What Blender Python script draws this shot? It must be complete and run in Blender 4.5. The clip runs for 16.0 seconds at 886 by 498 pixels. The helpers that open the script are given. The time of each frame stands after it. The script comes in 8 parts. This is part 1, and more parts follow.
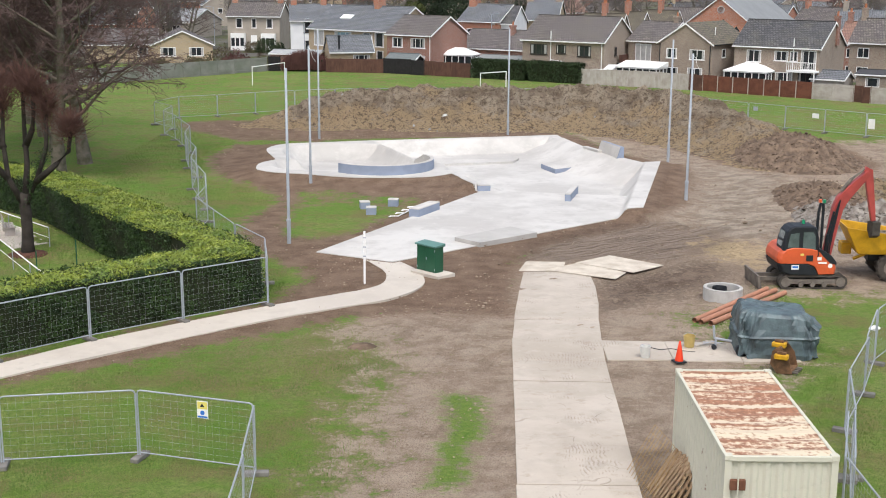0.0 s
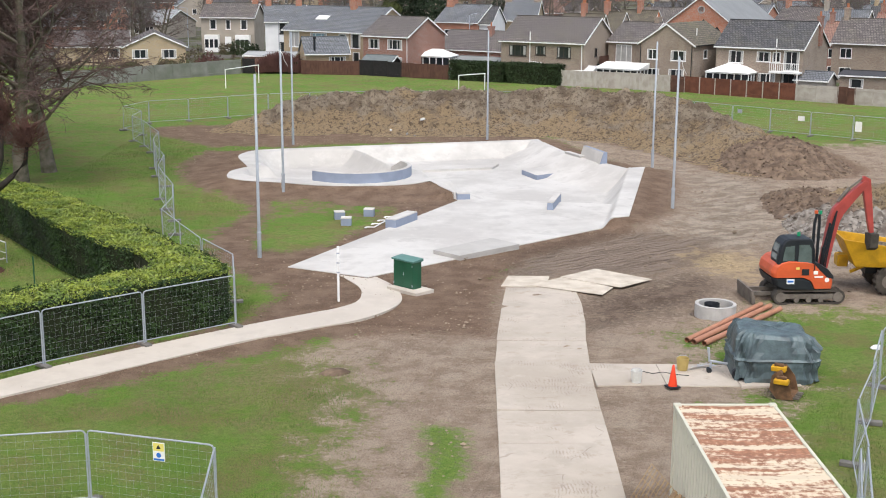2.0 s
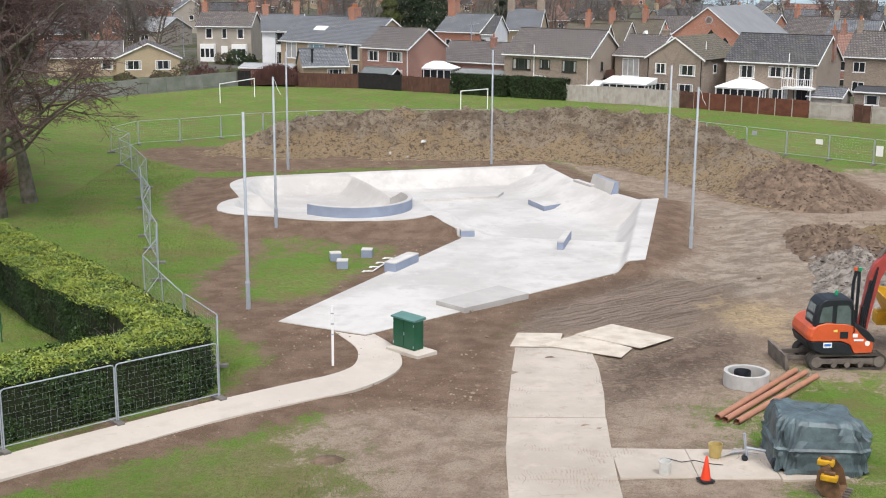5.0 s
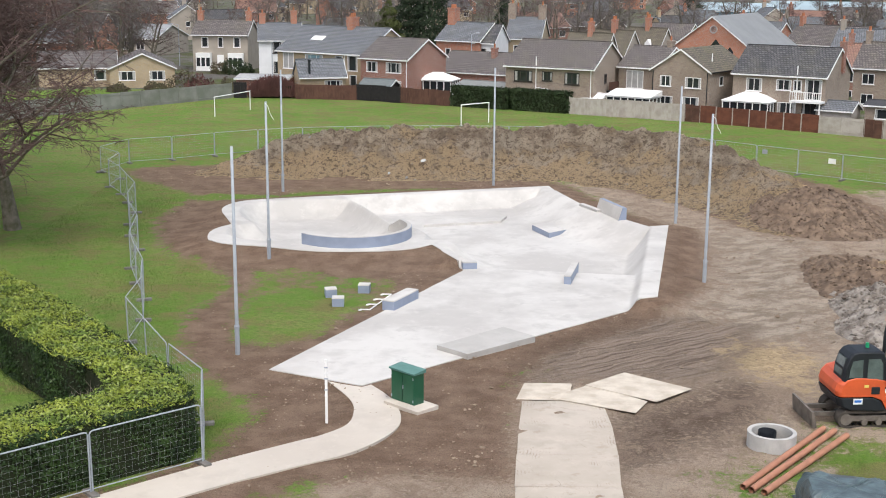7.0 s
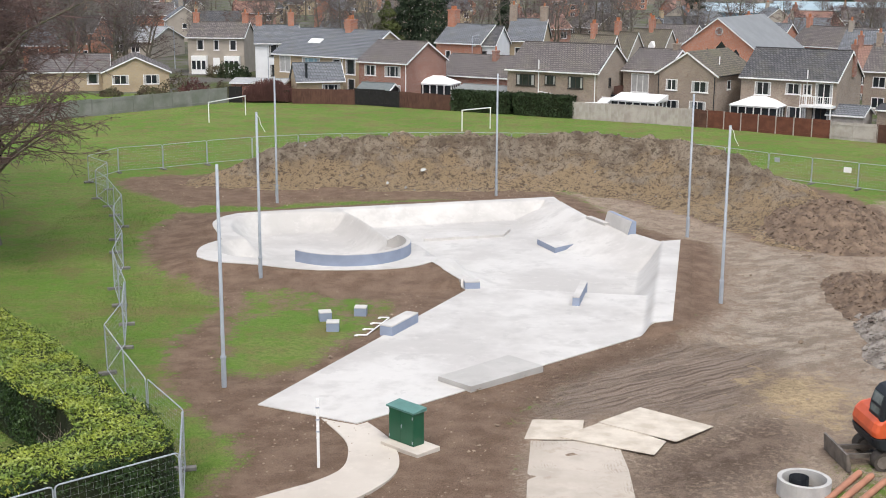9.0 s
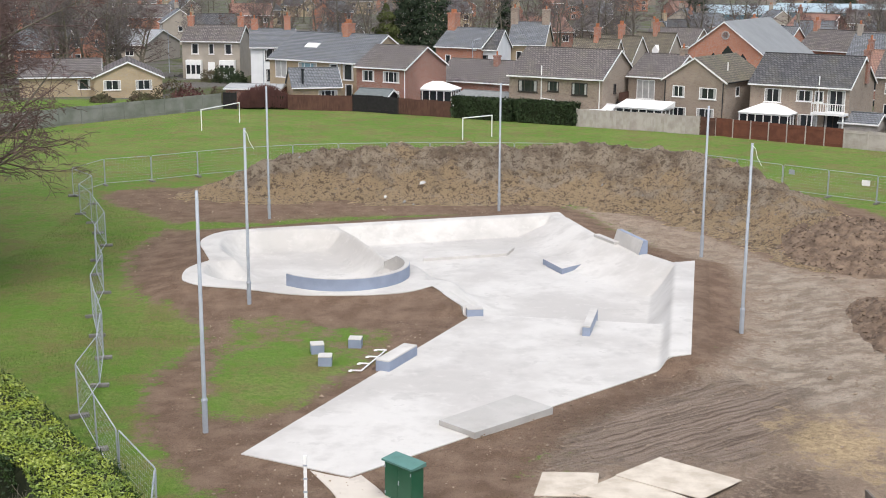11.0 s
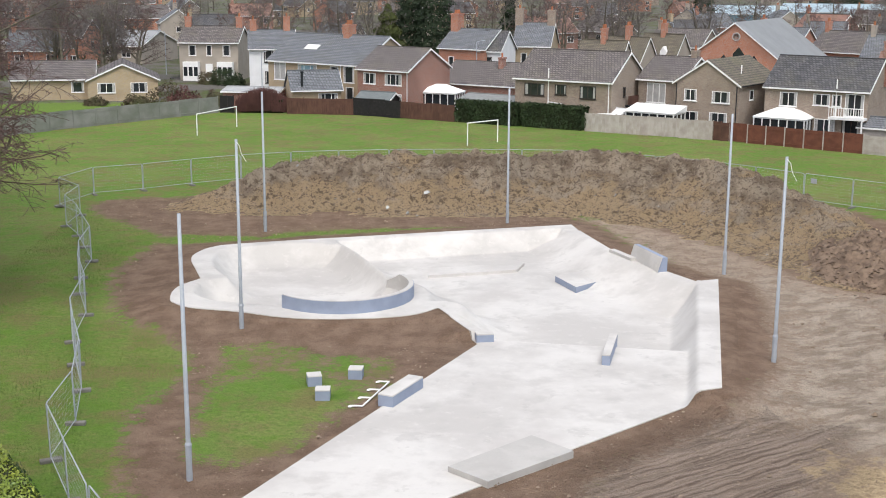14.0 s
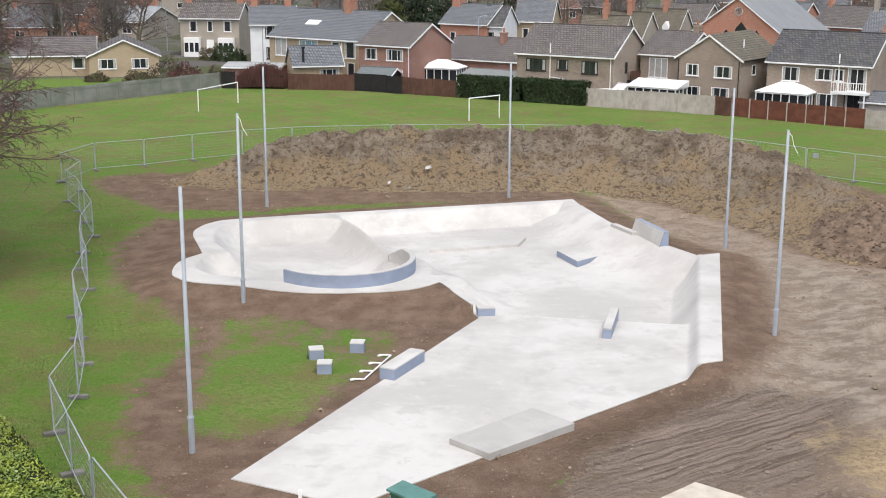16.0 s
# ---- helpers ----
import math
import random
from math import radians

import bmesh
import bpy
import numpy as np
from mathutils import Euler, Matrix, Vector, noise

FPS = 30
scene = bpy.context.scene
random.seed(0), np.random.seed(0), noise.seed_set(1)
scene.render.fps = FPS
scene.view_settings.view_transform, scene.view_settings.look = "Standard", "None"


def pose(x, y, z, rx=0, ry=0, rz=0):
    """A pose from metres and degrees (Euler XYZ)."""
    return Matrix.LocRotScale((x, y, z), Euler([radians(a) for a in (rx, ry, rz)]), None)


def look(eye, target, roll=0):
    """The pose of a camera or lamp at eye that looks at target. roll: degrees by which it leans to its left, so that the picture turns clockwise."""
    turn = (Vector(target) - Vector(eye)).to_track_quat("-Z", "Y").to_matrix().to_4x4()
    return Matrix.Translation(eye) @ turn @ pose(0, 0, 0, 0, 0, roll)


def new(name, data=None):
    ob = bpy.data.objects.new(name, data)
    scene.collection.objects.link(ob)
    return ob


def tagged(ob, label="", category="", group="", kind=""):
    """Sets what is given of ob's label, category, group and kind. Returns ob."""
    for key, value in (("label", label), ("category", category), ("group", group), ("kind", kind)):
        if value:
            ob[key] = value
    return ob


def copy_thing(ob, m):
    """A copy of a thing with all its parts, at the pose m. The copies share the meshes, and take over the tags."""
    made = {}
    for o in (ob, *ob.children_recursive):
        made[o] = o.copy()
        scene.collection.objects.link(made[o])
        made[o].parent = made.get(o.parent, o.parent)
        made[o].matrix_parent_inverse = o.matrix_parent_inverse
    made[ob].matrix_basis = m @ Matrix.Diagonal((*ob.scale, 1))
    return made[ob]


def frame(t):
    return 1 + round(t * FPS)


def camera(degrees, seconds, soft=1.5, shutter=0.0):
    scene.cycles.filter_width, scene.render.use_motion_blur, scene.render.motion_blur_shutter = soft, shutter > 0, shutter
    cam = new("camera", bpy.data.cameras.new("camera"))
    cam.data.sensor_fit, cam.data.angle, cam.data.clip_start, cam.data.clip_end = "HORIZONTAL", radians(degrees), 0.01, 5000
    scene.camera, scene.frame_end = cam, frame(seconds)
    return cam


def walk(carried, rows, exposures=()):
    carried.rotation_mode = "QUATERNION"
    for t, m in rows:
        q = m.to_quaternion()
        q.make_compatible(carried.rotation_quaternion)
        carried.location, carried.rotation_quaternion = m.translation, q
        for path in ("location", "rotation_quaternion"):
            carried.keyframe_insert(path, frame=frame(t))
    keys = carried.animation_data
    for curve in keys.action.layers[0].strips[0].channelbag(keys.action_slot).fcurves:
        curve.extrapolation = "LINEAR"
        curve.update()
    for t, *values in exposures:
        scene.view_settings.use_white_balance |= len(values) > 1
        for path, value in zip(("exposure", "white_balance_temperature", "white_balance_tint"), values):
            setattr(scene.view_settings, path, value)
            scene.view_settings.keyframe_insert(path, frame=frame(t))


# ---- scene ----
cam = camera(39.0, 16.0, soft=1.0)
PATH = [
    (0, (0.959, -6.055, 13.206), (0.914, -4.104, 12.768), 0.4),
    (0.5, (0.942, -5.406, 13.209), (0.922, -3.454, 12.771), 0.3),
    (1, (0.919, -4.697, 13.209), (0.908, -2.745, 12.771), 0.4),
    (1.5, (0.92, -3.982, 13.221), (0.909, -2.031, 12.783), 0.3),
    (2, (0.924, -3.283, 13.234), (0.913, -1.332, 12.796), 0.3),
    (2.5, (0.924, -2.535, 13.253), (0.913, -0.583, 12.815), 0.3),
    (3, (0.892, -1.771, 13.336), (0.881, 0.18, 12.898), 0.4),
    (3.5, (0.857, -1.011, 13.594), (0.847, 0.941, 13.157), 0.4),
    (4, (0.813, -0.191, 13.885), (0.802, 1.761, 13.447), 0.4),
    (6.5, (0.599, 3.978, 15.121), (0.59, 5.93, 14.685), 0.4),
    (7, (0.588, 4.905, 15.313), (0.579, 6.857, 14.878), 0.4),
    (7.5, (0.568, 5.926, 15.42), (0.56, 7.879, 14.985), 0.4),
    (8, (0.548, 6.808, 15.476), (0.54, 8.761, 15.041), 0.3),
    (8.5, (0.527, 7.656, 15.446), (0.518, 9.608, 15.012), 0.3),
    (9, (0.512, 8.499, 15.456), (0.503, 10.451, 15.021), 0.3),
    (11.5, (0.389, 13.611, 15.716), (0.381, 15.564, 15.283), 0.3),
    (12, (0.335, 14.603, 15.716), (0.327, 16.556, 15.284), 0.3),
    (12.5, (0.268, 15.628, 15.751), (0.26, 17.581, 15.319), 0.3),
    (13, (0.203, 16.53, 15.728), (0.196, 18.483, 15.297), 0.4),
    (13.5, (0.152, 16.817, 15.699), (0.145, 18.77, 15.268), 0.3),
    (14, (0.142, 16.881, 15.64), (0.132, 18.834, 15.206), 0.3),
    (14.5, (0.112, 16.801, 15.552), (0.102, 18.751, 15.111), 0.3),
    (15, (0.13, 16.866, 15.441), (0.118, 18.815, 14.992), 0.3),
    (15.5, (0.161, 16.904, 15.451), (0.148, 18.851, 14.992), 0.3),
    (16, (0.169, 16.806, 15.536), (0.156, 18.75, 15.066), 0.2),
]
walk(cam, [(t, look(e, g, r)) for t, e, g, r in PATH])

# ---- world, sun, exposure ----
world = bpy.data.worlds.new("overcast_sky")
scene.world = world
world.use_nodes = True
wn = world.node_tree.nodes
sky = wn.new("ShaderNodeTexSky")
sky.sky_type, sky.sun_disc = "NISHITA", False
sky.sun_elevation, sky.sun_rotation = radians(58), radians(200)
sky.dust_density, sky.ozone_density = 4.0, 1.0
grey = wn.new("ShaderNodeHueSaturation")
grey.inputs["Saturation"].default_value = 0.7
world.node_tree.links.new(sky.outputs[0], grey.inputs["Color"])
world.node_tree.links.new(grey.outputs[0], wn["Background"].inputs["Color"])
wn["Background"].inputs["Strength"].default_value = 0.15
sun = new("sun", bpy.data.lights.new("sun", "SUN"))
sun.data.energy, sun.data.angle, sun.data.color = 1.3, radians(14), (1.0, 0.995, 0.98)
sun.matrix_world = look((15, -18, 40), (0, 0, 0))
scene.view_settings.exposure = 0.58


# ---- materials ----
def mat(name, base, rough=0.8, metal=0.0, var=0.25, scale=3.0, bump=0.3, fine=40.0, other=None, spec=0.3):
    """A surface of one base colour with stains, grain and relief; other: the colour of the stains."""
    m = bpy.data.materials.new(name)
    m.use_nodes = True
    nt = m.node_tree
    n, link = nt.nodes, nt.links.new
    bs = n["Principled BSDF"]
    co = n.new("ShaderNodeTexCoord")
    info = n.new("ShaderNodeObjectInfo")
    add = n.new("ShaderNodeVectorMath")
    link(co.outputs["Object"], add.inputs[0])
    link(info.outputs["Random"], add.inputs[1])
    big, small = n.new("ShaderNodeTexNoise"), n.new("ShaderNodeTexNoise")
    for tex, s, d in ((big, scale, 5), (small, fine, 3)):
        tex.inputs["Scale"].default_value, tex.inputs["Detail"].default_value = s, d
        link(add.outputs[0], tex.inputs["Vector"])
    ramp = n.new("ShaderNodeValToRGB")
    dark = other or tuple(c * (1 - var) for c in base)
    ramp.color_ramp.elements[0].position, ramp.color_ramp.elements[0].color = 0.35, (*dark, 1)
    ramp.color_ramp.elements[1].position, ramp.color_ramp.elements[1].color = 0.62, (*base, 1)
    link(big.outputs[0], ramp.inputs[0])
    grain = n.new("ShaderNodeMapRange")
    grain.inputs["To Min"].default_value, grain.inputs["To Max"].default_value = 1 - var * 0.6, 1 + var * 0.6
    link(small.outputs[0], grain.inputs["Value"])
    mul = n.new("ShaderNodeVectorMath")
    mul.operation = "MULTIPLY"
    link(ramp.outputs[0], mul.inputs[0])
    link(grain.outputs[0], mul.inputs[1])
    link(mul.outputs[0], bs.inputs["Base Color"])
    bs.inputs["Roughness"].default_value, bs.inputs["Metallic"].default_value = rough, metal
    bs.inputs["Specular IOR Level"].default_value = spec
    if bump:
        bp = n.new("ShaderNodeBump")
        bp.inputs["Strength"].default_value, bp.inputs["Distance"].default_value = bump, 0.02
        link(small.outputs[0], bp.inputs["Height"])
        link(bp.outputs[0], bs.inputs["Normal"])
    return m


def rgb(nt, *c):
    node = nt.nodes.new("ShaderNodeRGB")
    node.outputs[0].default_value = (*c, 1)
    return node.outputs[0]


def noise_of(nt, co, scale, detail=4, rough=0.55):
    tex = nt.nodes.new("ShaderNodeTexNoise")
    tex.inputs["Scale"].default_value, tex.inputs["Detail"].default_value = scale, detail
    tex.inputs["Roughness"].default_value = rough
    nt.links.new(co, tex.inputs["Vector"])
    return tex.outputs[0]


def band(nt, value, lo, hi, to_lo=0.0, to_hi=1.0):
    node = nt.nodes.new("ShaderNodeMapRange")
    node.interpolation_type = "SMOOTHSTEP"
    for key, v in (("From Min", lo), ("From Max", hi), ("To Min", to_lo), ("To Max", to_hi)):
        node.inputs[key].default_value = v
    nt.links.new(value, node.inputs["Value"])
    return node.outputs[0]


def mixed(nt, fac, a, b, kind="MIX"):
    node = nt.nodes.new("ShaderNodeMix")
    node.data_type, node.blend_type = "RGBA", kind
    if isinstance(fac, float):
        node.inputs[0].default_value = fac
    else:
        nt.links.new(fac, node.inputs[0])
    nt.links.new(a, node.inputs[6])
    nt.links.new(b, node.inputs[7])
    return node.outputs[2]


def maths(nt, op, a, b):
    node = nt.nodes.new("ShaderNodeMath")
    node.operation = op
    for k, v in ((0, a), (1, b)):
        if isinstance(v, (int, float)):
            node.inputs[k].default_value = v
        else:
            nt.links.new(v, node.inputs[k])
    return node.outputs[0]


def bumped(nt, height, strength, dist):
    bp = nt.nodes.new("ShaderNodeBump")
    bp.inputs["Strength"].default_value, bp.inputs["Distance"].default_value = strength, dist
    nt.links.new(height, bp.inputs["Height"])
    nt.links.new(bp.outputs[0], nt.nodes["Principled BSDF"].inputs["Normal"])


def ground_mat():
    m = bpy.data.materials.new("grass_soil_and_mud")
    m.use_nodes = True
    nt = m.node_tree
    bs = nt.nodes["Principled BSDF"]
    co = nt.nodes.new("ShaderNodeTexCoord").outputs["Object"]

    def cover(name):
        a = nt.nodes.new("ShaderNodeAttribute")
        a.attribute_name = name
        return a.outputs["Fac"]
    n1, n2, n3, n4 = (noise_of(nt, co, s, 6, 0.62) for s in (0.12, 0.9, 5.0, 26.0))

    def stretched(angle, length, width):
        """Object coordinates drawn out along a direction in plan."""
        node = nt.nodes.new("ShaderNodeMapping")
        node.vector_type = "TEXTURE"
        node.inputs["Rotation"].default_value = (0, 0, radians(angle))
        node.inputs["Scale"].default_value = (length, width, 1.0)
        nt.links.new(co, node.inputs[0])
        return node.outputs[0]
    n5 = noise_of(nt, stretched(30, 1.6, 0.8), 0.9, 6, 0.65)
    n6 = noise_of(nt, co, 0.35, 5, 0.6)
    rut = noise_of(nt, stretched(34, 4.5, 0.17), 1.0, 5, 0.65)
    rut2 = noise_of(nt, stretched(74, 8.0, 0.45), 1.0, 4, 0.6)
    g = mixed(nt, band(nt, n1, 0.40, 0.60), rgb(nt, 0.136, 0.232, 0.046), rgb(nt, 0.200, 0.250, 0.074))
    g = mixed(nt, band(nt, n2, 0.47, 0.66, 0, 0.7), g, rgb(nt, 0.205, 0.178, 0.080))
    g = mixed(nt, band(nt, n3, 0.4, 0.7, 0, 0.6), g, rgb(nt, 0.070, 0.148, 0.016))
    g = mixed(nt, band(nt, n6, 0.48, 0.62, 0, 0.65), g, rgb(nt, 0.190, 0.152, 0.072))
    g = mixed(nt, band(nt, n2, 0.47, 0.36, 0, 0.6), g, rgb(nt, 0.100, 0.212, 0.022))
    g = mixed(nt, band(nt, n4, 0.5, 0.68, 0, 0.5), g, rgb(nt, 0.225, 0.275, 0.070))
    soil = mixed(nt, band(nt, n2, 0.35, 0.7), rgb(nt, 0.168, 0.113, 0.079), rgb(nt, 0.250, 0.176, 0.128))
    soil = mixed(nt, band(nt, n3, 0.55, 0.75, 0, 0.5), soil, rgb(nt, 0.285, 0.205, 0.150))
    soil = mixed(nt, band(nt, n5, 0.52, 0.7, 0, 0.4), soil, rgb(nt, 0.128, 0.086, 0.059))
    mud = mixed(nt, band(nt, n2, 0.36, 0.64), rgb(nt, 0.255, 0.192, 0.143), rgb(nt, 0.375, 0.298, 0.228))
    mud = mixed(nt, band(nt, n5, 0.56, 0.70, 0, 0.5), mud, rgb(nt, 0.185, 0.136, 0.100))
    mud = mixed(nt, band(nt, n6, 0.52, 0.64, 0, 0.5), mud, rgb(nt, 0.38, 0.31, 0.24))
    mud = mixed(nt, band(nt, n3, 0.52, 0.66, 0, 0.6), mud, rgb(nt, 0.40, 0.33, 0.26))
    mud = mixed(nt, band(nt, rut2, 0.58, 0.70, 0, 0.35), mud, rgb(nt, 0.175, 0.130, 0.098))

    def edge(name, spread, soft=0.08):
        wob = maths(nt, "ADD", maths(nt, "MULTIPLY", maths(nt, "SUBTRACT", n2, 0.5), spread), maths(nt, "MULTIPLY", maths(nt, "SUBTRACT", n3, 0.5), spread * 0.8))
        return band(nt, maths(nt, "ADD", cover(name), wob), 0.5 - soft, 0.5 + soft)
    # dried grey-buff crust, ochre subsoil, and wet churned mud within the yard
    dry = mixed(nt, band(nt, n5, 0.40, 0.60), rgb(nt, 0.405, 0.338, 0.268), rgb(nt, 0.245, 0.197, 0.152))
    dry = mixed(nt, band(nt, rut2, 0.56, 0.68, 0, 0.4), dry, rgb(nt, 0.24, 0.19, 0.148))
    dry = mixed(nt, band(nt, n3, 0.55, 0.72, 0, 0.5), dry, rgb(nt, 0.45, 0.40, 0.335))
    mud = mixed(nt, edge("dry", 1.5, 0.2), mud, dry)
    wet = mixed(nt, band(nt, n2, 0.38, 0.62), rgb(nt, 0.098, 0.070, 0.052), rgb(nt, 0.205, 0.152, 0.115))
    wet = mixed(nt, band(nt, n3, 0.52, 0.70, 0, 0.6), wet, rgb(nt, 0.27, 0.215, 0.165))
    mud = mixed(nt, edge("wet", 1.5, 0.2), mud, wet)
    churned = mixed(nt, band(nt, rut, 0.42, 0.62), rgb(nt, 0.300, 0.238, 0.190), rgb(nt, 0.150, 0.110, 0.083))
    churned = mixed(nt, band(nt, n3, 0.5, 0.7, 0, 0.45), churned, rgb(nt, 0.33, 0.27, 0.22))
    tracks = edge("tracks", 1.2, 0.2)
    mud = mixed(nt, tracks, mud, churned)
    mud = mixed(nt, edge("ochre", 1.6, 0.16), mud, mixed(nt, band(nt, n3, 0.4, 0.6), rgb(nt, 0.50, 0.385, 0.235), rgb(nt, 0.36, 0.27, 0.17)))
    worn = mixed(nt, band(nt, n3, 0.35, 0.65), rgb(nt, 0.245, 0.200, 0.118), rgb(nt, 0.175, 0.160, 0.070))
    c = mixed(nt, maths(nt, "MULTIPLY", edge("worn", 1.6, 0.3), band(nt, n4, 0.35, 0.6, 0.45, 0.9)), g, worn)
    c = mixed(nt, edge("mud", 1.25, 0.16), c, mud)
    c = mixed(nt, edge("soil", 0.85, 0.12), c, soil)
    town = mixed(nt, band(nt, n2, 0.4, 0.6), rgb(nt, 0.11, 0.10, 0.075), rgb(nt, 0.085, 0.115, 0.035))
    c = mixed(nt, edge("town", 0.3), c, mixed(nt, band(nt, n1, 0.45, 0.55), town, rgb(nt, 0.14, 0.13, 0.12)))
    lush = edge("lush", 1.1, 0.2)
    c = mixed(nt, lush, c, mixed(nt, band(nt, n3, 0.3, 0.7), rgb(nt, 0.095, 0.190, 0.028), rgb(nt, 0.185, 0.245, 0.060)))
    c = mixed(nt, band(nt, n4, 0.54, 0.34, 0.0, 0.9), c, mixed(nt, 0.5, c, rgb(nt, 0.02, 0.02, 0.01)))
    relief = maths(nt, "MULTIPLY", maths(nt, "MULTIPLY", rut, tracks), 1.6)
    nt.links.new(c, bs.inputs["Base Color"])
    bs.inputs["Roughness"].default_value = 0.95
    bs.inputs["Specular IOR Level"].default_value = 0.1
    bumped(nt, maths(nt, "ADD", relief, maths(nt, "ADD", maths(nt, "ADD", n3, n5), maths(nt, "MULTIPLY", n4, 0.6))), 0.9, 0.13)
    return m


def bank_mat():
    """Dug earth: brown and dark layers with ochre subsoil and grey clay showing."""
    m = bpy.data.materials.new("excavated_earth")
    m.use_nodes = True
    nt = m.node_tree
    bs = nt.nodes["Principled BSDF"]
    co = nt.nodes.new("ShaderNodeTexCoord").outputs["Object"]
    n1, n2, n3, n4 = (noise_of(nt, co, s, 6, 0.65) for s in (0.13, 0.5, 2.6, 13.0))
    c = mixed(nt, band(nt, n2, 0.42, 0.58), rgb(nt, 0.265, 0.205, 0.148), rgb(nt, 0.52, 0.425, 0.315))
    c = mixed(nt, band(nt, n1, 0.54, 0.66, 0, 0.7), c, rgb(nt, 0.40, 0.335, 0.255))
    # tipped loads run down the face in streaks
    run = nt.nodes.new("ShaderNodeMapping")
    run.inputs["Scale"].default_value = (1.5, 0.28, 0.4)
    nt.links.new(co, run.inputs[0])
    n5 = noise_of(nt, run.outputs[0], 0.8, 5, 0.6)
    c = mixed(nt, band(nt, n5, 0.54, 0.64, 0, 0.55), c, rgb(nt, 0.190, 0.143, 0.108))
    c = mixed(nt, band(nt, n5, 0.46, 0.38, 0, 0.55), c, rgb(nt, 0.52, 0.44, 0.345))
    # orange-brown subsoil lies lowest, grey-brown topsoil above it
    up = nt.nodes.new("ShaderNodeSeparateXYZ")
    nt.links.new(co, up.inputs[0])
    strata = maths(nt, "ADD", up.outputs[2], maths(nt, "ADD", maths(nt, "MULTIPLY", maths(nt, "SUBTRACT", n2, 0.5), 7.0), maths(nt, "MULTIPLY", maths(nt, "SUBTRACT", n1, 0.5), 9.0)))
    c = mixed(nt, band(nt, strata, 2.3, 0.7, 0, 0.85), c, rgb(nt, 0.58, 0.43, 0.26))
    n6 = noise_of(nt, co, 6.5, 5, 0.7)
    c = mixed(nt, band(nt, n3, 0.52, 0.61, 0, 0.75), c, rgb(nt, 0.125, 0.090, 0.065))
    c = mixed(nt, band(nt, n6, 0.55, 0.63, 0, 0.7), c, rgb(nt, 0.11, 0.078, 0.055))
    c = mixed(nt, band(nt, n4, 0.56, 0.70, 0, 0.6), c, rgb(nt, 0.58, 0.49, 0.38))
    nt.links.new(c, bs.inputs["Base Color"])
    bs.inputs["Roughness"].default_value = 0.95
    bs.inputs["Specular IOR Level"].default_value = 0.1
    bumped(nt, maths(nt, "ADD", maths(nt, "ADD", n5, n6), maths(nt, "ADD", n3, maths(nt, "MULTIPLY", n4, 0.8))), 1.0, 0.42)
    return m


def concrete_mat(name, light, dark, crack=0.0):
    m = bpy.data.materials.new(name)
    m.use_nodes = True
    nt = m.node_tree
    bs = nt.nodes["Principled BSDF"]
    co = nt.nodes.new("ShaderNodeTexCoord").outputs["Object"]
    n1, n2, n3, n4 = (noise_of(nt, co, s, 6, 0.6) for s in (0.16, 0.7, 4.0, 40.0))
    c = mixed(nt, band(nt, n1, 0.38, 0.62), rgb(nt, *light), rgb(nt, *dark))
    c = mixed(nt, band(nt, n2, 0.48, 0.7, 0, 0.6), c, rgb(nt, *(v * 0.9 for v in dark)))
    c = mixed(nt, band(nt, n3, 0.5, 0.8, 0, 0.35), c, rgb(nt, *(v * 0.82 for v in light)))
    # ragged damp marks and brushed-out laitance
    c = mixed(nt, band(nt, noise_of(nt, co, 0.55, 8, 0.68), 0.60, 0.64, 0, 0.35), c, rgb(nt, *(v * 0.8 for v in dark)))
    c = mixed(nt, band(nt, noise_of(nt, co, 1.7, 7, 0.7), 0.54, 0.70, 0, 0.3), c, rgb(nt, *(min(1, v * 1.12) for v in light)))
    nt.links.new(c, bs.inputs["Base Color"])
    bs.inputs["Roughness"].default_value = 0.62
    bs.inputs["Specular IOR Level"].default_value = 0.35
    bumped(nt, maths(nt, "ADD", n3, maths(nt, "MULTIPLY", n4, 0.4)), 0.15, 0.02)
    return m


def brick_mat(name, a, b, mortar=(0.36, 0.33, 0.29)):
    m = bpy.data.materials.new(name)
    m.use_nodes = True
    nt = m.node_tree
    bs = nt.nodes["Principled BSDF"]
    co = nt.nodes.new("ShaderNodeTexCoord").outputs["Object"]
    # walls run along x or y: the courses follow height, the bonds the sum of both
    sep = nt.nodes.new("ShaderNodeSeparateXYZ")
    nt.links.new(co, sep.inputs[0])
    com = nt.nodes.new("ShaderNodeCombineXYZ")
    nt.links.new(maths(nt, "ADD", sep.outputs[0], sep.outputs[1]), com.inputs[0])
    nt.links.new(sep.outputs[2], com.inputs[1])
    tex = nt.nodes.new("ShaderNodeTexBrick")
    nt.links.new(com.outputs[0], tex.inputs["Vector"])
    tex.inputs["Scale"].default_value = 1.0
    tex.inputs["Brick Width"].default_value, tex.inputs["Row Height"].default_value = 0.225, 0.075
    tex.inputs["Mortar Size"].default_value = 0.008
    tex.inputs["Color1"].default_value, tex.inputs["Color2"].default_value, tex.inputs["Mortar"].default_value = (*a, 1), (*b, 1), (*mortar, 1)
    n2 = noise_of(nt, co, 0.6, 5)
    c = mixed(nt, band(nt, n2, 0.4, 0.75, 0, 0.35), tex.outputs[0], rgb(nt, *(v * 0.6 for v in a)))
    c = mixed(nt, band(nt, noise_of(nt, co, 5.0, 3), 0.55, 0.72, 0, 0.4), c, rgb(nt, *(min(1, v * 1.35) for v in b)))
    nt.links.new(c, bs.inputs["Base Color"])
    bs.inputs["Roughness"].default_value = 0.9
    return m


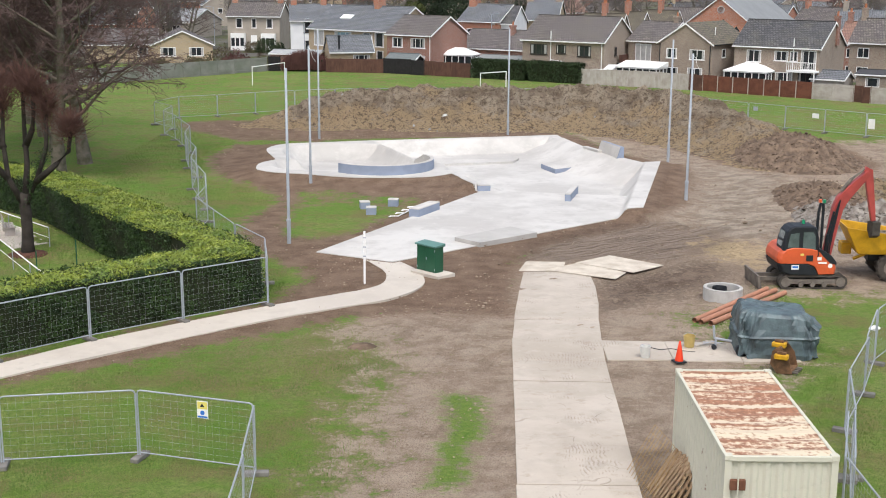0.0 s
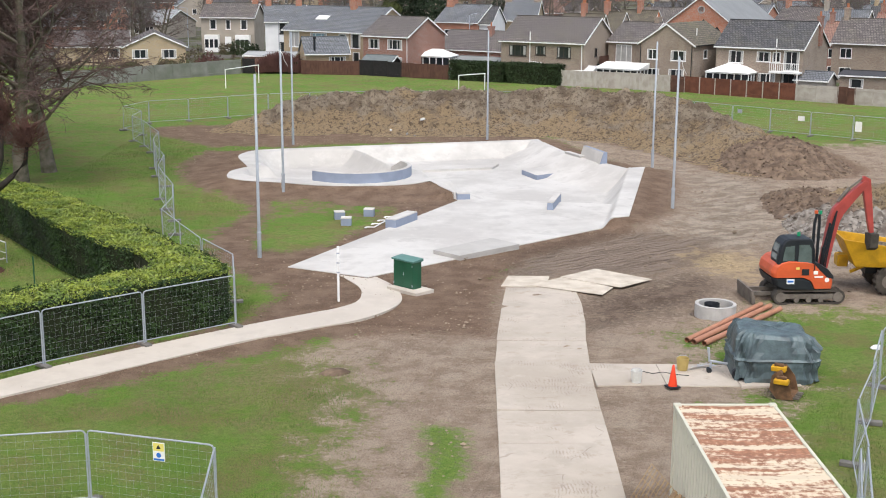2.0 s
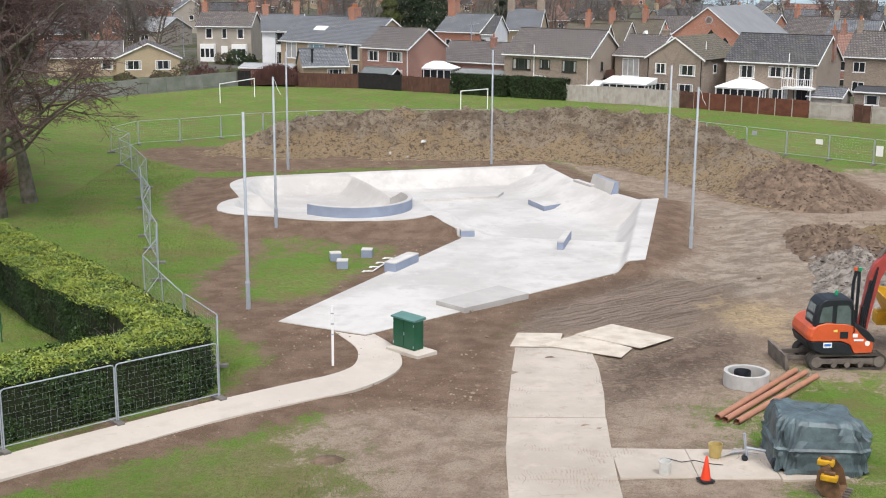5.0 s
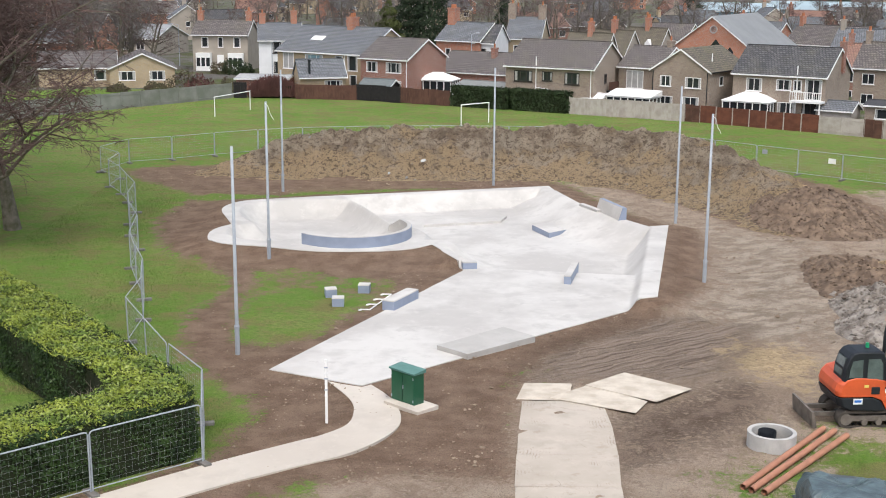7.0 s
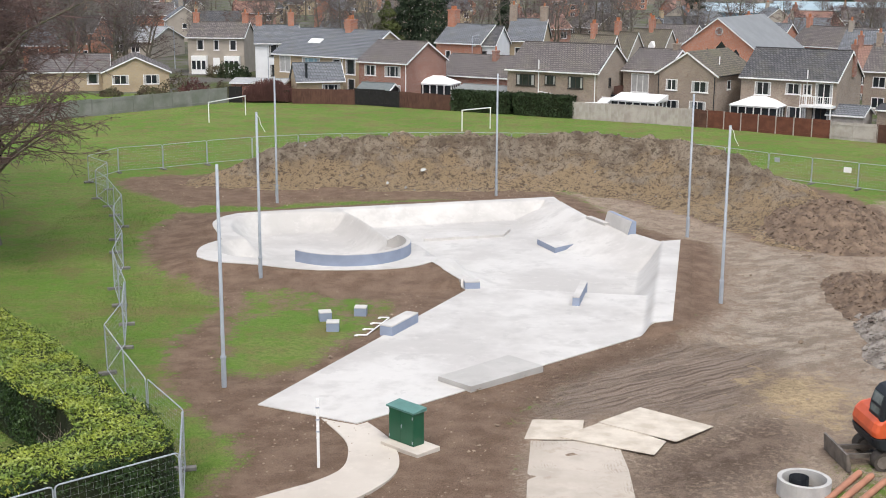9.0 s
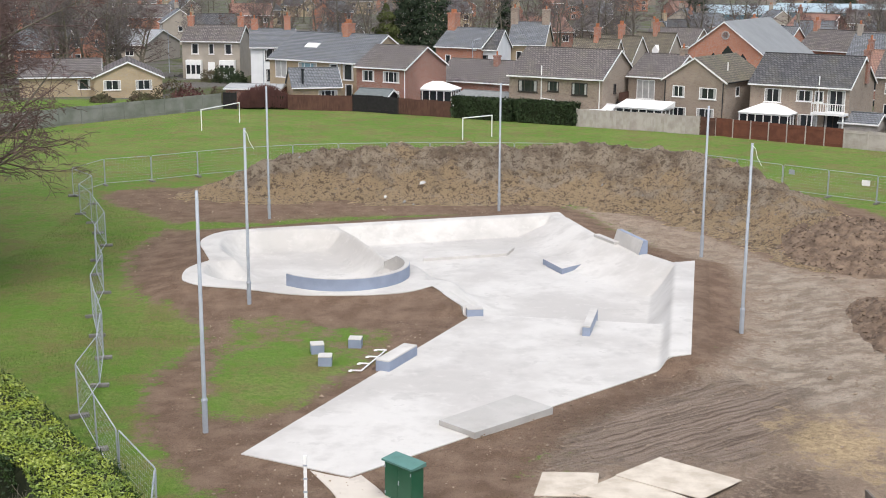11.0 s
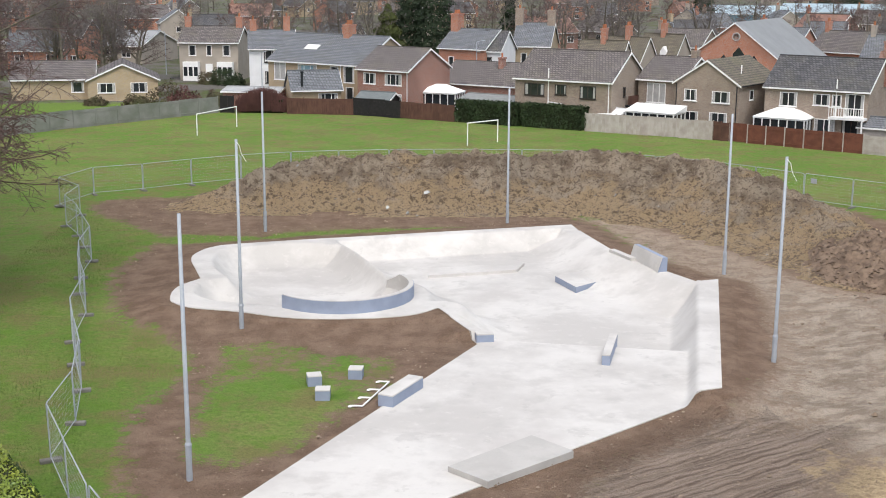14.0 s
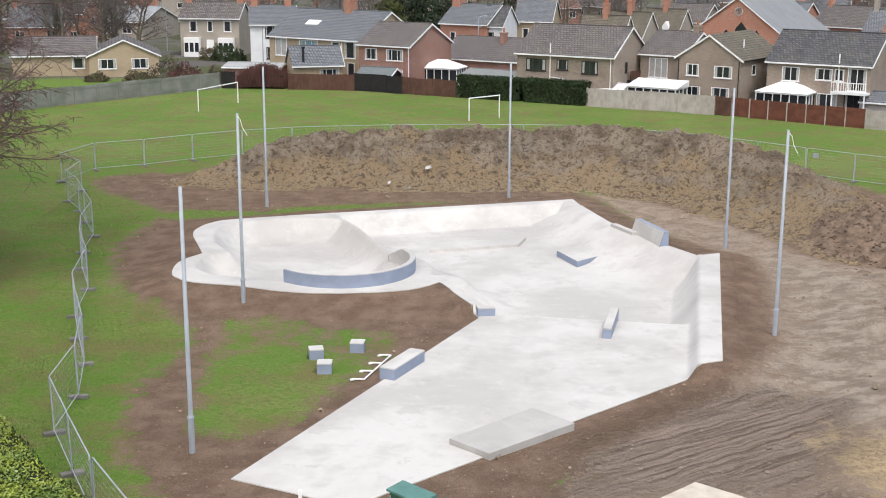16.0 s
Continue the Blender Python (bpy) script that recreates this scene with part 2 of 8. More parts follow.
def roof_mat(name, a, b, row=0.30, moss=0.2):
    """Tiles in rows down the slope: shade varies from tile to tile and row to row."""
    m = bpy.data.materials.new(name)
    m.use_nodes = True
    nt = m.node_tree
    bs = nt.nodes["Principled BSDF"]
    co = nt.nodes.new("ShaderNodeTexCoord").outputs["Object"]
    sep = nt.nodes.new("ShaderNodeSeparateXYZ")
    nt.links.new(co, sep.inputs[0])
    com = nt.nodes.new("ShaderNodeCombineXYZ")
    nt.links.new(maths(nt, "ADD", sep.outputs[0], sep.outputs[1]), com.inputs[0])
    nt.links.new(maths(nt, "MULTIPLY", sep.outputs[2], 1.6), com.inputs[1])
    tex = nt.nodes.new("ShaderNodeTexBrick")
    nt.links.new(com.outputs[0], tex.inputs["Vector"])
    tex.inputs["Scale"].default_value = 1.0
    tex.inputs["Brick Width"].default_value, tex.inputs["Row Height"].default_value = 0.33, row
    tex.inputs["Mortar Size"].default_value = 0.04
    tex.inputs["Color1"].default_value, tex.inputs["Color2"].default_value = (*a, 1), (*b, 1)
    tex.inputs["Mortar"].default_value = (*(v * 0.45 for v in a), 1)
    c = mixed(nt, band(nt, noise_of(nt, co, 0.5, 5), 0.45, 0.75, 0, moss), tex.outputs[0], rgb(nt, 0.14, 0.13, 0.07))
    c = mixed(nt, band(nt, noise_of(nt, co, 3.0, 4), 0.6, 0.75, 0, 0.35), c, rgb(nt, *(min(1, v * 2.0) for v in b)))
    nt.links.new(c, bs.inputs["Base Color"])
    bs.inputs["Roughness"].default_value = 0.75
    bumped(nt, tex.outputs["Fac"], 0.6, -0.04)
    return m


GROUND = ground_mat()
CONCRETE = concrete_mat("pale_skatepark_concrete", (0.555, 0.538, 0.508), (0.43, 0.412, 0.387))
PATHWAY = concrete_mat("buff_path_concrete", (0.55, 0.50, 0.435), (0.48, 0.43, 0.37))
def track_mat():
    """Pale concrete with trodden mud, cross-ribbed tyre prints and hairline cracks."""
    m = concrete_mat("muddy_track_concrete", (0.49, 0.435, 0.37), (0.385, 0.335, 0.275))
    nt = m.node_tree
    bs = nt.nodes["Principled BSDF"]
    co = nt.nodes.new("ShaderNodeTexCoord").outputs["Object"]
    sep = nt.nodes.new("ShaderNodeSeparateXYZ")
    nt.links.new(co, sep.inputs[0])
    ribs = maths(nt, "SINE", maths(nt, "MULTIPLY", maths(nt, "ADD", sep.outputs[0], maths(nt, "MULTIPLY", noise_of(nt, co, 0.8), 0.6)), 60.0), 0.0)
    where = band(nt, noise_of(nt, co, 0.55, 4), 0.54, 0.62)
    prints = maths(nt, "MULTIPLY", band(nt, ribs, 0.1, 0.7), maths(nt, "MULTIPLY", where, band(nt, noise_of(nt, co, 4.0, 5, 0.7), 0.42, 0.6)))
    c = bs.inputs["Base Color"].links[0].from_socket
    c = mixed(nt, band(nt, noise_of(nt, co, 1.3, 6, 0.7), 0.54, 0.72, 0, 0.55), c, rgb(nt, 0.30, 0.235, 0.175))
    c = mixed(nt, maths(nt, "MULTIPLY", prints, 0.6), c, rgb(nt, 0.24, 0.185, 0.14))
    cell = nt.nodes.new("ShaderNodeTexVoronoi")
    cell.feature = "DISTANCE_TO_EDGE"
    cell.inputs["Scale"].default_value = 0.42
    warp = nt.nodes.new("ShaderNodeVectorMath")
    nt.links.new(co, warp.inputs[0])
    fine = nt.nodes.new("ShaderNodeTexNoise")
    fine.inputs["Scale"].default_value = 0.7
    nt.links.new(co, fine.inputs["Vector"])
    nt.links.new(fine.outputs["Color"], warp.inputs[1])
    nt.links.new(warp.outputs[0], cell.inputs["Vector"])
    c = mixed(nt, maths(nt, "MULTIPLY", band(nt, cell.outputs["Distance"], 0.008, 0.002), band(nt, noise_of(nt, co, 0.9), 0.5, 0.7, 0, 0.6)), c, rgb(nt, 0.17, 0.13, 0.10))
    nt.links.new(c, bs.inputs["Base Color"])
    return m


TRACK = track_mat()
PADGREY = concrete_mat("grey_pad_concrete", (0.44, 0.425, 0.40), (0.37, 0.355, 0.33))
BLUE = mat("blue_grey_concrete", (0.262, 0.305, 0.395), 0.6, var=0.12, scale=1.5, bump=0.1)
BANK = bank_mat()
GALV = mat("galvanised_steel", (0.36, 0.39, 0.43), 0.6, 0.15, var=0.12, scale=4, bump=0.0)
WIRE = mat("galvanised_wire", (0.46, 0.48, 0.50), 0.5, 0.4, var=0.1, bump=0.0)
FOOT = mat("concrete_foot", (0.20, 0.19, 0.175), 0.9, var=0.3)
WHITE = mat("white_paint", (0.80, 0.80, 0.79), 0.45, var=0.06, scale=2, bump=0.0)
GLASS = mat("dark_window_glass", (0.03, 0.035, 0.04), 0.08, var=0.4, scale=0.8, bump=0.0, spec=0.7)
NET = mat("pale_curtain", (0.42, 0.42, 0.41), 0.5, var=0.2, scale=3)
FRAME_DARK = mat("dark_window_frame", (0.035, 0.028, 0.025), 0.5, var=0.1)
BUFF = brick_mat("buff_brown_brick", (0.222, 0.166, 0.128), (0.32, 0.248, 0.190))
SAND = brick_mat("sandy_brick", (0.36, 0.27, 0.16), (0.43, 0.33, 0.20))
RED = brick_mat("dark_red_brick", (0.24, 0.095, 0.065), (0.31, 0.14, 0.10))
ORANGE = brick_mat("orange_red_brick", (0.36, 0.125, 0.070), (0.43, 0.18, 0.105))
RENDERED = mat("beige_render", (0.36, 0.32, 0.27), 0.9, var=0.12, scale=1.0, bump=0.2)
WHITEWALL = mat("white_render", (0.70, 0.71, 0.72), 0.85, var=0.08, scale=0.8, bump=0.1)
TILE = roof_mat("brown_grey_roof_tiles", (0.098, 0.086, 0.083), (0.195, 0.170, 0.162))
TILE_DARK = roof_mat("dark_grey_roof_tiles", (0.055, 0.055, 0.060), (0.125, 0.122, 0.126))
TILE_OLIVE = roof_mat("lichened_roof_tiles", (0.110, 0.096, 0.072), (0.185, 0.158, 0.118), moss=0.5)
SLATE = roof_mat("blue_grey_slates", (0.125, 0.135, 0.150), (0.205, 0.215, 0.232), row=0.25, moss=0.15)
TILE_RED = roof_mat("red_clay_tiles", (0.25, 0.135, 0.105), (0.33, 0.185, 0.14))
POT = mat("terracotta", (0.42, 0.16, 0.08), 0.8, var=0.2)
BARK = mat("grey_brown_bark", (0.175, 0.148, 0.122), 0.95, var=0.4, scale=2.5, bump=0.8, fine=14, other=(0.085, 0.085, 0.05))
TWIG = mat("reddish_twigs", (0.130, 0.085, 0.076), 0.9, var=0.35, scale=1.5, bump=0.0)
TWIG_GREY = mat("grey_twigs", (0.150, 0.130, 0.122), 0.9, var=0.3, scale=0.5, bump=0.0)


# ---- mesh building ----
class Mesh:
    def __init__(self):
        self.v, self.f = [], []

    def add(self, verts, faces):
        k = len(self.v)
        self.v += [tuple(p) for p in verts]
        self.f += [tuple(i + k for i in q) for q in faces]
        return self

    def box(self, c, s, rz=0.0, m=None):
        x, y, z = (v / 2 for v in s)
        pts = [Vector((a * x, b * y, d * z)) for d in (-1, 1) for a, b in ((-1, -1), (1, -1), (1, 1), (-1, 1))]
        turn = m or Matrix.Rotation(radians(rz), 3, "Z")
        return self.add([turn @ p + Vector(c) for p in pts],
                        [(3, 2, 1, 0), (4, 5, 6, 7), (0, 1, 5, 4), (1, 2, 6, 5), (2, 3, 7, 6), (3, 0, 4, 7)])

    def prism(self, poly, z0, z1):
        """poly anticlockwise in plan, from z0 to z1."""
        n = len(poly)
        v = [(x, y, z0) for x, y in poly] + [(x, y, z1) for x, y in poly]
        return self.add(v, [tuple(range(n - 1, -1, -1)), tuple(range(n, 2 * n))] + [(i, (i + 1) % n, n + (i + 1) % n, n + i) for i in range(n)])

    def profile(self, poly, x0, x1):
        """poly in y, z, drawn out along x."""
        n = len(poly)
        v = [(x0, y, z) for y, z in poly] + [(x1, y, z) for y, z in poly]
        return self.add(v, [tuple(range(n - 1, -1, -1)), tuple(range(n, 2 * n))] + [(i, (i + 1) % n, n + (i + 1) % n, n + i) for i in range(n)])

    def tube(self, pts, radii, n=6, caps=True):
        pts = [Vector(p) for p in pts]
        if not hasattr(radii, "__len__"):
            radii = [radii] * len(pts)
        k = len(self.v)
        for i, p in enumerate(pts):
            d = (pts[min(i + 1, len(pts) - 1)] - pts[max(i - 1, 0)]).normalized()
            a = d.cross(Vector((0.31, 0.17, 0.94)) if abs(d.z) < 0.9 else Vector((1, 0.1, 0))).normalized()
            b = d.cross(a)
            for j in range(n):
                w = 2 * math.pi * j / n
                self.v.append(tuple(p + (a * math.cos(w) + b * math.sin(w)) * radii[i]))
        for i in range(len(pts) - 1):
            for j in range(n):
                s = k + i * n
                self.f.append((s + j, s + (j + 1) % n, s + n + (j + 1) % n, s + n + j))
        if caps:
            self.f.append(tuple(range(k + n - 1, k - 1, -1)))
            e = k + (len(pts) - 1) * n
            self.f.append(tuple(range(e, e + n)))
        return self

    def lathe(self, prof, n=20, c=(0, 0, 0)):
        """prof: radius, z pairs, turned about the upright axis through c."""
        k = len(self.v)
        for r, z in prof:
            for j in range(n):
                w = 2 * math.pi * j / n
                self.v.append((c[0] + r * math.cos(w), c[1] + r * math.sin(w), c[2] + z))
        for i in range(len(prof) - 1):
            for j in range(n):
                s = k + i * n
                self.f.append((s + j, s + (j + 1) % n, s + n + (j + 1) % n, s + n + j))
        return self

    def data(self, name, material, smooth=False):
        me = bpy.data.meshes.new(name)
        me.from_pydata(self.v, [], self.f)
        me.materials.append(material)
        if smooth:
            me.polygons.foreach_set("use_smooth", [True] * len(me.polygons))
        me.update()
        return me


def thing(name, x=0, y=0, z=0, rz=0, label="", category="", group="", kind=""):
    ob = new(name)
    ob.matrix_basis = pose(x, y, z, 0, 0, rz)
    return tagged(ob, label, category, group, kind)


def part(name, mesh, material, parent, label="", smooth=False, bevel=0.0):
    ob = new(name, mesh if isinstance(mesh, bpy.types.Mesh) else mesh.data(name, material, smooth))
    ob.parent = parent
    if bevel:
        mod = ob.modifiers.new("rounded", "BEVEL")
        mod.width, mod.segments, mod.limit_method = bevel, 2, "ANGLE"
    return tagged(ob, label) if label else ob


def single(name, mesh, material, label, category, group="", kind="", smooth=False, at=None, bevel=0.0):
    ob = new(name, mesh.data(name, material, smooth))
    if at is not None:
        ob.matrix_basis = at
    if bevel:
        mod = ob.modifiers.new("rounded", "BEVEL")
        mod.width, mod.segments, mod.limit_method = bevel, 2, "ANGLE"
    return tagged(ob, label, category, group, kind)


def inside(poly, x, y):
    """Signed distance in metres from the outline: positive within. x, y: arrays."""
    x, y = np.asarray(x, float), np.asarray(y, float)
    dist, odd = np.full(x.shape, 1e9), np.zeros(x.shape, bool)
    for (ax, ay), (bx, by) in zip(poly, poly[1:] + poly[:1]):
        t = np.clip(((x - ax) * (bx - ax) + (y - ay) * (by - ay)) / ((bx - ax) ** 2 + (by - ay) ** 2 + 1e-12), 0, 1)
        dist = np.minimum(dist, np.hypot(x - ax - t * (bx - ax), y - ay - t * (by - ay)))
        if ay != by:
            odd ^= ((ay > y) != (by > y)) & (x < (bx - ax) * (y - ay) / (by - ay) + ax)
    return np.where(odd, dist, -dist)


def along(line, x, y):
    """Distance from an open line, and how far along it (in points) the nearest place lies."""
    x, y = np.asarray(x, float), np.asarray(y, float)
    best, place = np.full(x.shape, 1e9), np.zeros(x.shape)
    for i, ((ax, ay), (bx, by)) in enumerate(zip(line, line[1:])):
        t = np.clip(((x - ax) * (bx - ax) + (y - ay) * (by - ay)) / ((bx - ax) ** 2 + (by - ay) ** 2 + 1e-12), 0, 1)
        d = np.hypot(x - ax - t * (bx - ax), y - ay - t * (by - ay))
        place = np.where(d < best, i + t, place)
        best = np.minimum(best, d)
    return best, place


def rough_noise(x, y, scale, seed=0.0):
    flat = [noise.fractal(Vector((a * scale + seed, b * scale - seed, seed)), 0.9, 2.1, 4) for a, b in zip(np.ravel(x), np.ravel(y))]
    return np.array(flat).reshape(np.shape(x))


def smooth_line(pts, steps=6):
    """A rounded line through the points."""
    out = []
    p = [pts[0]] + list(pts) + [pts[-1]]
    for i in range(1, len(p) - 2):
        for k in range(steps):
            t = k / steps
            out.append(tuple(0.5 * (2 * p[i][a] + (p[i + 1][a] - p[i - 1][a]) * t + (2 * p[i - 1][a] - 5 * p[i][a] + 4 * p[i + 1][a] - p[i + 2][a]) * t * t
                                    + (3 * p[i][a] - p[i - 1][a] - 3 * p[i + 1][a] + p[i + 2][a]) * t ** 3) for a in range(2)))
    return out + [tuple(pts[-1])]


# ---- the plan ----
LOBES = smooth_line([(-0.34, 72.6), (-1.73, 71.2), (-4.72, 70.5), (-7.28, 70.8), (-9.46, 71.7), (-11.64, 72.3), (-12.75, 73.3), (-13.2, 74.9), (-13.15, 76.6), (-12.4, 78.15)], 4)
LOBE_UP = smooth_line([(-12.4, 78.15), (-13.1, 80.3), (-13.72, 82.3), (-13.8, 83.8), (-13.25, 85.4), (-11.85, 86.4), (-5.95, 88.4)], 4)
SKATE = [(-6.36, 51.4), (-2.63, 49.55), (1.38, 53.3), (4.29, 56.2), (9.24, 60.8), (10.32, 61.25), (13.69, 78.1), (12.65, 77.7), (11.45, 80.0), (9.59, 83.6), (8.06, 89.9), (7.66, 92.6)] + LOBE_UP[::-1] + LOBES[::-1][1:] + [(1.39, 68.2)]
SOIL = [(-24.1, 99.7), (-23.6, 102.3), (-21, 103.4), (-18.5, 103.4), (-10, 105), (6, 103), (9.5, 94), (10.8, 88), (12.6, 83), (14.4, 80.6), (15.5, 78.9), (15.4, 75.3), (14.6, 71.5), (13.9, 67.5), (13.4, 65), (12.3, 62.6), (10.4, 59.7), (7.4, 56.4), (4.4, 53.5),
        (3.4, 50.5), (2.9, 47.5), (2.5, 40.9), (-0.5, 41.5), (-3.3, 40.6), (-5.7, 38.7), (-7.6, 37.2), (-10.3, 34.9), (-14.8, 31.6), (-15.2, 34.4), (-7.1, 42.6), (-6.2, 47.1), (-8.6, 50.6), (-9.8, 52.6), (-10.7, 55.5), (-11.3, 59.5), (-10.8, 61.7), (-10.2, 64), (-10.8, 66.8),
        (-12.5, 69.6), (-15, 71.9), (-16.6, 76.5), (-17.8, 82), (-17.2, 86.5), (-17.3, 90.5), (-19.4, 93), (-22.5, 96.5)]
ISLAND = [(-8.4, 55.8), (-7.4, 55.0), (-6.5, 55.0), (-5.1, 56.0), (-3.9, 59.9), (-3.0, 61.2), (-2.1, 64.1), (-2.4, 66.0), (-5.4, 66.6), (-7.5, 68.0), (-9.3, 67.8), (-9.2, 64.2), (-8.9, 60.2)]
CORE = [(-8.4, 55.8), (-6.5, 55.0), (-5.0, 56.8), (-4.0, 60.2), (-4.6, 63.8), (-6.6, 64.6), (-8.2, 62.8), (-8.7, 57.9)]
MUD = [(-2.3, 12), (-2.4, 24.9), (-2.2, 31.6), (-1.9, 35.1), (-4.2, 38.6), (-3.5, 41.8), (0, 43.5), (3, 54.5), (9.5, 63), (11, 84), (8, 97), (24, 92), (62, 99), (62, 60), (30, 47.5), (19, 44.8), (13.2, 44.8), (11.8, 42.2), (9.6, 40.6), (12.5, 36.5), (10.6, 33.5), (9.7, 29.6), (9.3, 12)]
LUSH = [(-0.1, 24.3), (0.9, 24.7), (1.0, 27.2), (1.5, 28.6), (1.2, 31.5), (0.2, 31.9), (0.2, 30.2), (0.4, 29.0), (0.3, 27.6)]
WORN = [(-2.0, 22), (-3.4, 24), (-3.0, 31), (-5.5, 33.5), (-9.5, 34.5), (-6, 38), (-3, 41), (3, 41), (3, 22)]
LAWN = [(-58, 150), (-48, 140), (-42, 141), (-36, 148), (-27, 158.5), (-30, 163), (-36, 166.5), (-58, 165)]
VERGE = [(-18.6, 89.3), (-15.5, 91.2), (-11.5, 90.6), (-10, 91.8), (-5.5, 93.2), (-0.5, 93.4), (3.0, 94.2), (-0.5, 92.2), (-6, 91.0), (-12, 88.4), (-16, 87.6)]
DRY = [(16.5, 81), (18.6, 77.6), (21, 76), (19.4, 65.9), (19.2, 61.8), (17.4, 56.6), (14.4, 55.1), (12.6, 58.3), (12.6, 61.9), (14.6, 66), (16.2, 73)]
OCHRE = [(12.8, 55.6), (14.8, 55.3), (15.6, 52.3), (14.0, 49.4), (13.3, 51), (11.9, 52.3)]
WET = [(6.5, 46.5), (9.8, 49.3), (11.8, 51), (12.7, 49.8), (11.6, 46.2), (9.6, 44.6), (7.6, 42.8), (6.0, 41.6)]
TRACKS = [(5.0, 55.0), (9.9, 59.2), (13.3, 58.2), (13.1, 54.4), (10.3, 51.4), (7, 51.1), (3.9, 50.6)]
TOWN = [(-900, 160), (-300, 130), (-46, 133), (-39, 141.5), (-26, 158.5), (-10, 157), (1, 151), (14, 143.8), (27, 136.5), (37, 128.5), (57, 113), (300, 90), (2500, 400), (0, 4000), (-2500, 400)]
RIDGE = [(-18.2, 100.0), (-14.0, 101.5), (-11.5, 103), (-9.2, 104), (-3.8, 106), (3.75, 106.3), (10.7, 105.3), (15.2, 103), (18.6, 99), (20.4, 96), (22.0, 92.5), (22.9, 88.0), (23.8, 82.5)]
RIDGE_H = [0.15, 1.6, 2.25, 2.5, 2.95, 2.85, 3.0, 2.9, 3.05, 2.6, 2.0, 1.7, 1.2]
RIDGE_W = [2.6, 5.2, 7.0, 8.2, 9.6, 9.4, 8.4, 9.2, 8.8, 8.4, 7.8, 6.8, 5.6]


# ---- the skatepark's heights ----
FLOOR, BOWL = -0.62, -0.7
CIRC, RAD = (-4.95, 74.65), 3.3
BACK = [LOBE_UP[-2], (-5.95, 88.4), (7.66, 92.6), (8.06, 89.9)]
EAST = [(8.06, 89.9), (9.59, 83.6), (11.45, 80.0), (12.65, 77.7)]
SIDE = [(13.3, 78.6), (9.78, 60.2)]
INNER = [(-0.34, 72.6), (1.39, 68.2)]
SOUTH = LOBES[:22]
SPINE = [(-6.0, 86.3), (-5.1, 84.4), (-3.2, 79.2), (-2.65, 77.3)]
LIP = smooth_line([(-7.35, 72.55), (-8.6, 73.0), (-9.8, 73.5), (-11.1, 74.0), (-12.1, 75.2), (-12.35, 76.6), (-12.0, 77.8), (-11.1, 78.5)], 4)[:-1] + smooth_line([(-11.1, 78.5), (-12.1, 80.5), (-12.65, 82.9), (-12.3, 84.9), (-10.6, 86.1), (-8.2, 86.8), (-6.0, 86.3)], 4)[:-1] + SPINE
LIP += [(CIRC[0] + (RAD - 0.1) * math.cos(radians(w)), CIRC[1] + (RAD - 0.1) * math.sin(radians(w))) for w in range(50, -140, -9)]


def transition(d, deck, width, run, low, power=2.0):
    """A deck, then a curved wall falling to the floor."""
    t = np.clip((d - width) / run, 0, 1)
    return np.where(d < width, deck, low + (deck - low) * (1 - t) ** power)


def skate_height(x, y):
    brk = 68.75 - (x - 2.0) * 0.18
    base = np.where(y < brk, 0.1, np.maximum(FLOOR, 0.1 + (brk - y) * 0.34))
    main = base
    for line, deck, width, run in ((BACK, 0.42, 0.8, 2.0), (EAST, 0.5, 0.45, 4.2), (INNER, 0.45, 0.5, 2.2)):
        d, s = along(line, x, y)
        main = np.maximum(main, transition(d, deck, width, run, FLOOR - 0.2, 1.7))
    main = np.where((y < brk) & (x > 0.9), 0.1, main)
    d, s = along(SIDE, x, y)
    main = np.maximum(main, transition(d, 0.58, 0.55, 1.7, FLOOR - 0.2, 1.7))
    r = np.hypot(x - CIRC[0], y - CIRC[1])
    d, s = along(SOUTH, x, y)
    main = np.where((y < 78.2) & (x < 1.1) & ((y > brk) | (x < 0.9)), np.maximum(main, transition(np.maximum(r - RAD, 0), 0.52, 0.9, 2.6, FLOOR)), main)
    main = np.where((y < brk) & (x > 0.9), main, np.maximum(main, transition(d, 0.5, 1.2, 2.4, FLOOR)))
    # the bowl falls from its lip all round; a deck lies between the lip and the outer edge
    d = inside(LIP, x, y)
    bowl = transition(np.maximum(d, 0), 0.43, 0.0, 1.75, BOWL, 2.3)
    ds, s = along(SPINE, x, y)
    spine = transition(ds, 0.43, 0.1, 1.6, FLOOR, 2.2)
    bowl_side = (x + 4.96) * (78.4 - 83.7) - (y - 83.7) * (-3.0 + 4.96) > 0
    deck = (bowl_side & (y > 77.2) & (x < -2.5)) | (x < -7.3)
    return np.where(d > 0, bowl, np.where(deck, np.maximum(0.43, np.where(y < 75, np.minimum(main, 0.5), 0.43)), np.maximum(main, spine)))


# ---- ground ----
def spaced(lo, hi, step, ends):
    mid = list(np.arange(lo, hi + 1e-6, step))
    return np.array([lo - e for e in ends[::-1]] + mid + [hi + e for e in ends])


gx = spaced(-33, 36, 0.36, (1, 2.5, 5, 9, 15, 25, 45, 80, 150, 300, 700, 1800))
gy = spaced(12, 112, 0.36, (1, 2.5, 5, 9, 13, 17, 21, 25, 29, 33, 37, 41, 45, 50, 60, 80, 150, 300, 700, 1800, 3000))
GX, GY = np.meshgrid(gx, gy)
in_skate = inside(SKATE, GX, GY)
gz = 0.05 * rough_noise(GX, GY, 0.25, 3.0) * (np.abs(GX) < 60) * (GY < 130)
gz += np.where((GX > 2) & (GY > 38) & (GY < 100), 0.085, 0.02) * rough_noise(GX, GY, 1.1, 7.0)
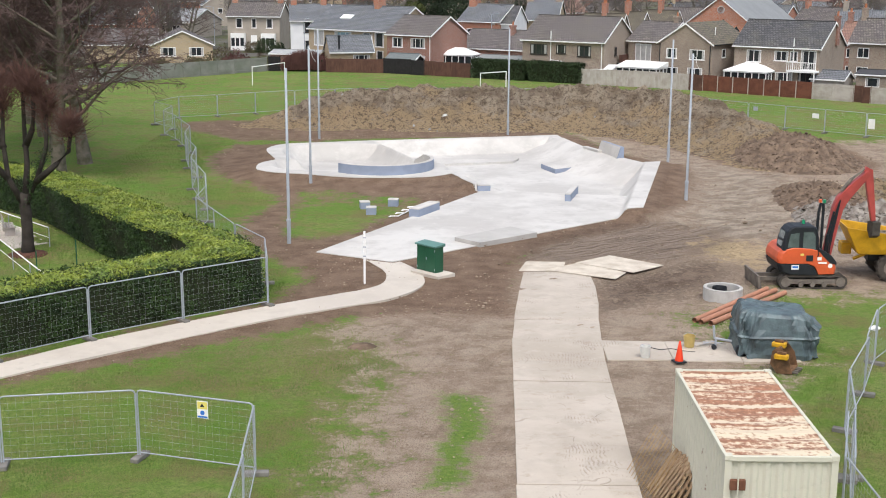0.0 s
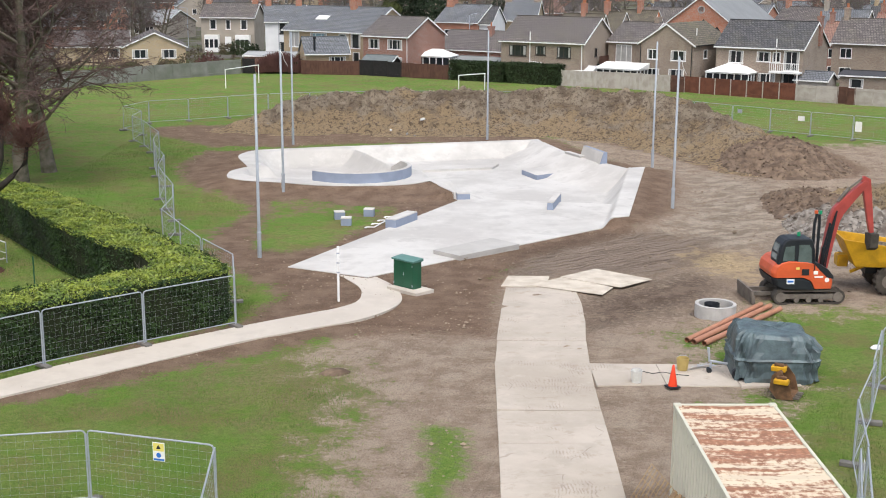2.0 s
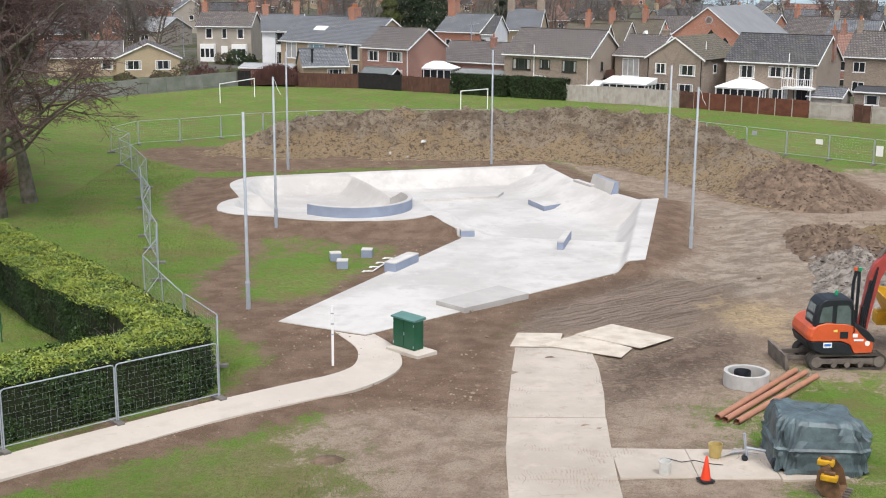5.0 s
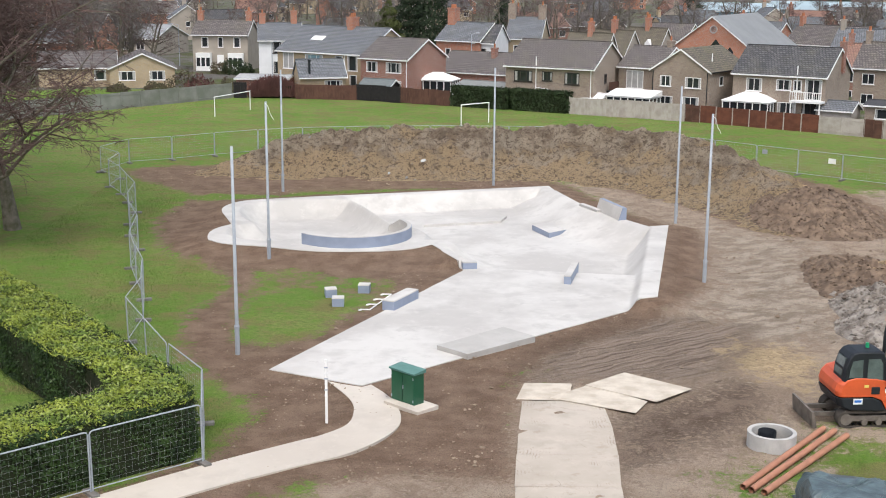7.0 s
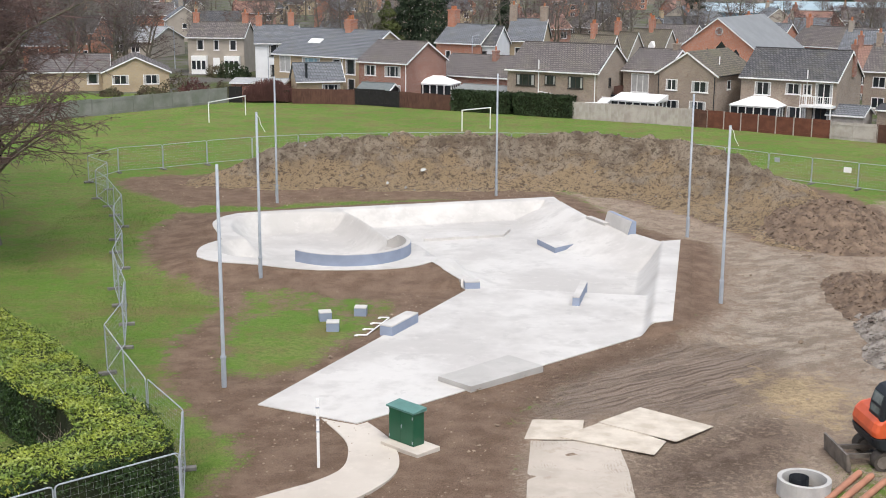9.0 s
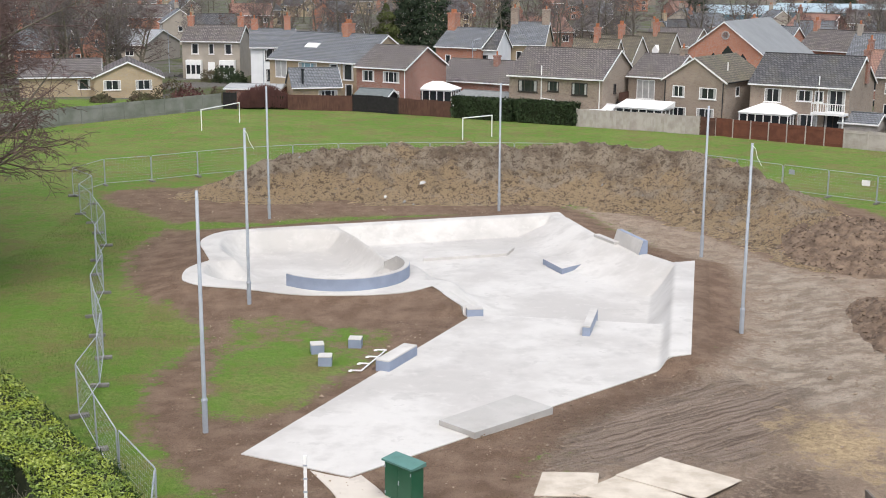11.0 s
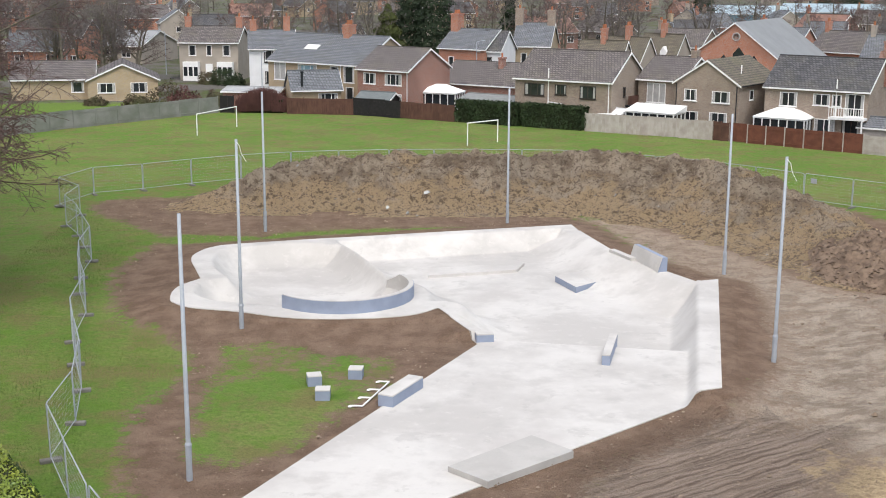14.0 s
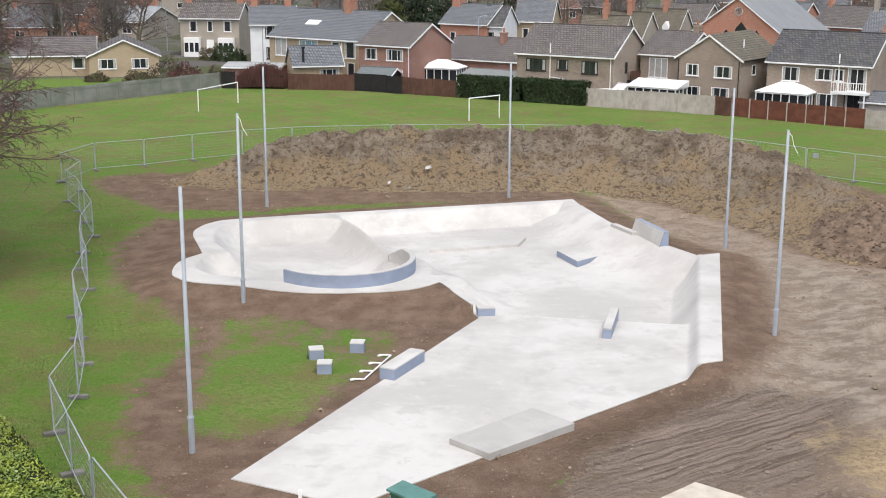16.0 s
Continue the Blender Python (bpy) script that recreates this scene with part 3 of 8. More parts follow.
# the soil is banked up to the height of the nearest edge
nearx, neary, best = GX.copy(), GY.copy(), np.full(GX.shape, 1e9)
for (ax, ay), (bx2, by2) in zip(SKATE, SKATE[1:] + SKATE[:1]):
    t = np.clip(((GX - ax) * (bx2 - ax) + (GY - ay) * (by2 - ay)) / ((bx2 - ax) ** 2 + (by2 - ay) ** 2), 0, 1)
    px, py = ax + t * (bx2 - ax), ay + t * (by2 - ay)
    dd = np.hypot(GX - px, GY - py)
    nearx, neary, best = np.where(dd < best, px, nearx), np.where(dd < best, py, neary), np.minimum(dd, best)
rim_h = np.maximum(skate_height(nearx, neary), 0.1) - 0.06
rim = np.clip(1 - best / 3.4, 0, 1)
gz = np.where(in_skate < 0, gz * np.clip((best - 0.4) / 1.5, 0.0, 1) + rim_h * rim ** 1.2, gz)
under = np.min([skate_height(GX + ox, GY + oy) for ox in (-0.36, 0, 0.36) for oy in (-0.36, 0, 0.36)], 0)
gz = np.where(in_skate > -0.02, np.minimum(rim_h - 0.02, under - 0.07), gz)
gz = np.where(in_skate > 0.9, -1.9, gz)
ground_mesh = bpy.data.meshes.new("ground")
ny, nx = GX.shape
idx = np.arange(nx * ny).reshape(ny, nx)
quads = np.stack([idx[:-1, :-1], idx[:-1, 1:], idx[1:, 1:], idx[1:, :-1]], -1).reshape(-1, 4)
ground_mesh.from_pydata(np.stack([GX, GY, gz], -1).reshape(-1, 3).tolist(), [], quads.tolist())
ground_mesh.materials.append(GROUND)
ground_mesh.polygons.foreach_set("use_smooth", [True] * len(ground_mesh.polygons))
d_ridge, s_ridge = along(RIDGE, GX, GY)
soil_in = np.maximum(inside(SOIL, GX, GY), (np.interp(s_ridge, range(13), RIDGE_W) * 0.8 + 1.2 - d_ridge))
soil_in = np.minimum(soil_in, -inside(ISLAND, GX, GY))
soil_in = np.maximum(soil_in, np.where(inside(ISLAND, GX, GY) > 0, np.where(inside(CORE, GX, GY) > 0, -1.3, -0.12), -99))
for name, reach, width in (("soil", soil_in, 1.7), ("mud", inside(MUD, GX, GY), 3.6), ("lush", np.maximum(inside(LUSH, GX, GY), np.maximum(inside(VERGE, GX, GY) - 0.3, inside(LAWN, GX, GY))), 0.9), ("town", inside(TOWN, GX, GY), 4.0),
                           ("worn", inside(WORN, GX, GY), 4.0), ("dry", inside(DRY, GX, GY), 4.0), ("ochre", inside(OCHRE, GX, GY), 2.2), ("wet", inside(WET, GX, GY), 2.5), ("tracks", inside(TRACKS, GX, GY), 2.5)):
    layer = ground_mesh.attributes.new(name, "FLOAT", "POINT")
    layer.data.foreach_set("value", np.clip(0.5 + reach / width * 0.5, -0.2, 1.2).astype(np.float32).ravel())
ground = new("ground", ground_mesh)
tagged(ground, "patchy park grass with bare soil and rutted mud", "ground", kind="structure")

# earth bank heaped behind the skatepark
def bank_z(x, y):
    """Height of the earth bank: a steep face over a spreading toe, lumpy all over."""
    d, s = along(RIDGE, x, y)
    rx, ry = (np.interp(s, range(13), [p[k] for p in RIDGE]) for k in (0, 1))
    behind = np.hypot(x - 3, y - 88) > np.hypot(rx - 3, ry - 88)
    h, w = np.interp(s, range(13), RIDGE_H), np.interp(s, range(13), RIDGE_W) * np.where(behind, 0.62, 1.0)
    lump = rough_noise(x, y, 0.22, 1.0) * 0.42 + rough_noise(x, y, 0.8, 5.0) * 0.40 + rough_noise(x, y, 2.4, 9.0) * 0.22 + rough_noise(x, y, 6.0, 4.0) * 0.09
    sh = np.clip(1 - d / w, 0, 1)
    body = h * np.clip(sh * 1.1, 0, 1) ** np.where(behind, 1.1, 1.75)
    return np.where(sh > 0, body + lump * np.clip(sh * 3, 0, 1) * np.clip(h / 2, 0.35, 1), -0.15)


bx, by = np.meshgrid(np.arange(-22, 35, 0.17), np.arange(73, 116, 0.17))
d, s = along(RIDGE, bx, by)
W0 = np.interp(s, range(13), RIDGE_W)
bz = bank_z(bx, by)
heap = Mesh()
ny, nx = bx.shape
idx = np.arange(nx * ny).reshape(ny, nx)
keep = (d[:-1, :-1] < W0[:-1, :-1] + 0.3)
quads = np.stack([idx[:-1, :-1], idx[:-1, 1:], idx[1:, 1:], idx[1:, :-1]], -1)[keep]
heap.v = np.stack([bx, by, bz], -1).reshape(-1, 3).tolist()
used = np.unique(quads)
remap = np.full(nx * ny, -1)
remap[used] = np.arange(len(used))
heap.v = [heap.v[i] for i in used]
heap.f = [tuple(q) for q in remap[quads].tolist()]
single("earth_bank", heap, BANK, "long heap of excavated brown earth and clods", "earth bank", kind="structure", smooth=True)

# ---- skatepark ----
step = 0.11
sx, sy = np.meshgrid(np.arange(-14.2, 14.2, step), np.arange(49.0, 93.2, step))
within = inside(SKATE, sx, sy)
# corners just outside slide onto the outline
ex, ey = sx.copy(), sy.copy()
near = (within <= 0) & (within > -1.6 * step)
best = np.full(sx.shape, 1e9)
for (ax, ay), (bx2, by2) in zip(SKATE, SKATE[1:] + SKATE[:1]):
    t = np.clip(((sx - ax) * (bx2 - ax) + (sy - ay) * (by2 - ay)) / ((bx2 - ax) ** 2 + (by2 - ay) ** 2), 0, 1)
    px, py = ax + t * (bx2 - ax), ay + t * (by2 - ay)
    dd = np.hypot(sx - px, sy - py)
    closer = near & (dd < best)
    ex, ey, best = np.where(closer, px, ex), np.where(closer, py, ey), np.where(closer, dd, best)
sz = skate_height(ex, ey)
idx = np.arange(sx.size).reshape(sx.shape)
keep = (within[:-1, :-1] > 0) | (within[1:, :-1] > 0) | (within[:-1, 1:] > 0) | (within[1:, 1:] > 0)
quads = np.stack([idx[:-1, :-1], idx[:-1, 1:], idx[1:, 1:], idx[1:, :-1]], -1)[keep]
used = np.unique(quads)
remap = np.full(sx.size, -1)
remap[used] = np.arange(len(used))
slab = Mesh()
allv = np.stack([ex, ey, sz], -1).reshape(-1, 3)
slab.v = [tuple(p) for p in allv[used].tolist()]
slab.f = [tuple(q) for q in remap[quads].tolist()]
skatepark = thing("skatepark", label="pale new concrete skatepark with bowl, banks and ledges", category="skatepark", kind="structure")
part("riding_surface", slab, CONCRETE, skatepark, smooth=True)
skirt = Mesh()
edge_pts = []
for (ax, ay), (bx2, by2) in zip(SKATE, SKATE[1:] + SKATE[:1]):
    n = max(1, int(math.hypot(bx2 - ax, by2 - ay) / 0.14))
    edge_pts += [(ax + (bx2 - ax) * k / n, ay + (by2 - ay) * k / n) for k in range(n)]
ez = skate_height(np.array([p[0] for p in edge_pts]), np.array([p[1] for p in edge_pts]))
n = len(edge_pts)
skirt.add([(x, y, z) for (x, y), z in zip(edge_pts, ez)] + [(x, y, -1.5) for x, y in edge_pts], [(i, i + n, (i + 1) % n + n, (i + 1) % n) for i in range(n)])
part("slab_edge", skirt, CONCRETE, skatepark)
# topsoil raked up against the slab
verge = Mesh()
area = sum(ax * by2 - bx2 * ay for (ax, ay), (bx2, by2) in zip(SKATE, SKATE[1:] + SKATE[:1]))
for k in range(n):
    (ax, ay), (bx2, by2) = edge_pts[k - 4], edge_pts[(k + 4) % n]
    out = Vector((by2 - ay, ax - bx2)).normalized() * (1 if area > 0 else -1)
    x, y = edge_pts[k]
    lift = float(np.mean([max(ez[(k + o) % n], 0.1) for o in (-1, 0, 1)]))
    for reach, drop in ((0.003, 0.035), (0.25, 0.05), (0.6, 0.075), (1.1, 0.45)):
        wob = 0.015 * noise.noise(Vector((x * 1.3, y * 1.3, reach))) if reach > 0.1 else 0.0
        verge.v.append((x + out.x * reach, y + out.y * reach, min(lift, ez[k] + 0.02) - drop + wob))
verge.f = [(4 * k + j, 4 * k + j + 1, 4 * ((k + 1) % n) + j + 1, 4 * ((k + 1) % n) + j) for k in range(n) for j in range(3)]
verge_ob = single("soil_verge", verge, GROUND, "dark brown topsoil raked up to the concrete", "soil", kind="structure", smooth=True)
layer = verge_ob.data.attributes.new("soil", "FLOAT", "POINT")
layer.data.foreach_set("value", [1.2] * len(verge_ob.data.vertices))
# curved wall of the bowl
wall, a0, a1, n = Mesh(), -139, 50, 44
ring = []
for k in range(n + 1):
    w = radians(a0 + (a1 - a0) * k / n)
    top = 1.1 if k < n - 4 else 1.1 - 0.12 * (k - n + 4)
    for r, z in ((RAD - 0.12, -0.8), (RAD - 0.12, top), (RAD + 0.13, top), (RAD + 0.13, 0.2)):
        ring.append((CIRC[0] + r * math.cos(w), CIRC[1] + r * math.sin(w), z))
faces = [(4 * k + j, 4 * k + j + 1, 4 * k + j + 5, 4 * k + j + 4) for k in range(n) for j in range(3)] + [(0, 3, 2, 1), (4 * n, 4 * n + 1, 4 * n + 2, 4 * n + 3)]
wall.add(ring, faces)
part("bowl_wall", wall, BLUE, skatepark, "curved blue-grey concrete wall")
lining, ring = Mesh(), []
for k in range(n + 1):
    w = radians(a0 + (a1 - a0) * k / n)
    top = 1.09 if k < n - 4 else 1.09 - 0.12 * (k - n + 4)
    ring += [(CIRC[0] + r * math.cos(w), CIRC[1] + r * math.sin(w), z) for r, z in ((RAD - 0.34, -0.5), (RAD - 0.22, 0.1), (RAD - 0.15, 0.6), (RAD - 0.135, top))]
lining.add(ring, [(4 * k + j, 4 * k + j + 1, 4 * k + j + 5, 4 * k + j + 4) for k in range(n) for j in range(3)])
w = radians(a1 + 0.3)
lining.add([(CIRC[0] + r * math.cos(w), CIRC[1] + r * math.sin(w), z) for r, z in ((RAD - 0.34, -0.5), (RAD + 0.14, -0.5), (RAD + 0.14, 0.66), (RAD - 0.15, 0.66))], [(0, 1, 2, 3)])
part("wall_lining", lining, CONCRETE, skatepark, "grey troweled inner face", smooth=False)
cap = Mesh()
ring = []
for k in range(n + 1):
    w = radians(a0 + (a1 - a0) * k / n)
    top = 1.104 if k < n - 4 else 1.104 - 0.12 * (k - n + 4)
    for r, z in ((RAD - 0.13, top - 0.05), (RAD - 0.13, top + 0.03), (RAD + 0.10, top + 0.03), (RAD + 0.10, top)):
        ring.append((CIRC[0] + r * math.cos(w), CIRC[1] + r * math.sin(w), z))
cap.add(ring, [(4 * k + j, 4 * k + j + 1, 4 * k + j + 5, 4 * k + j + 4) for k in range(n) for j in range(3)])
part("wall_coping", cap, CONCRETE, skatepark, "pale concrete coping")


def block(name, poly, z0, z1, cap_h=0.06, label="", top=None, body=None):
    """A concrete obstacle with blue-grey sides and a pale top."""
    part(name, Mesh().prism(poly, z0, z1 - cap_h), body or BLUE, skatepark, label or "blue-grey concrete block", bevel=0.012)
    part("top", Mesh().prism(poly, z1 - cap_h + 0.002, z1), top or CONCRETE, skatepark.children[-1], "pale concrete top", bevel=0.012)


def rect(a, b, width):
    """The outline of a bar from a to b in plan."""
    d = (Vector(b) - Vector(a)).normalized()
    p = Vector((-d.y, d.x)) * width / 2
    return [tuple(Vector(a) - p), tuple(Vector(b) - p), tuple(Vector(b) + p), tuple(Vector(a) + p)]


block("manual_pad", [(0.14, 54.15), (1.38, 52.95), (4.27, 55.55), (2.98, 56.95)], -0.3, 0.3, 0.2, "low raised concrete pad", PADGREY, PADGREY)
block("low_step", [(-1.0, 82.7), (3.9, 84.2), (4.4, 85.9), (-0.9, 84.5)], -1.0, -0.46, 0.03, "low pale concrete step", None, CONCRETE)
block("low_ledge", rect((9.15, 84.6), (10.05, 82.4), 0.36), -0.3, 0.66, 0.06, "low pale concrete ledge", None, CONCRETE)
block("ledge", rect((-2.16, 60.25), (-1.1, 62.5), 0.62), -0.1, 0.55)
block("hubba", rect((1.3, 68.6), (2.05, 68.7), 0.5), -0.1, 0.47)
block("rail_ledge", rect((6.5, 65.3), (7.2, 68.4), 0.34), -0.3, 0.55)
wedge = Mesh()
KICK = [(5.84, 82.1, -0.3), (6.72, 79.7, -0.3), (8.2, 81.6, -0.42), (7.4, 83.4, -0.32)]
wedge.add([(x, y, -1.2) for x, y, z in KICK] + KICK, [(0, 1, 5, 4), (1, 2, 6, 5), (2, 3, 7, 6), (3, 0, 4, 7)])
part("kicker", wedge, BLUE, skatepark, "small blue-grey kicker ramp")
wedge = Mesh()
wedge.add([(x, y, z + 0.004) for x, y, z in KICK], [(0, 1, 2, 3)])
part("top", wedge, CONCRETE, skatepark.children[-1])
wedge = Mesh()
p, q = Vector((10.2, 83.2)), Vector((11.2, 79.9))
side = Vector((0.96, 0.28))
wedge.add([(*(p - side * 0.42), 0.0), (*(q - side * 0.42), 0.0), (*(q + side * 0.25), 0.1), (*(p + side * 0.25), 0.1),
           (*(p - side * 0.02), 1.25), (*(q - side * 0.02), 1.25), (*(q + side * 0.25), 1.25), (*(p + side * 0.25), 1.25)],
          [(4, 5, 6, 7), (0, 1, 5, 4), (1, 2, 6, 5), (2, 3, 7, 6), (3, 0, 4, 7)])
part("wall_ramp", wedge, BLUE, skatepark, "upright blue-grey wall ride", bevel=0.02)
wedge = Mesh()
wedge.add([(*(p - side * 0.39), 0.15), (*(q - side * 0.39), 0.15), (*(q - side * 0.035), 1.25), (*(p - side * 0.035), 1.25)], [(0, 1, 2, 3)])
part("face", wedge, CONCRETE, skatepark.children[-1], "pale concrete face")


# ---- paths ----
def ribbon(left, right, z, thick):
    m = Mesh()
    n = len(left)
    m.add([(x, y, z) for x, y in left] + [(x, y, z) for x, y in right] + [(x, y, z - thick) for x, y in left] + [(x, y, z - thick) for x, y in right], [])
    for i in range(n - 1):
        m.f += [(i, n + i, n + i + 1, i + 1), (2 * n + i, i, i + 1, 2 * n + i + 1), (n + i, 3 * n + i, 3 * n + i + 1, n + i + 1)]
    m.f += [(0, 2 * n, 3 * n, n), (n - 1, 2 * n - 1, 4 * n - 1, 3 * n - 1)]
    return m


up = smooth_line([(-18.7, 29.4), (-14.97, 34.0), (-12.7, 36.65), (-9.85, 39.35), (-7.1, 41.8), (-4.5, 43.85), (-3.6, 44.55), (-2.88, 45.5), (-2.72, 46.7), (-2.98, 48.2), (-4.2, 50.6)], 5)
lo = smooth_line([(-18.3, 27.9), (-14.4, 32.5), (-12.1, 34.85), (-9.35, 37.35), (-6.8, 39.8), (-4.25, 41.7), (-2.55, 42.95), (-1.37, 44.6), (-1.02, 46.1), (-1.4, 48.1), (-2.3, 49.8)], 5)
footpath = ribbon(up, lo, 0.06, 0.3)
single("footpath", footpath, PATHWAY, "curving buff concrete footpath", "path", kind="structure")

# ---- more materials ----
# hedge leaves: dark green on the sides, far paler and yellower on top
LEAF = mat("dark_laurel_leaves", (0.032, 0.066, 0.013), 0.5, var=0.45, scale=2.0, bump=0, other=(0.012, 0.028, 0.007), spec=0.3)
LEAF_TOP = mat("yellow_green_top_leaves", (0.250, 0.298, 0.036), 0.42, var=0.4, scale=0.9, bump=0, other=(0.125, 0.190, 0.026), spec=0.5)
# core colour near black: the shade between leaves is put into it
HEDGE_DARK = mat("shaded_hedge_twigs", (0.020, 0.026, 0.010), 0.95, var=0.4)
CONIFER = mat("dark_conifer_needles", (0.022, 0.038, 0.016), 0.8, var=0.4, scale=0.6, bump=0)
LEYLAND = mat("clipped_conifer_hedge", (0.030, 0.050, 0.018), 0.85, var=0.4, scale=0.8, bump=0)
GARDEN = mat("garden_shrub", (0.085, 0.088, 0.040), 0.85, var=0.5, scale=0.6, bump=0, other=(0.075, 0.05, 0.035))
REDBUSH = mat("dark_red_bare_shrub", (0.105, 0.048, 0.042), 0.9, var=0.3, scale=1.0, bump=0)
REGROWTH = mat("red_brown_regrowth", (0.125, 0.062, 0.050), 0.9, var=0.3, scale=2.0, bump=0)
WOOD_GREY = mat("weathered_grey_wood", (0.43, 0.395, 0.365), 0.9, var=0.3, scale=1.2, bump=0.2, other=(0.33, 0.295, 0.265))
WOOD_RED = mat("red_brown_fence_stain", (0.155, 0.058, 0.036), 0.75, var=0.3, scale=1.5, bump=0.2)
WOOD_BROWN = mat("dark_brown_fence_wood", (0.115, 0.058, 0.042), 0.85, var=0.35, scale=1.2, bump=0.2)
WOOD_BLACK = mat("black_fence_paint", (0.020, 0.018, 0.019), 0.7, var=0.3)
GREYCONC = mat("grey_concrete_fence", (0.245, 0.245, 0.225), 0.9, var=0.3, scale=0.7, bump=0.2, other=(0.17, 0.18, 0.15))
KIOSK = mat("dark_green_enamel", (0.012, 0.088, 0.045), 0.35, var=0.15, scale=2, bump=0.05, spec=0.5)
KIOSK_TOP = mat("weathered_green_lid", (0.10, 0.22, 0.19), 0.4, var=0.2, scale=2, bump=0.05)


def rust_mat(name, paint, rust, cover):
    m = bpy.data.materials.new(name)
    m.use_nodes = True
    nt = m.node_tree
    bs = nt.nodes["Principled BSDF"]
    co = nt.nodes.new("ShaderNodeTexCoord").outputs["Object"]
    stretch = nt.nodes.new("ShaderNodeMapping")
    stretch.inputs["Scale"].default_value = (0.13, 1.5, 1.0)
    nt.links.new(co, stretch.inputs[0])
    a, b, c = noise_of(nt, stretch.outputs[0], 1.1, 6, 0.65), noise_of(nt, co, 6.0, 5, 0.65), noise_of(nt, co, 30.0, 3)
    r = mixed(nt, band(nt, b, 0.35, 0.65), rgb(nt, *rust), rgb(nt, *(v * 0.62 for v in rust)))
    p = mixed(nt, band(nt, b, 0.5, 0.8, 0, 0.5), rgb(nt, *paint), rgb(nt, *(v * 0.7 for v in paint)))
    f = band(nt, maths(nt, "ADD", a, maths(nt, "MULTIPLY", maths(nt, "SUBTRACT", b, 0.5), 0.5)), cover, cover + 0.12)
    nt.links.new(mixed(nt, f, p, r), bs.inputs["Base Color"])
    bs.inputs["Roughness"].default_value = 0.7
    bumped(nt, maths(nt, "ADD", b, c), 0.15, 0.01)
    return m


CREAM = rust_mat("faded_cream_paint", (0.53, 0.52, 0.43), (0.26, 0.10, 0.045), 0.66)
RUSTY = rust_mat("rusted_cream_roof", (0.60, 0.505, 0.37), (0.37, 0.175, 0.10), 0.425)
DIGGER = mat("orange_red_machine_paint", (0.62, 0.105, 0.035), 0.4, var=0.18, scale=2, bump=0.05, spec=0.5)
BOOM = mat("faded_red_machine_paint", (0.40, 0.062, 0.055), 0.45, var=0.25, scale=2, bump=0.05, spec=0.5)
YELLOW = mat("scuffed_yellow_paint", (0.58, 0.32, 0.012), 0.5, var=0.3, scale=2.5, bump=0.1, spec=0.4)
BLACKM = mat("black_machine_plastic", (0.018, 0.021, 0.026), 0.5, var=0.2, scale=3, bump=0.05)
RUBBER = mat("muddy_rubber", (0.075, 0.065, 0.055), 0.9, var=0.4, scale=3, bump=0.4)
STEEL = mat("worn_muddy_steel", (0.20, 0.175, 0.15), 0.6, 0.3, var=0.4, scale=3, bump=0.2)
TARP = mat("blue_green_tarpaulin", (0.092, 0.132, 0.142), 0.45, var=0.35, scale=2.6, bump=1.0, fine=7, other=(0.048, 0.066, 0.074), spec=0.5)
CLAY = mat("terracotta_pipe", (0.40, 0.195, 0.125), 0.6, var=0.15, scale=2, bump=0.05)
RINGC = mat("precast_concrete", (0.46, 0.45, 0.43), 0.85, var=0.15, scale=3, bump=0.2)
CONE = mat("orange_red_cone", (0.75, 0.06, 0.02), 0.5, var=0.1, bump=0)
PLY = mat("muddy_plywood_mat", (0.56, 0.505, 0.425), 0.85, var=0.3, scale=1.6, bump=0.2, other=(0.43, 0.375, 0.305))
CABGLASS = mat("tinted_cab_glass", (0.10, 0.13, 0.13), 0.1, var=0.3, bump=0, spec=0.6)
BLUESIGN = mat("blue_sign_print", (0.03, 0.16, 0.55), 0.5, var=0.05, bump=0)
YELLOWSIGN = mat("yellow_sign_print", (0.72, 0.62, 0.16), 0.5, var=0.05, bump=0)

# ---- lamp columns ----
column = thing("lamp_column", -7.95, 53.55, 0, label="tall bare galvanised steel lighting column without lamp", category="lamp column", group="lighting columns round the skatepark")
part("base", Mesh().lathe([(0.0, -0.3), (0.1, -0.3), (0.1, 1.14), (0.115, 1.15), (0.115, 1.21), (0.078, 1.28)], 14), GALV, column)
part("shaft", Mesh().lathe([(0.078, 1.2), (0.058, 8.52), (0.0, 8.53)], 12), GALV, column, smooth=True)
part("access_door", Mesh().box((0, -0.098, 0.65), (0.08, 0.02, 0.45)), GALV, column, bevel=0.005)
for x, y, top in ((-8.98, 69.9, 0.15), (-11.13, 91.9, 0.0), (3.8, 94.5, 0.1), (14.7, 81.4, 0.0), (13.37, 65.65, 0.15)):
    copy_thing(column, pose(x, y, top * 0.5, 0, 0, random.uniform(0, 360)))

for x, y, z in ((-8.98, 69.9, 8.5), (13.37, 65.65, 8.5)):
    single("loose_strap", Mesh().tube([(x, y - 0.06, z), (x + 0.14, y - 0.08, z - 0.15), (x + 0.22, y - 0.08, z - 0.5), (x + 0.42, y - 0.08, z - 0.85)], 0.012, 5), WHITE, "pale lifting strap tied to the column top", "strap", "straps on columns")

# ---- temporary mesh fencing ----
PANEL = 3.42


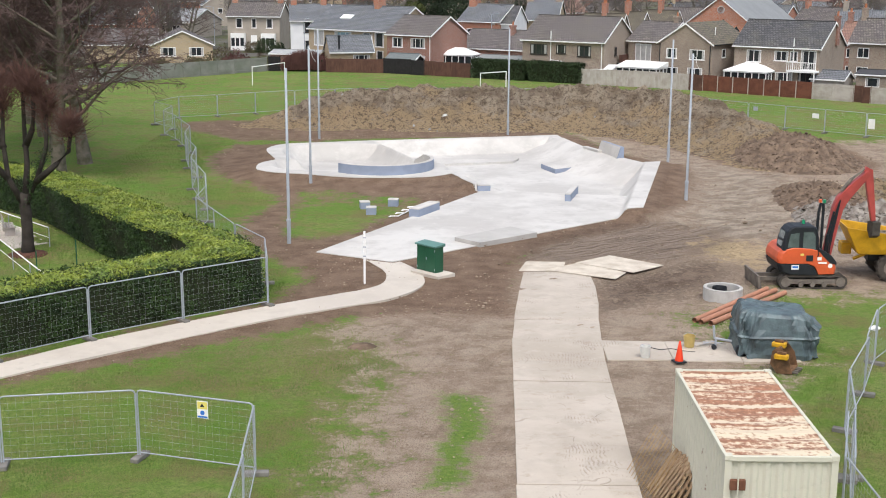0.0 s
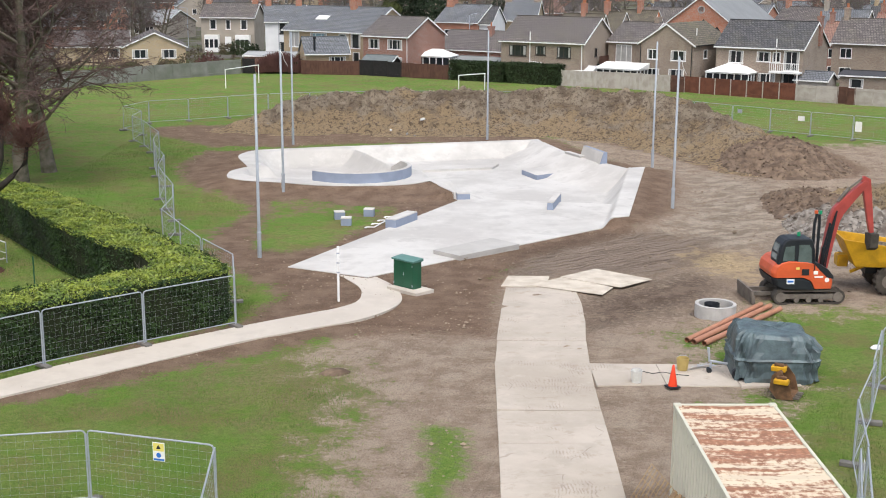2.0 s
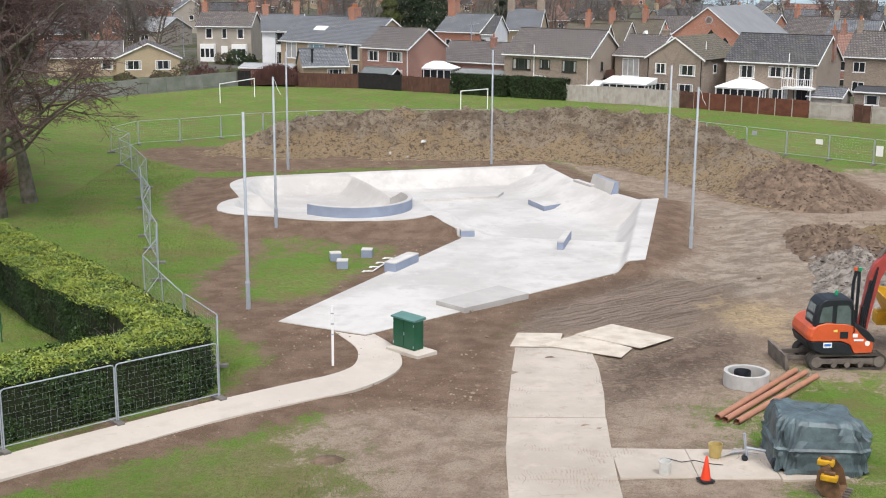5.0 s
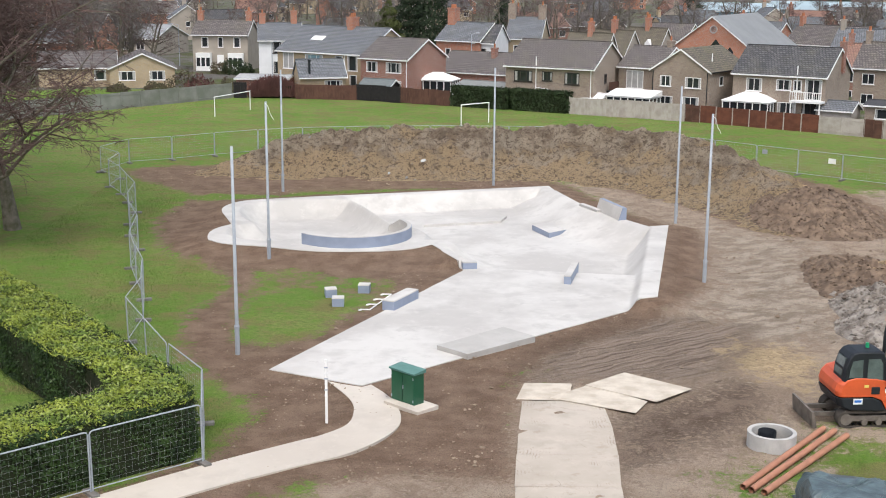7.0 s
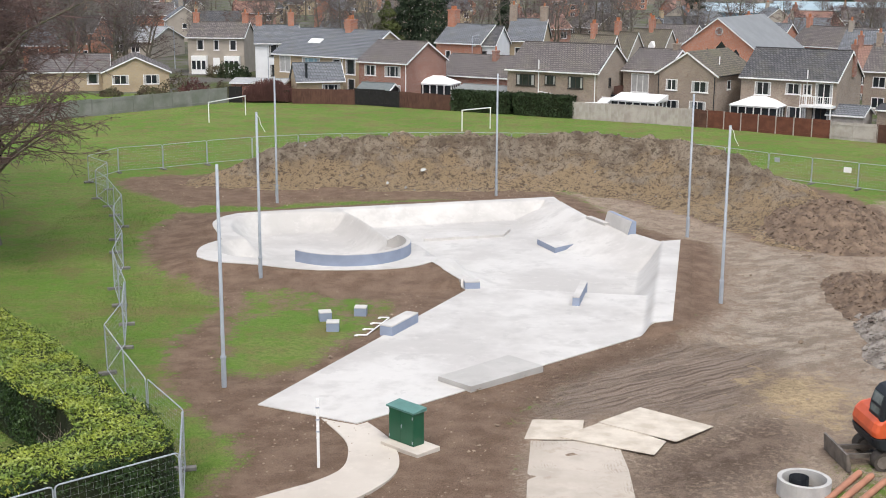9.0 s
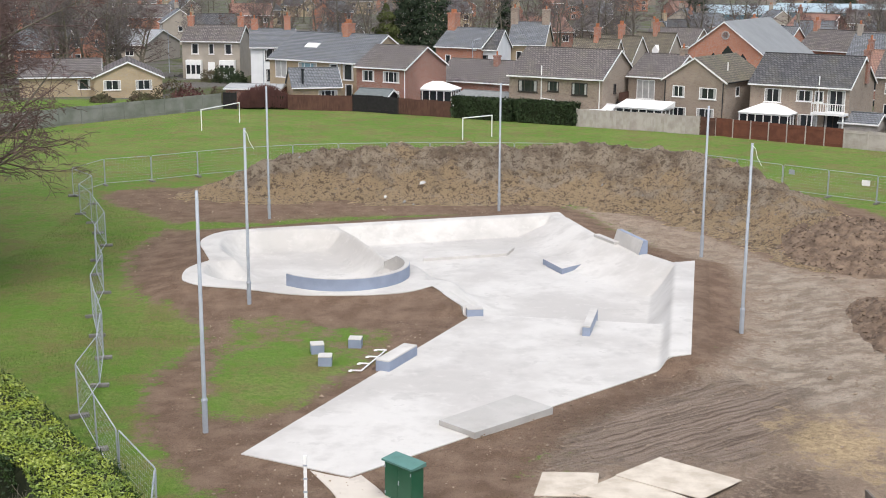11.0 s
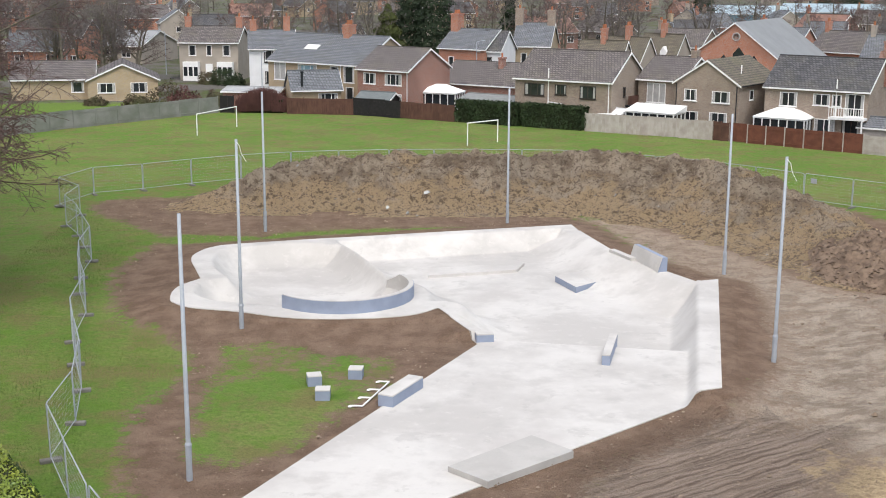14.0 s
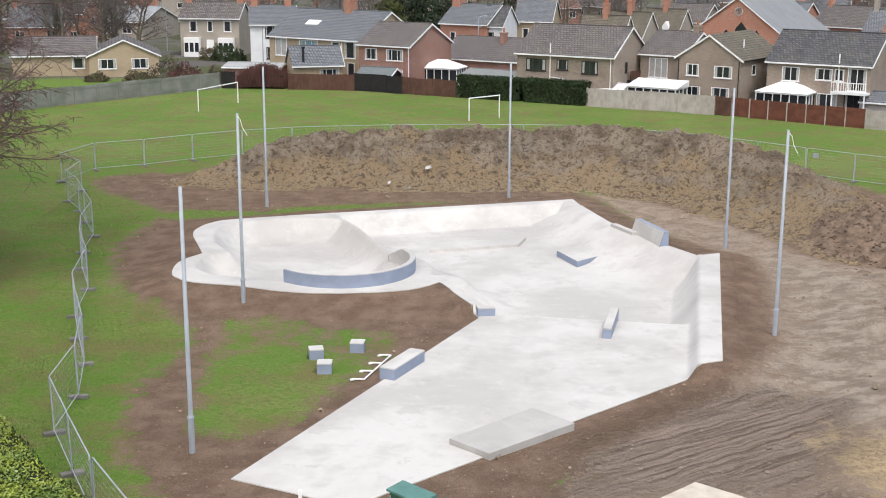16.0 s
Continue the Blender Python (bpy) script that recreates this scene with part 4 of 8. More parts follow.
def fence_panel():
    """A site fence panel along x, standing in a block foot."""
    p = thing("fence_panel", label="galvanised mesh site fence panel in block feet", category="fence panel", group="temporary site fencing")
    frame_m = Mesh()
    w, h, r = PANEL, 2.0, 0.10
    pts = [(0.03, 0, 0.06), (0.03, 0, h - r), (0.06, 0, h - 0.03), (r + 0.03, 0, h), (w - r - 0.03, 0, h), (w - 0.06, 0, h - 0.03), (w - 0.03, 0, h - r), (w - 0.03, 0, 0.06)]
    frame_m.tube(pts, 0.024, 6)
    frame_m.tube([(0.03, 0, 0.2), (w - 0.03, 0, 0.2)], 0.019, 5)
    part("frame", frame_m, GALV, p)
    wires = Mesh()
    for k in range(1, 17):
        x = 0.03 + (w - 0.06) * k / 17
        wires.tube([(x, 0, 0.2), (x, 0, h)], 0.0015, 3, False)
    for k in range(1, 9):
        z1 = 0.2 + 1.8 * k / 9
        wires.tube([(0.03, 0, z1), (w - 0.03, 0, z1)], 0.0022, 3, False)
    part("mesh_infill", wires, WIRE, p)
    for x in (0.03, ):
        foot = Mesh().box((x, 0, 0.065), (0.23, 0.70, 0.13))
        part("foot", foot, FOOT, p, "dark concrete block foot", bevel=0.02)
    return p


panel = None
rows = [
    [(-26.1, 99.6), (-23.8, 96.5), (-23.65, 92.9), (-22.1, 90.0), (-20.85, 86.9), (-19.4, 83.4), (-18.9, 79.6), (-18.0, 76.3), (-16.6, 72.5), (-15.95, 68.2), (-14.9, 65.1), (-13.75, 61.9), (-12.94, 58.4), (-12.76, 55.0), (-11.22, 51.8), (-9.62, 48.55), (-7.76, 45.5), (-7.1, 42.05)],
    [(-7.1, 42.0), (-9.95, 39.55), (-12.75, 37.0), (-15.2, 34.4), (-17.6, 31.8), (-20, 29.3)],
    [(-26.1, 99.6), (-25.05, 104.1), (-22.0, 105.9), (-19.0, 108.4), (-15.7, 110.7), (-12.1, 112.4), (-8.5, 113.3), (-4.6, 114.0), (-1.1, 114.3), (2.4, 114.4), (5.8, 114.4), (9.1, 114.2), (12.6, 112.9), (15.8, 111.3), (19.1, 109.0), (22.2, 106.2), (24.9, 103.3), (27.5, 100.8), (30.2, 98.4), (32.9, 96.0), (35.6, 93.7), (38.4, 91.5)],
    [(-15.1, 24.8), (-11.6, 25.3), (-8.08, 26.0), (-4.7, 25.05)],
    [(-4.7, 25.0), (-4.4, 21.6), (-4.2, 18.2)],
    [(10.1, 21.9), (11.1, 25.3), (11.95, 28.8), (13.5, 32.1), (14.85, 35.4), (16.8, 38.2)],
    [(10.9, 25.2), (9.9, 22.0), (9.95, 18.6)],
]
for row in rows:
    for (ax, ay), (bx2, by2) in zip(row, row[1:]):
        turn = math.degrees(math.atan2(by2 - ay, bx2 - ax))
        m = pose(ax, ay, 0.0, random.uniform(-1.2, 1.2), 0, turn) @ Matrix.Diagonal((math.hypot(bx2 - ax, by2 - ay) / PANEL, 1, 1, 1))
        if panel is None:
            panel = fence_panel()
            panel.matrix_basis = m
        else:
            ob = copy_thing(panel, pose(0, 0, 0))
            ob.matrix_basis = m

# ---- laurel hedge ----
HEDGE = [(-21.0, 29.2), (-15.6, 35.0), (-12.95, 37.7), (-10.15, 40.2), (-7.75, 42.2), (-7.6, 43.3), (-9.0, 45.6), (-11.0, 48.1), (-13.9, 52.5), (-17.8, 57.2), (-21.3, 61.5), (-26, 65.2), (-28.0, 64.0), (-21.6, 58.3), (-19.4, 55.2), (-16.4, 50.8), (-13.9, 47.8), (-12.6, 46.5), (-11.5, 45.7), (-10.6, 43.9), (-11.0, 42.6), (-12.8, 41.2), (-14.3, 39.6), (-16.3, 37.4), (-23, 31.0)]
HOLLOW = (-11.2, 44.3)
rng = np.random.default_rng(4)


def leafy(points, normals, size, spread):
    """A quad leaf at each point, facing more or less along the normal."""
    n = len(points)
    nrm = normals + rng.normal(0, spread, (n, 3))
    nrm /= np.linalg.norm(nrm, axis=1, keepdims=True)
    side = np.cross(nrm, rng.normal(0, 1, (n, 3)))
    side /= np.linalg.norm(side, axis=1, keepdims=True)
    up2 = np.cross(nrm, side)
    length = size * rng.uniform(0.7, 1.3, (n, 1))
    a, b = side * length, up2 * length * 0.48
    v = np.stack([points - a, points - b * 0.9, points + a, points + b * 0.9], 1).reshape(-1, 3)
    m = Mesh()
    m.v = v.tolist()
    m.f = [(4 * i, 4 * i + 1, 4 * i + 2, 4 * i + 3) for i in range(n)]
    return m


def edge_samples(poly, per_metre, h):
    pts, nrm = [], []
    for (ax, ay), (bx2, by2) in zip(poly, poly[1:] + poly[:1]):
        ln = math.hypot(bx2 - ax, by2 - ay)
        n = int(ln * per_metre)
        t = rng.uniform(0, 1, n)
        out = np.array([(by2 - ay) / ln, -(bx2 - ax) / ln, 0.25])
        p = np.stack([ax + (bx2 - ax) * t, ay + (by2 - ay) * t, rng.uniform(0.05, h, n)], -1)
        p += out * (rng.normal(0.0, 0.07, (n, 1)) + 0.08 * np.sin(p[:, :1] * 2.3 + p[:, 2:] * 1.7))
        pts.append(p)
        nrm.append(np.tile(out, (n, 1)))
    return np.concatenate(pts), np.concatenate(nrm)


hedge = thing("laurel_hedge", label="clipped laurel hedge with dark green sides and yellow-green top", category="hedge")
# solid core, its dark colour standing for shade in the leaf gaps
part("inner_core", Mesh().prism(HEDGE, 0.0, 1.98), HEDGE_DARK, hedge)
p, n = edge_samples(HEDGE, 950, 2.1)
bare = np.hypot(p[:, 0] - HOLLOW[0], p[:, 1] - HOLLOW[1]) < 1.75
p, n = p[~bare], n[~bare]
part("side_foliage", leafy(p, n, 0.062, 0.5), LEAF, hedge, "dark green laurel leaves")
tp = np.stack([rng.uniform(-31, -7, 380000), rng.uniform(29, 66, 380000)], -1)
d = inside(HEDGE, tp[:, 0], tp[:, 1])
tp = tp[d > -0.1]
tz = 2.06 + 0.09 * np.sin(tp[:, 0] * 1.9) * np.cos(tp[:, 1] * 1.6) - 0.18 * np.clip(0.25 - d[d > -0.1], 0, 1) + rng.normal(0, 0.05, len(tp))
part("top_foliage", leafy(np.column_stack([tp, tz]), np.tile((0, 0, 1.0), (len(tp), 1)), 0.06, 0.6), LEAF_TOP, hedge, "yellow-green laurel leaves on top")
# bare stems where the inner corner has died back
stems = Mesh()
for k in range(260):
    a, b = rng.uniform(0.2, 1.5), rng.uniform(-2.6, 1.2)
    x, y, z = HOLLOW[0] + a * math.cos(b) * 0.8, HOLLOW[1] + a * math.sin(b) * 1.1, rng.uniform(0.0, 1.2)
    stems.tube([(x, y, z), (x + rng.normal(0, 0.12), y + rng.normal(0, 0.12), z + 0.35), (x + rng.normal(0, 0.25), y + rng.normal(0, 0.25), z + 0.75)], [0.014, 0.01, 0.006], 3, False)
part("bare_stems", stems, BARK, hedge, "dead brown stems in the hollow corner")
# near-black disc added as the shade on the hollow's ground
single("leaf_litter", Mesh().lathe([(0.0, 0.05), (1.1, 0.04), (1.5, -0.06)], 20), HEDGE_DARK, "dark disc for the shade in the hedge's hollow corner", "leaf litter", kind="stuff", at=pose(HOLLOW[0] - 0.4, HOLLOW[1], 0.02))


# ---- bare trees ----
def bare_tree(name, height, seed, trunk_r, spread, counts, bark, twig, label, droop=0.0, lean=(0, 0), first=0.3):
    """A leafless tree: trunk and limbs are one part, the fine branches the crown."""
    r = random.Random(seed)
    wood, fine = Mesh(), Mesh()

    def limb(start, direction, length, radius, level):
        pts, p, dvec = [start], Vector(start), Vector(direction).normalized()
        seg = 6 if level == 0 else (4 if level == 1 else (3 if level == 2 else 2))
        for k in range(seg):
            wob = 0.10 if level == 0 else 0.24
            pull = 0.10 if level in (1, 2) else -droop * (level > 2)
            dvec = (dvec + Vector((r.gauss(0, wob), r.gauss(0, wob), r.gauss(0, wob * 0.6) + pull))).normalized()
            p = p + dvec * length / seg
            pts.append(p.copy())
        last = level == len(counts)
        radii = [max(radius * (1 - 0.85 * k / seg), 0.0125) for k in range(seg + 1)]
        if level == 0:
            radii[0] *= 1.3
        (wood if level < 2 else fine).tube(pts, radii, (9, 6, 4, 3, 3)[level], False)
        if last:
            return
        for k in range(counts[level]):
            lo = first if level == 0 else 0.2
            t = lo + (1 - lo) * (k + r.random()) / counts[level]
            f = t * seg
            i = min(int(f), seg - 1)
            base = pts[i].lerp(pts[i + 1], f - i)
            main = (pts[i + 1] - pts[i]).normalized()
            w = r.uniform(0, 2 * math.pi)
            out = Vector((math.cos(w), math.sin(w), r.uniform(-0.1, 0.45)))
            ratio = 0.62 if level == 0 else 0.75
            way = main * (1 - ratio) + (out - main * out.dot(main)) * ratio
            size = length * (spread if level == 0 else 0.52) * (1.15 - 0.65 * t) * r.uniform(0.7, 1.2)
            limb(base, way, size, radii[i] * (0.55 if level else 0.42), level + 1)
    limb((0, 0, -0.2), (lean[0], lean[1], 1), height, trunk_r, 0)
    tree = thing(name, label=label, category="tree")
    part("trunk", wood, bark, tree, smooth=True)
    part("crown", fine, twig, tree, "fine leafless branches")
    return tree


lime = bare_tree("bare_tree", 17, 11, 0.42, 0.66, (20, 9, 9, 6), BARK, TWIG, "large leafless park tree with reddish twigs", 0.25, first=0.18)
lime.matrix_basis = pose(-25.5, 78.1, 0)
copy_thing(lime, pose(-25.7, 73.2, 0, 0, 0, 130))
copy_thing(lime, pose(-29.5, 84, 0, 0, 0, 250))
for x, y, rz in ((-33, 92, 40), (-31, 67, 300), (-35.5, 79, 190), (-37, 100, 80)):
    copy_thing(lime, pose(x, y, 0, 0, 0, rz))
# pollarded tree by the hedge, with a mass of red-brown shoots
r = random.Random(3)
wood, shoots = Mesh(), Mesh()
wood.tube([(0, 0, -0.2), (0.03, 0, 0.5), (0.05, 0, 1.3), (0.0, 0.05, 2.4), (0.05, 0, 2.9)], [0.40, 0.29, 0.26, 0.27, 0.26], 12)
STEMS = (((0.0, 0, 2.3), (-0.6, -0.2, 3.6), (-0.8, 0, 5.2), (-0.75, 0.1, 7.4)), ((0.05, 0, 2.6), (0.1, 0.4, 4.2), (0.0, 0.6, 6.0), (0.1, 0.5, 8.2)), ((0.1, 0, 2.4), (0.7, -0.2, 3.5), (1.2, -0.1, 5.0), (1.35, 0, 7.2)),
         ((0.7, -0.2, 3.5), (1.7, -0.4, 4.3), (2.3, -0.3, 4.9), (2.5, -0.3, 6.2)), ((-0.6, -0.2, 3.6), (-1.4, -0.3, 4.5), (-1.7, -0.2, 5.6), (-1.8, -0.1, 7.0)), ((0.0, 0.6, 5.0), (0.5, 0.2, 5.8), (0.7, 0.0, 6.6), (0.75, -0.1, 7.9)),
         ((-0.8, 0, 5.0), (-1.2, 0.4, 5.9), (-1.3, 0.5, 6.6), (-1.3, 0.6, 8.0)))
for line in STEMS:
    wood.tube(line, [0.17, 0.13, 0.10, 0.08], 8)
    for j in range(430):
        t = 1.0 - abs(r.gauss(0, 0.22))
        low, top = Vector(line[2]), Vector(line[3])
        s = low.lerp(top, max(-0.3, t)) + Vector((r.gauss(0, 0.18), r.gauss(0, 0.18), r.gauss(0, 0.2)))
        dvec = Vector((r.gauss(0, 0.8), r.gauss(0, 0.8), r.gauss(0.55, 0.5))).normalized()
        ln = r.uniform(0.3, 1.1)
        shoots.tube([s, s + dvec * ln * 0.5, s + dvec * ln + Vector((0, 0, 0.12))], [0.013, 0.010, 0.006], 3, False)
ivy_at = np.array([Vector(STEMS[2][0]).lerp(Vector(STEMS[2][2]), r.random()) + Vector((r.gauss(0, 0.16), r.gauss(0, 0.16), r.gauss(0, 0.2))) for k in range(700)])
pollard = thing("pollarded_tree", -19.8, 50.6, 0, label="pollarded tree with dense red-brown shoots beside the hedge", category="tree")
part("ivy", leafy(ivy_at, rng.normal(0, 1, (700, 3)), 0.06, 0.5), LEAF, pollard, "dark ivy on one stem")
part("trunk", wood, mat("dark_wet_bark", (0.045, 0.037, 0.031), 0.95, var=0.4, scale=3, bump=0.8), pollard, smooth=True)
part("crown", shoots, REGROWTH, pollard, "dense red-brown regrowth")
mulch = Mesh().lathe([(0.0, 0.16), (0.5, 0.12), (0.9, 0.02), (0.95, -0.1)], 18, (0, 0, 0))
single("mulch_ring", mulch, mat("red_brown_mulch", (0.10, 0.045, 0.03), 0.95, var=0.5, scale=5, bump=0.8), "red-brown mulch heaped round the pollarded tree", "mulch", kind="stuff", at=pose(-19.8, 50.6, 0.0), smooth=True)


# ---- houses ----
def opening(parent, name, x, z, w, h, y, panes, frame_m, glass=None, face="front", bars=True):
    """A window or glazed door on the front (facing -y) or the right (facing +x) wall; x, z: its lower left."""
    fr, gl = Mesh(), Mesh()
    t = 0.075

    def put(m, x0, z0, x1, z1, d0, d1):
        if face == "front":
            m.box(((x0 + x1) / 2, y - (d0 + d1) / 2, (z0 + z1) / 2), (x1 - x0, d1 - d0, z1 - z0))
        else:
            m.box((y + (d0 + d1) / 2, (x0 + x1) / 2, (z0 + z1) / 2), (d1 - d0, x1 - x0, z1 - z0))
    def at(u, d, v):
        return (u, y - d, v) if face == "front" else (y + d, u, v)
    outer = [(x, z), (x + w, z), (x + w, z + h), (x, z + h)]
    inner = [(x + t, z + t), (x + w - t, z + t), (x + w - t, z + h - t), (x + t, z + h - t)]
    ring4 = [at(u, d, v) for d, loop in ((0.045, outer), (0.045, inner), (-0.04, outer), (-0.04, inner)) for u, v in loop]
    fr.add(ring4, [f for k in range(4) for f in ((k, (k + 1) % 4, 4 + (k + 1) % 4, 4 + k), (k, 8 + k, 8 + (k + 1) % 4, (k + 1) % 4), (4 + k, 4 + (k + 1) % 4, 12 + (k + 1) % 4, 12 + k))])
    win = part(name, fr, frame_m, parent)
    for k in range(1, panes):
        c, bar = x + w * k / panes, Mesh()
        put(bar, c - t / 2, z + t + 0.002, c + t / 2, z + h - t - 0.002, -0.04, 0.04)
        part("mullion", bar, frame_m, win)
    sill = Mesh()
    put(sill, x - 0.06, z - 0.07, x + w + 0.06, z - 0.003, -0.04, 0.09)
    part("sill", sill, frame_m, win)
    put(gl, x + 0.02, z + 0.02, x + w - 0.02, z + h - 0.02, -0.03, 0.012)
    part("pane", gl, glass or GLASS, win)
    for s in (0, 1) if bars else ():
        cur = Mesh()
        put(cur, x + (0.1 if s == 0 else w * 0.82), z + 0.1, x + (w * 0.18 if s == 0 else w - 0.1), z + h - 0.1, 0.013, 0.016)
        part("curtain", cur, NET, win)
    return win


def roof_slabs(w, depth, eave, ridge, over, across=False):
    """Two roof slopes with thickness; the ridge runs along x, or along y if across."""
    m = Mesh()
    span, run = (w, depth) if across else (depth, w)
    half, t = span / 2, 0.14
    slope = (ridge - eave) / half
    lo = eave - slope * over
    prof = [(-over, lo), (half, ridge), (span + over, lo), (span + over, lo + t), (half, ridge + t), (-over, lo + t)]
    faces = [(0, 1, 7, 6), (1, 2, 8, 7), (2, 3, 9, 8), (3, 4, 10, 9), (4, 5, 11, 10), (5, 0, 6, 11), (0, 5, 4, 1), (1, 4, 3, 2), (6, 7, 10, 11), (7, 8, 9, 10)]
    v = [(-0.18, p, z) for p, z in prof] + [(run + 0.18, p, z) for p, z in prof]
    if across:
        v = [(p, x, z) for x, p, z in v]
    return m.add(v, faces)


def gable_body(w, depth, eave, ridge, across=False):
    span, run = (w, depth) if across else (depth, w)
    prof = [(0, -0.5), (span, -0.5), (span, eave), (span / 2, ridge - 0.02), (0, eave)]
    m = Mesh().profile(prof, 0, run)
    if across:
        m.v = [(y, x, z) for x, y, z in m.v]
    return m


def barge(w, depth, eave, ridge, over, x):
    """White boards under the verge of a side gable at x."""
    m, half = Mesh(), depth / 2
    slope = (ridge - eave) / half
    for s in (-1, 1):
        y0, y1 = (-over, half) if s < 0 else (depth + over, half)
        z0, z1 = eave - slope * over, ridge
        m.add([(x, y0, z0 - 0.08), (x, y1, z1 - 0.08), (x, y1, z1 + 0.12), (x, y0, z0 + 0.12), (x + 0.05, y0, z0 - 0.08), (x + 0.05, y1, z1 - 0.08), (x + 0.05, y1, z1 + 0.12), (x + 0.05, y0, z0 + 0.12)],
              [(0, 1, 2, 3), (7, 6, 5, 4), (0, 4, 5, 1), (3, 2, 6, 7), (0, 3, 7, 4)])
    return m


def front_barge(w, eave, ridge, over):
    m, half = Mesh(), w / 2
    slope = (ridge - eave) / half
    for s in (-1, 1):
        x0 = -over if s < 0 else w + over
        z0 = eave - slope * over
        a, b = Vector((x0, -0.24, z0 - 0.08)), Vector((half, -0.24, ridge - 0.08))
        m.add([a, b, b + Vector((0, 0, 0.19)), a + Vector((0, 0, 0.19)), a + Vector((0, 0.05, 0)), b + Vector((0, 0.05, 0)), b + Vector((0, 0.05, 0.19)), a + Vector((0, 0.05, 0.19))],
              [(0, 1, 2, 3), (7, 6, 5, 4), (0, 4, 5, 1), (3, 2, 6, 7)])
    return m


def chimney(parent, x, y, z0, z1, w=0.55, d=0.8, pots=2, m=None):
    stack = Mesh().box((x, y, (z0 + z1) / 2), (w, d, z1 - z0)).box((x, y, z1 - 0.12), (w + 0.12, d + 0.12, 0.2))
    c = part("chimney", stack, m or ORANGE, parent)
    for k in range(pots):
        part("chimney_pot", Mesh().lathe([(0.13, z1 - 0.05), (0.10, z1 + 0.5), (0.07, z1 + 0.5)], 8, (x, y + (k - (pots - 1) / 2) * 0.36, 0)), POT, c)


def house(a, b, depth, eave, ridge, wall, roof, label, across=False, z=0.0, over=0.3, kind="house"):
    """A house whose front runs from a to b, seen left to right."""
    w = math.hypot(b[0] - a[0], b[1] - a[1])
    h = thing(kind, a[0], a[1], z, math.degrees(math.atan2(b[1] - a[1], b[0] - a[0])), label, "house")
    part("wall", gable_body(w, depth, eave, ridge, across), wall, h)
    part("roof", roof_slabs(w, depth, eave, ridge, over, across), roof, h)
    if across:
        part("bargeboard", front_barge(w, eave, ridge, over), WHITE, h, "white bargeboard")
        part("gutter", Mesh().box((w + over, depth / 2, eave - 0.12), (0.1, depth, 0.09)), BLACKM, h)
    else:
        part("gutter", Mesh().box((w / 2, -over - 0.04, eave - (ridge - eave) / (depth / 2) * over + 0.02), (w + 0.36, 0.10, 0.14)), WHITE, h, "white gutter")
        part("bargeboard", barge(w, depth, eave, ridge, over, w + 0.19), WHITE, h, "white bargeboard")
        part("ridge_tiles", Mesh().box((w / 2, depth / 2, ridge + 0.15), (w + 0.3, 0.22, 0.1)), roof, h)
    return h, w


# buff house with dark windows and a long brown roof
h, w = house((6.9, 147.7), (16.2, 142.1), 8.6, 4.95, 7.55, BUFF, TILE, "buff brick house with brown tiled roof and dark windows")
for x, ww, hh in ((1.1, 2.3, 1.25), (4.6, 1.3, 1.05), (7.4, 1.8, 1.3)):
    opening(h, "window", x, 3.1 + 1.3 - hh, ww, hh, 0, 3 if ww > 2 else 2, FRAME_DARK)
opening(h, "window", 1.2, 0.9, 1.9, 1.2, 0, 2, FRAME_DARK)
opening(h, "window", 2.9, 3.2, 0.6, 1.0, w, 1, FRAME_DARK, face="right", bars=False)
opening(h, "door", 2.2, 0.1, 0.9, 2.0, w, 1, FRAME_DARK, face="right", bars=False)
part("soil_pipe", Mesh().tube([(3.9, -0.1, 0.2), (3.9, -0.1, 6.0)], 0.06, 6).tube([(3.9, -0.1, 2.6), (5.6, -0.08, 2.45)], 0.05, 6), WHITE, h, "white soil pipe")
part("downpipe", Mesh().tube([(w - 0.25, -0.1, 0.2), (w - 0.25, -0.1, 4.75)], 0.05, 6), WHITE, h)
# house with a front gable, and its wing
h, w = house((22.75, 143.1), (28.2, 139.0), 9.5, 4.95, 7.15, BUFF, TILE_OLIVE, "buff brick house with white-edged front gable", across=True)
opening(h, "window", 1.0, 3.15, 1.35, 1.15, 0, 2, WHITE)
opening(h, "window", 4.0, 3.1, 1.9, 1.15, 0, 2, WHITE)
opening(h, "window", 0.8, 0.8, 1.8, 1.3, 0, 2, WHITE)
opening(h, "patio_door", 3.8, 0.1, 1.9, 2.05, 0, 2, WHITE)
opening(h, "window", 2.5, 3.3, 0.9, 1.0, w, 1, WHITE, face="right", bars=False)
for x in (w - 0.2, 0.15):
    part("downpipe", Mesh().tube([(x, -0.08, 0.1), (x, -0.08, 4.8)], 0.05, 6), BLACKM, h, "black downpipe")
part("vent_pipe", Mesh().tube([(w - 1.2, 3.0, 5.6), (w - 1.2, 3.0, 6.7)], 0.06, 6), WHITE, h)
h, w = house((19.6, 147.0), (23.6, 144.2), 8.0, 4.95, 6.95, BUFF, TILE, "brown tiled wing of the gabled brick house")
opening(h, "french_window", 1.0, 2.55, 2.1, 2.0, 0, 3, WHITE, NET)
part("flat_roof", Mesh().box((1.6, -1.2, 2.25), (3.6, 2.4, 0.16)), BLACKM, h, "dark flat roof")
part("railing", Mesh().box((0.1, -1.2, 2.8), (0.05, 2.2, 0.9)), WOOD_BROWN, h)
chimney(h, 4.3, 4.2, 6.3, 7.75, 0.6, 0.8, 1, BUFF)
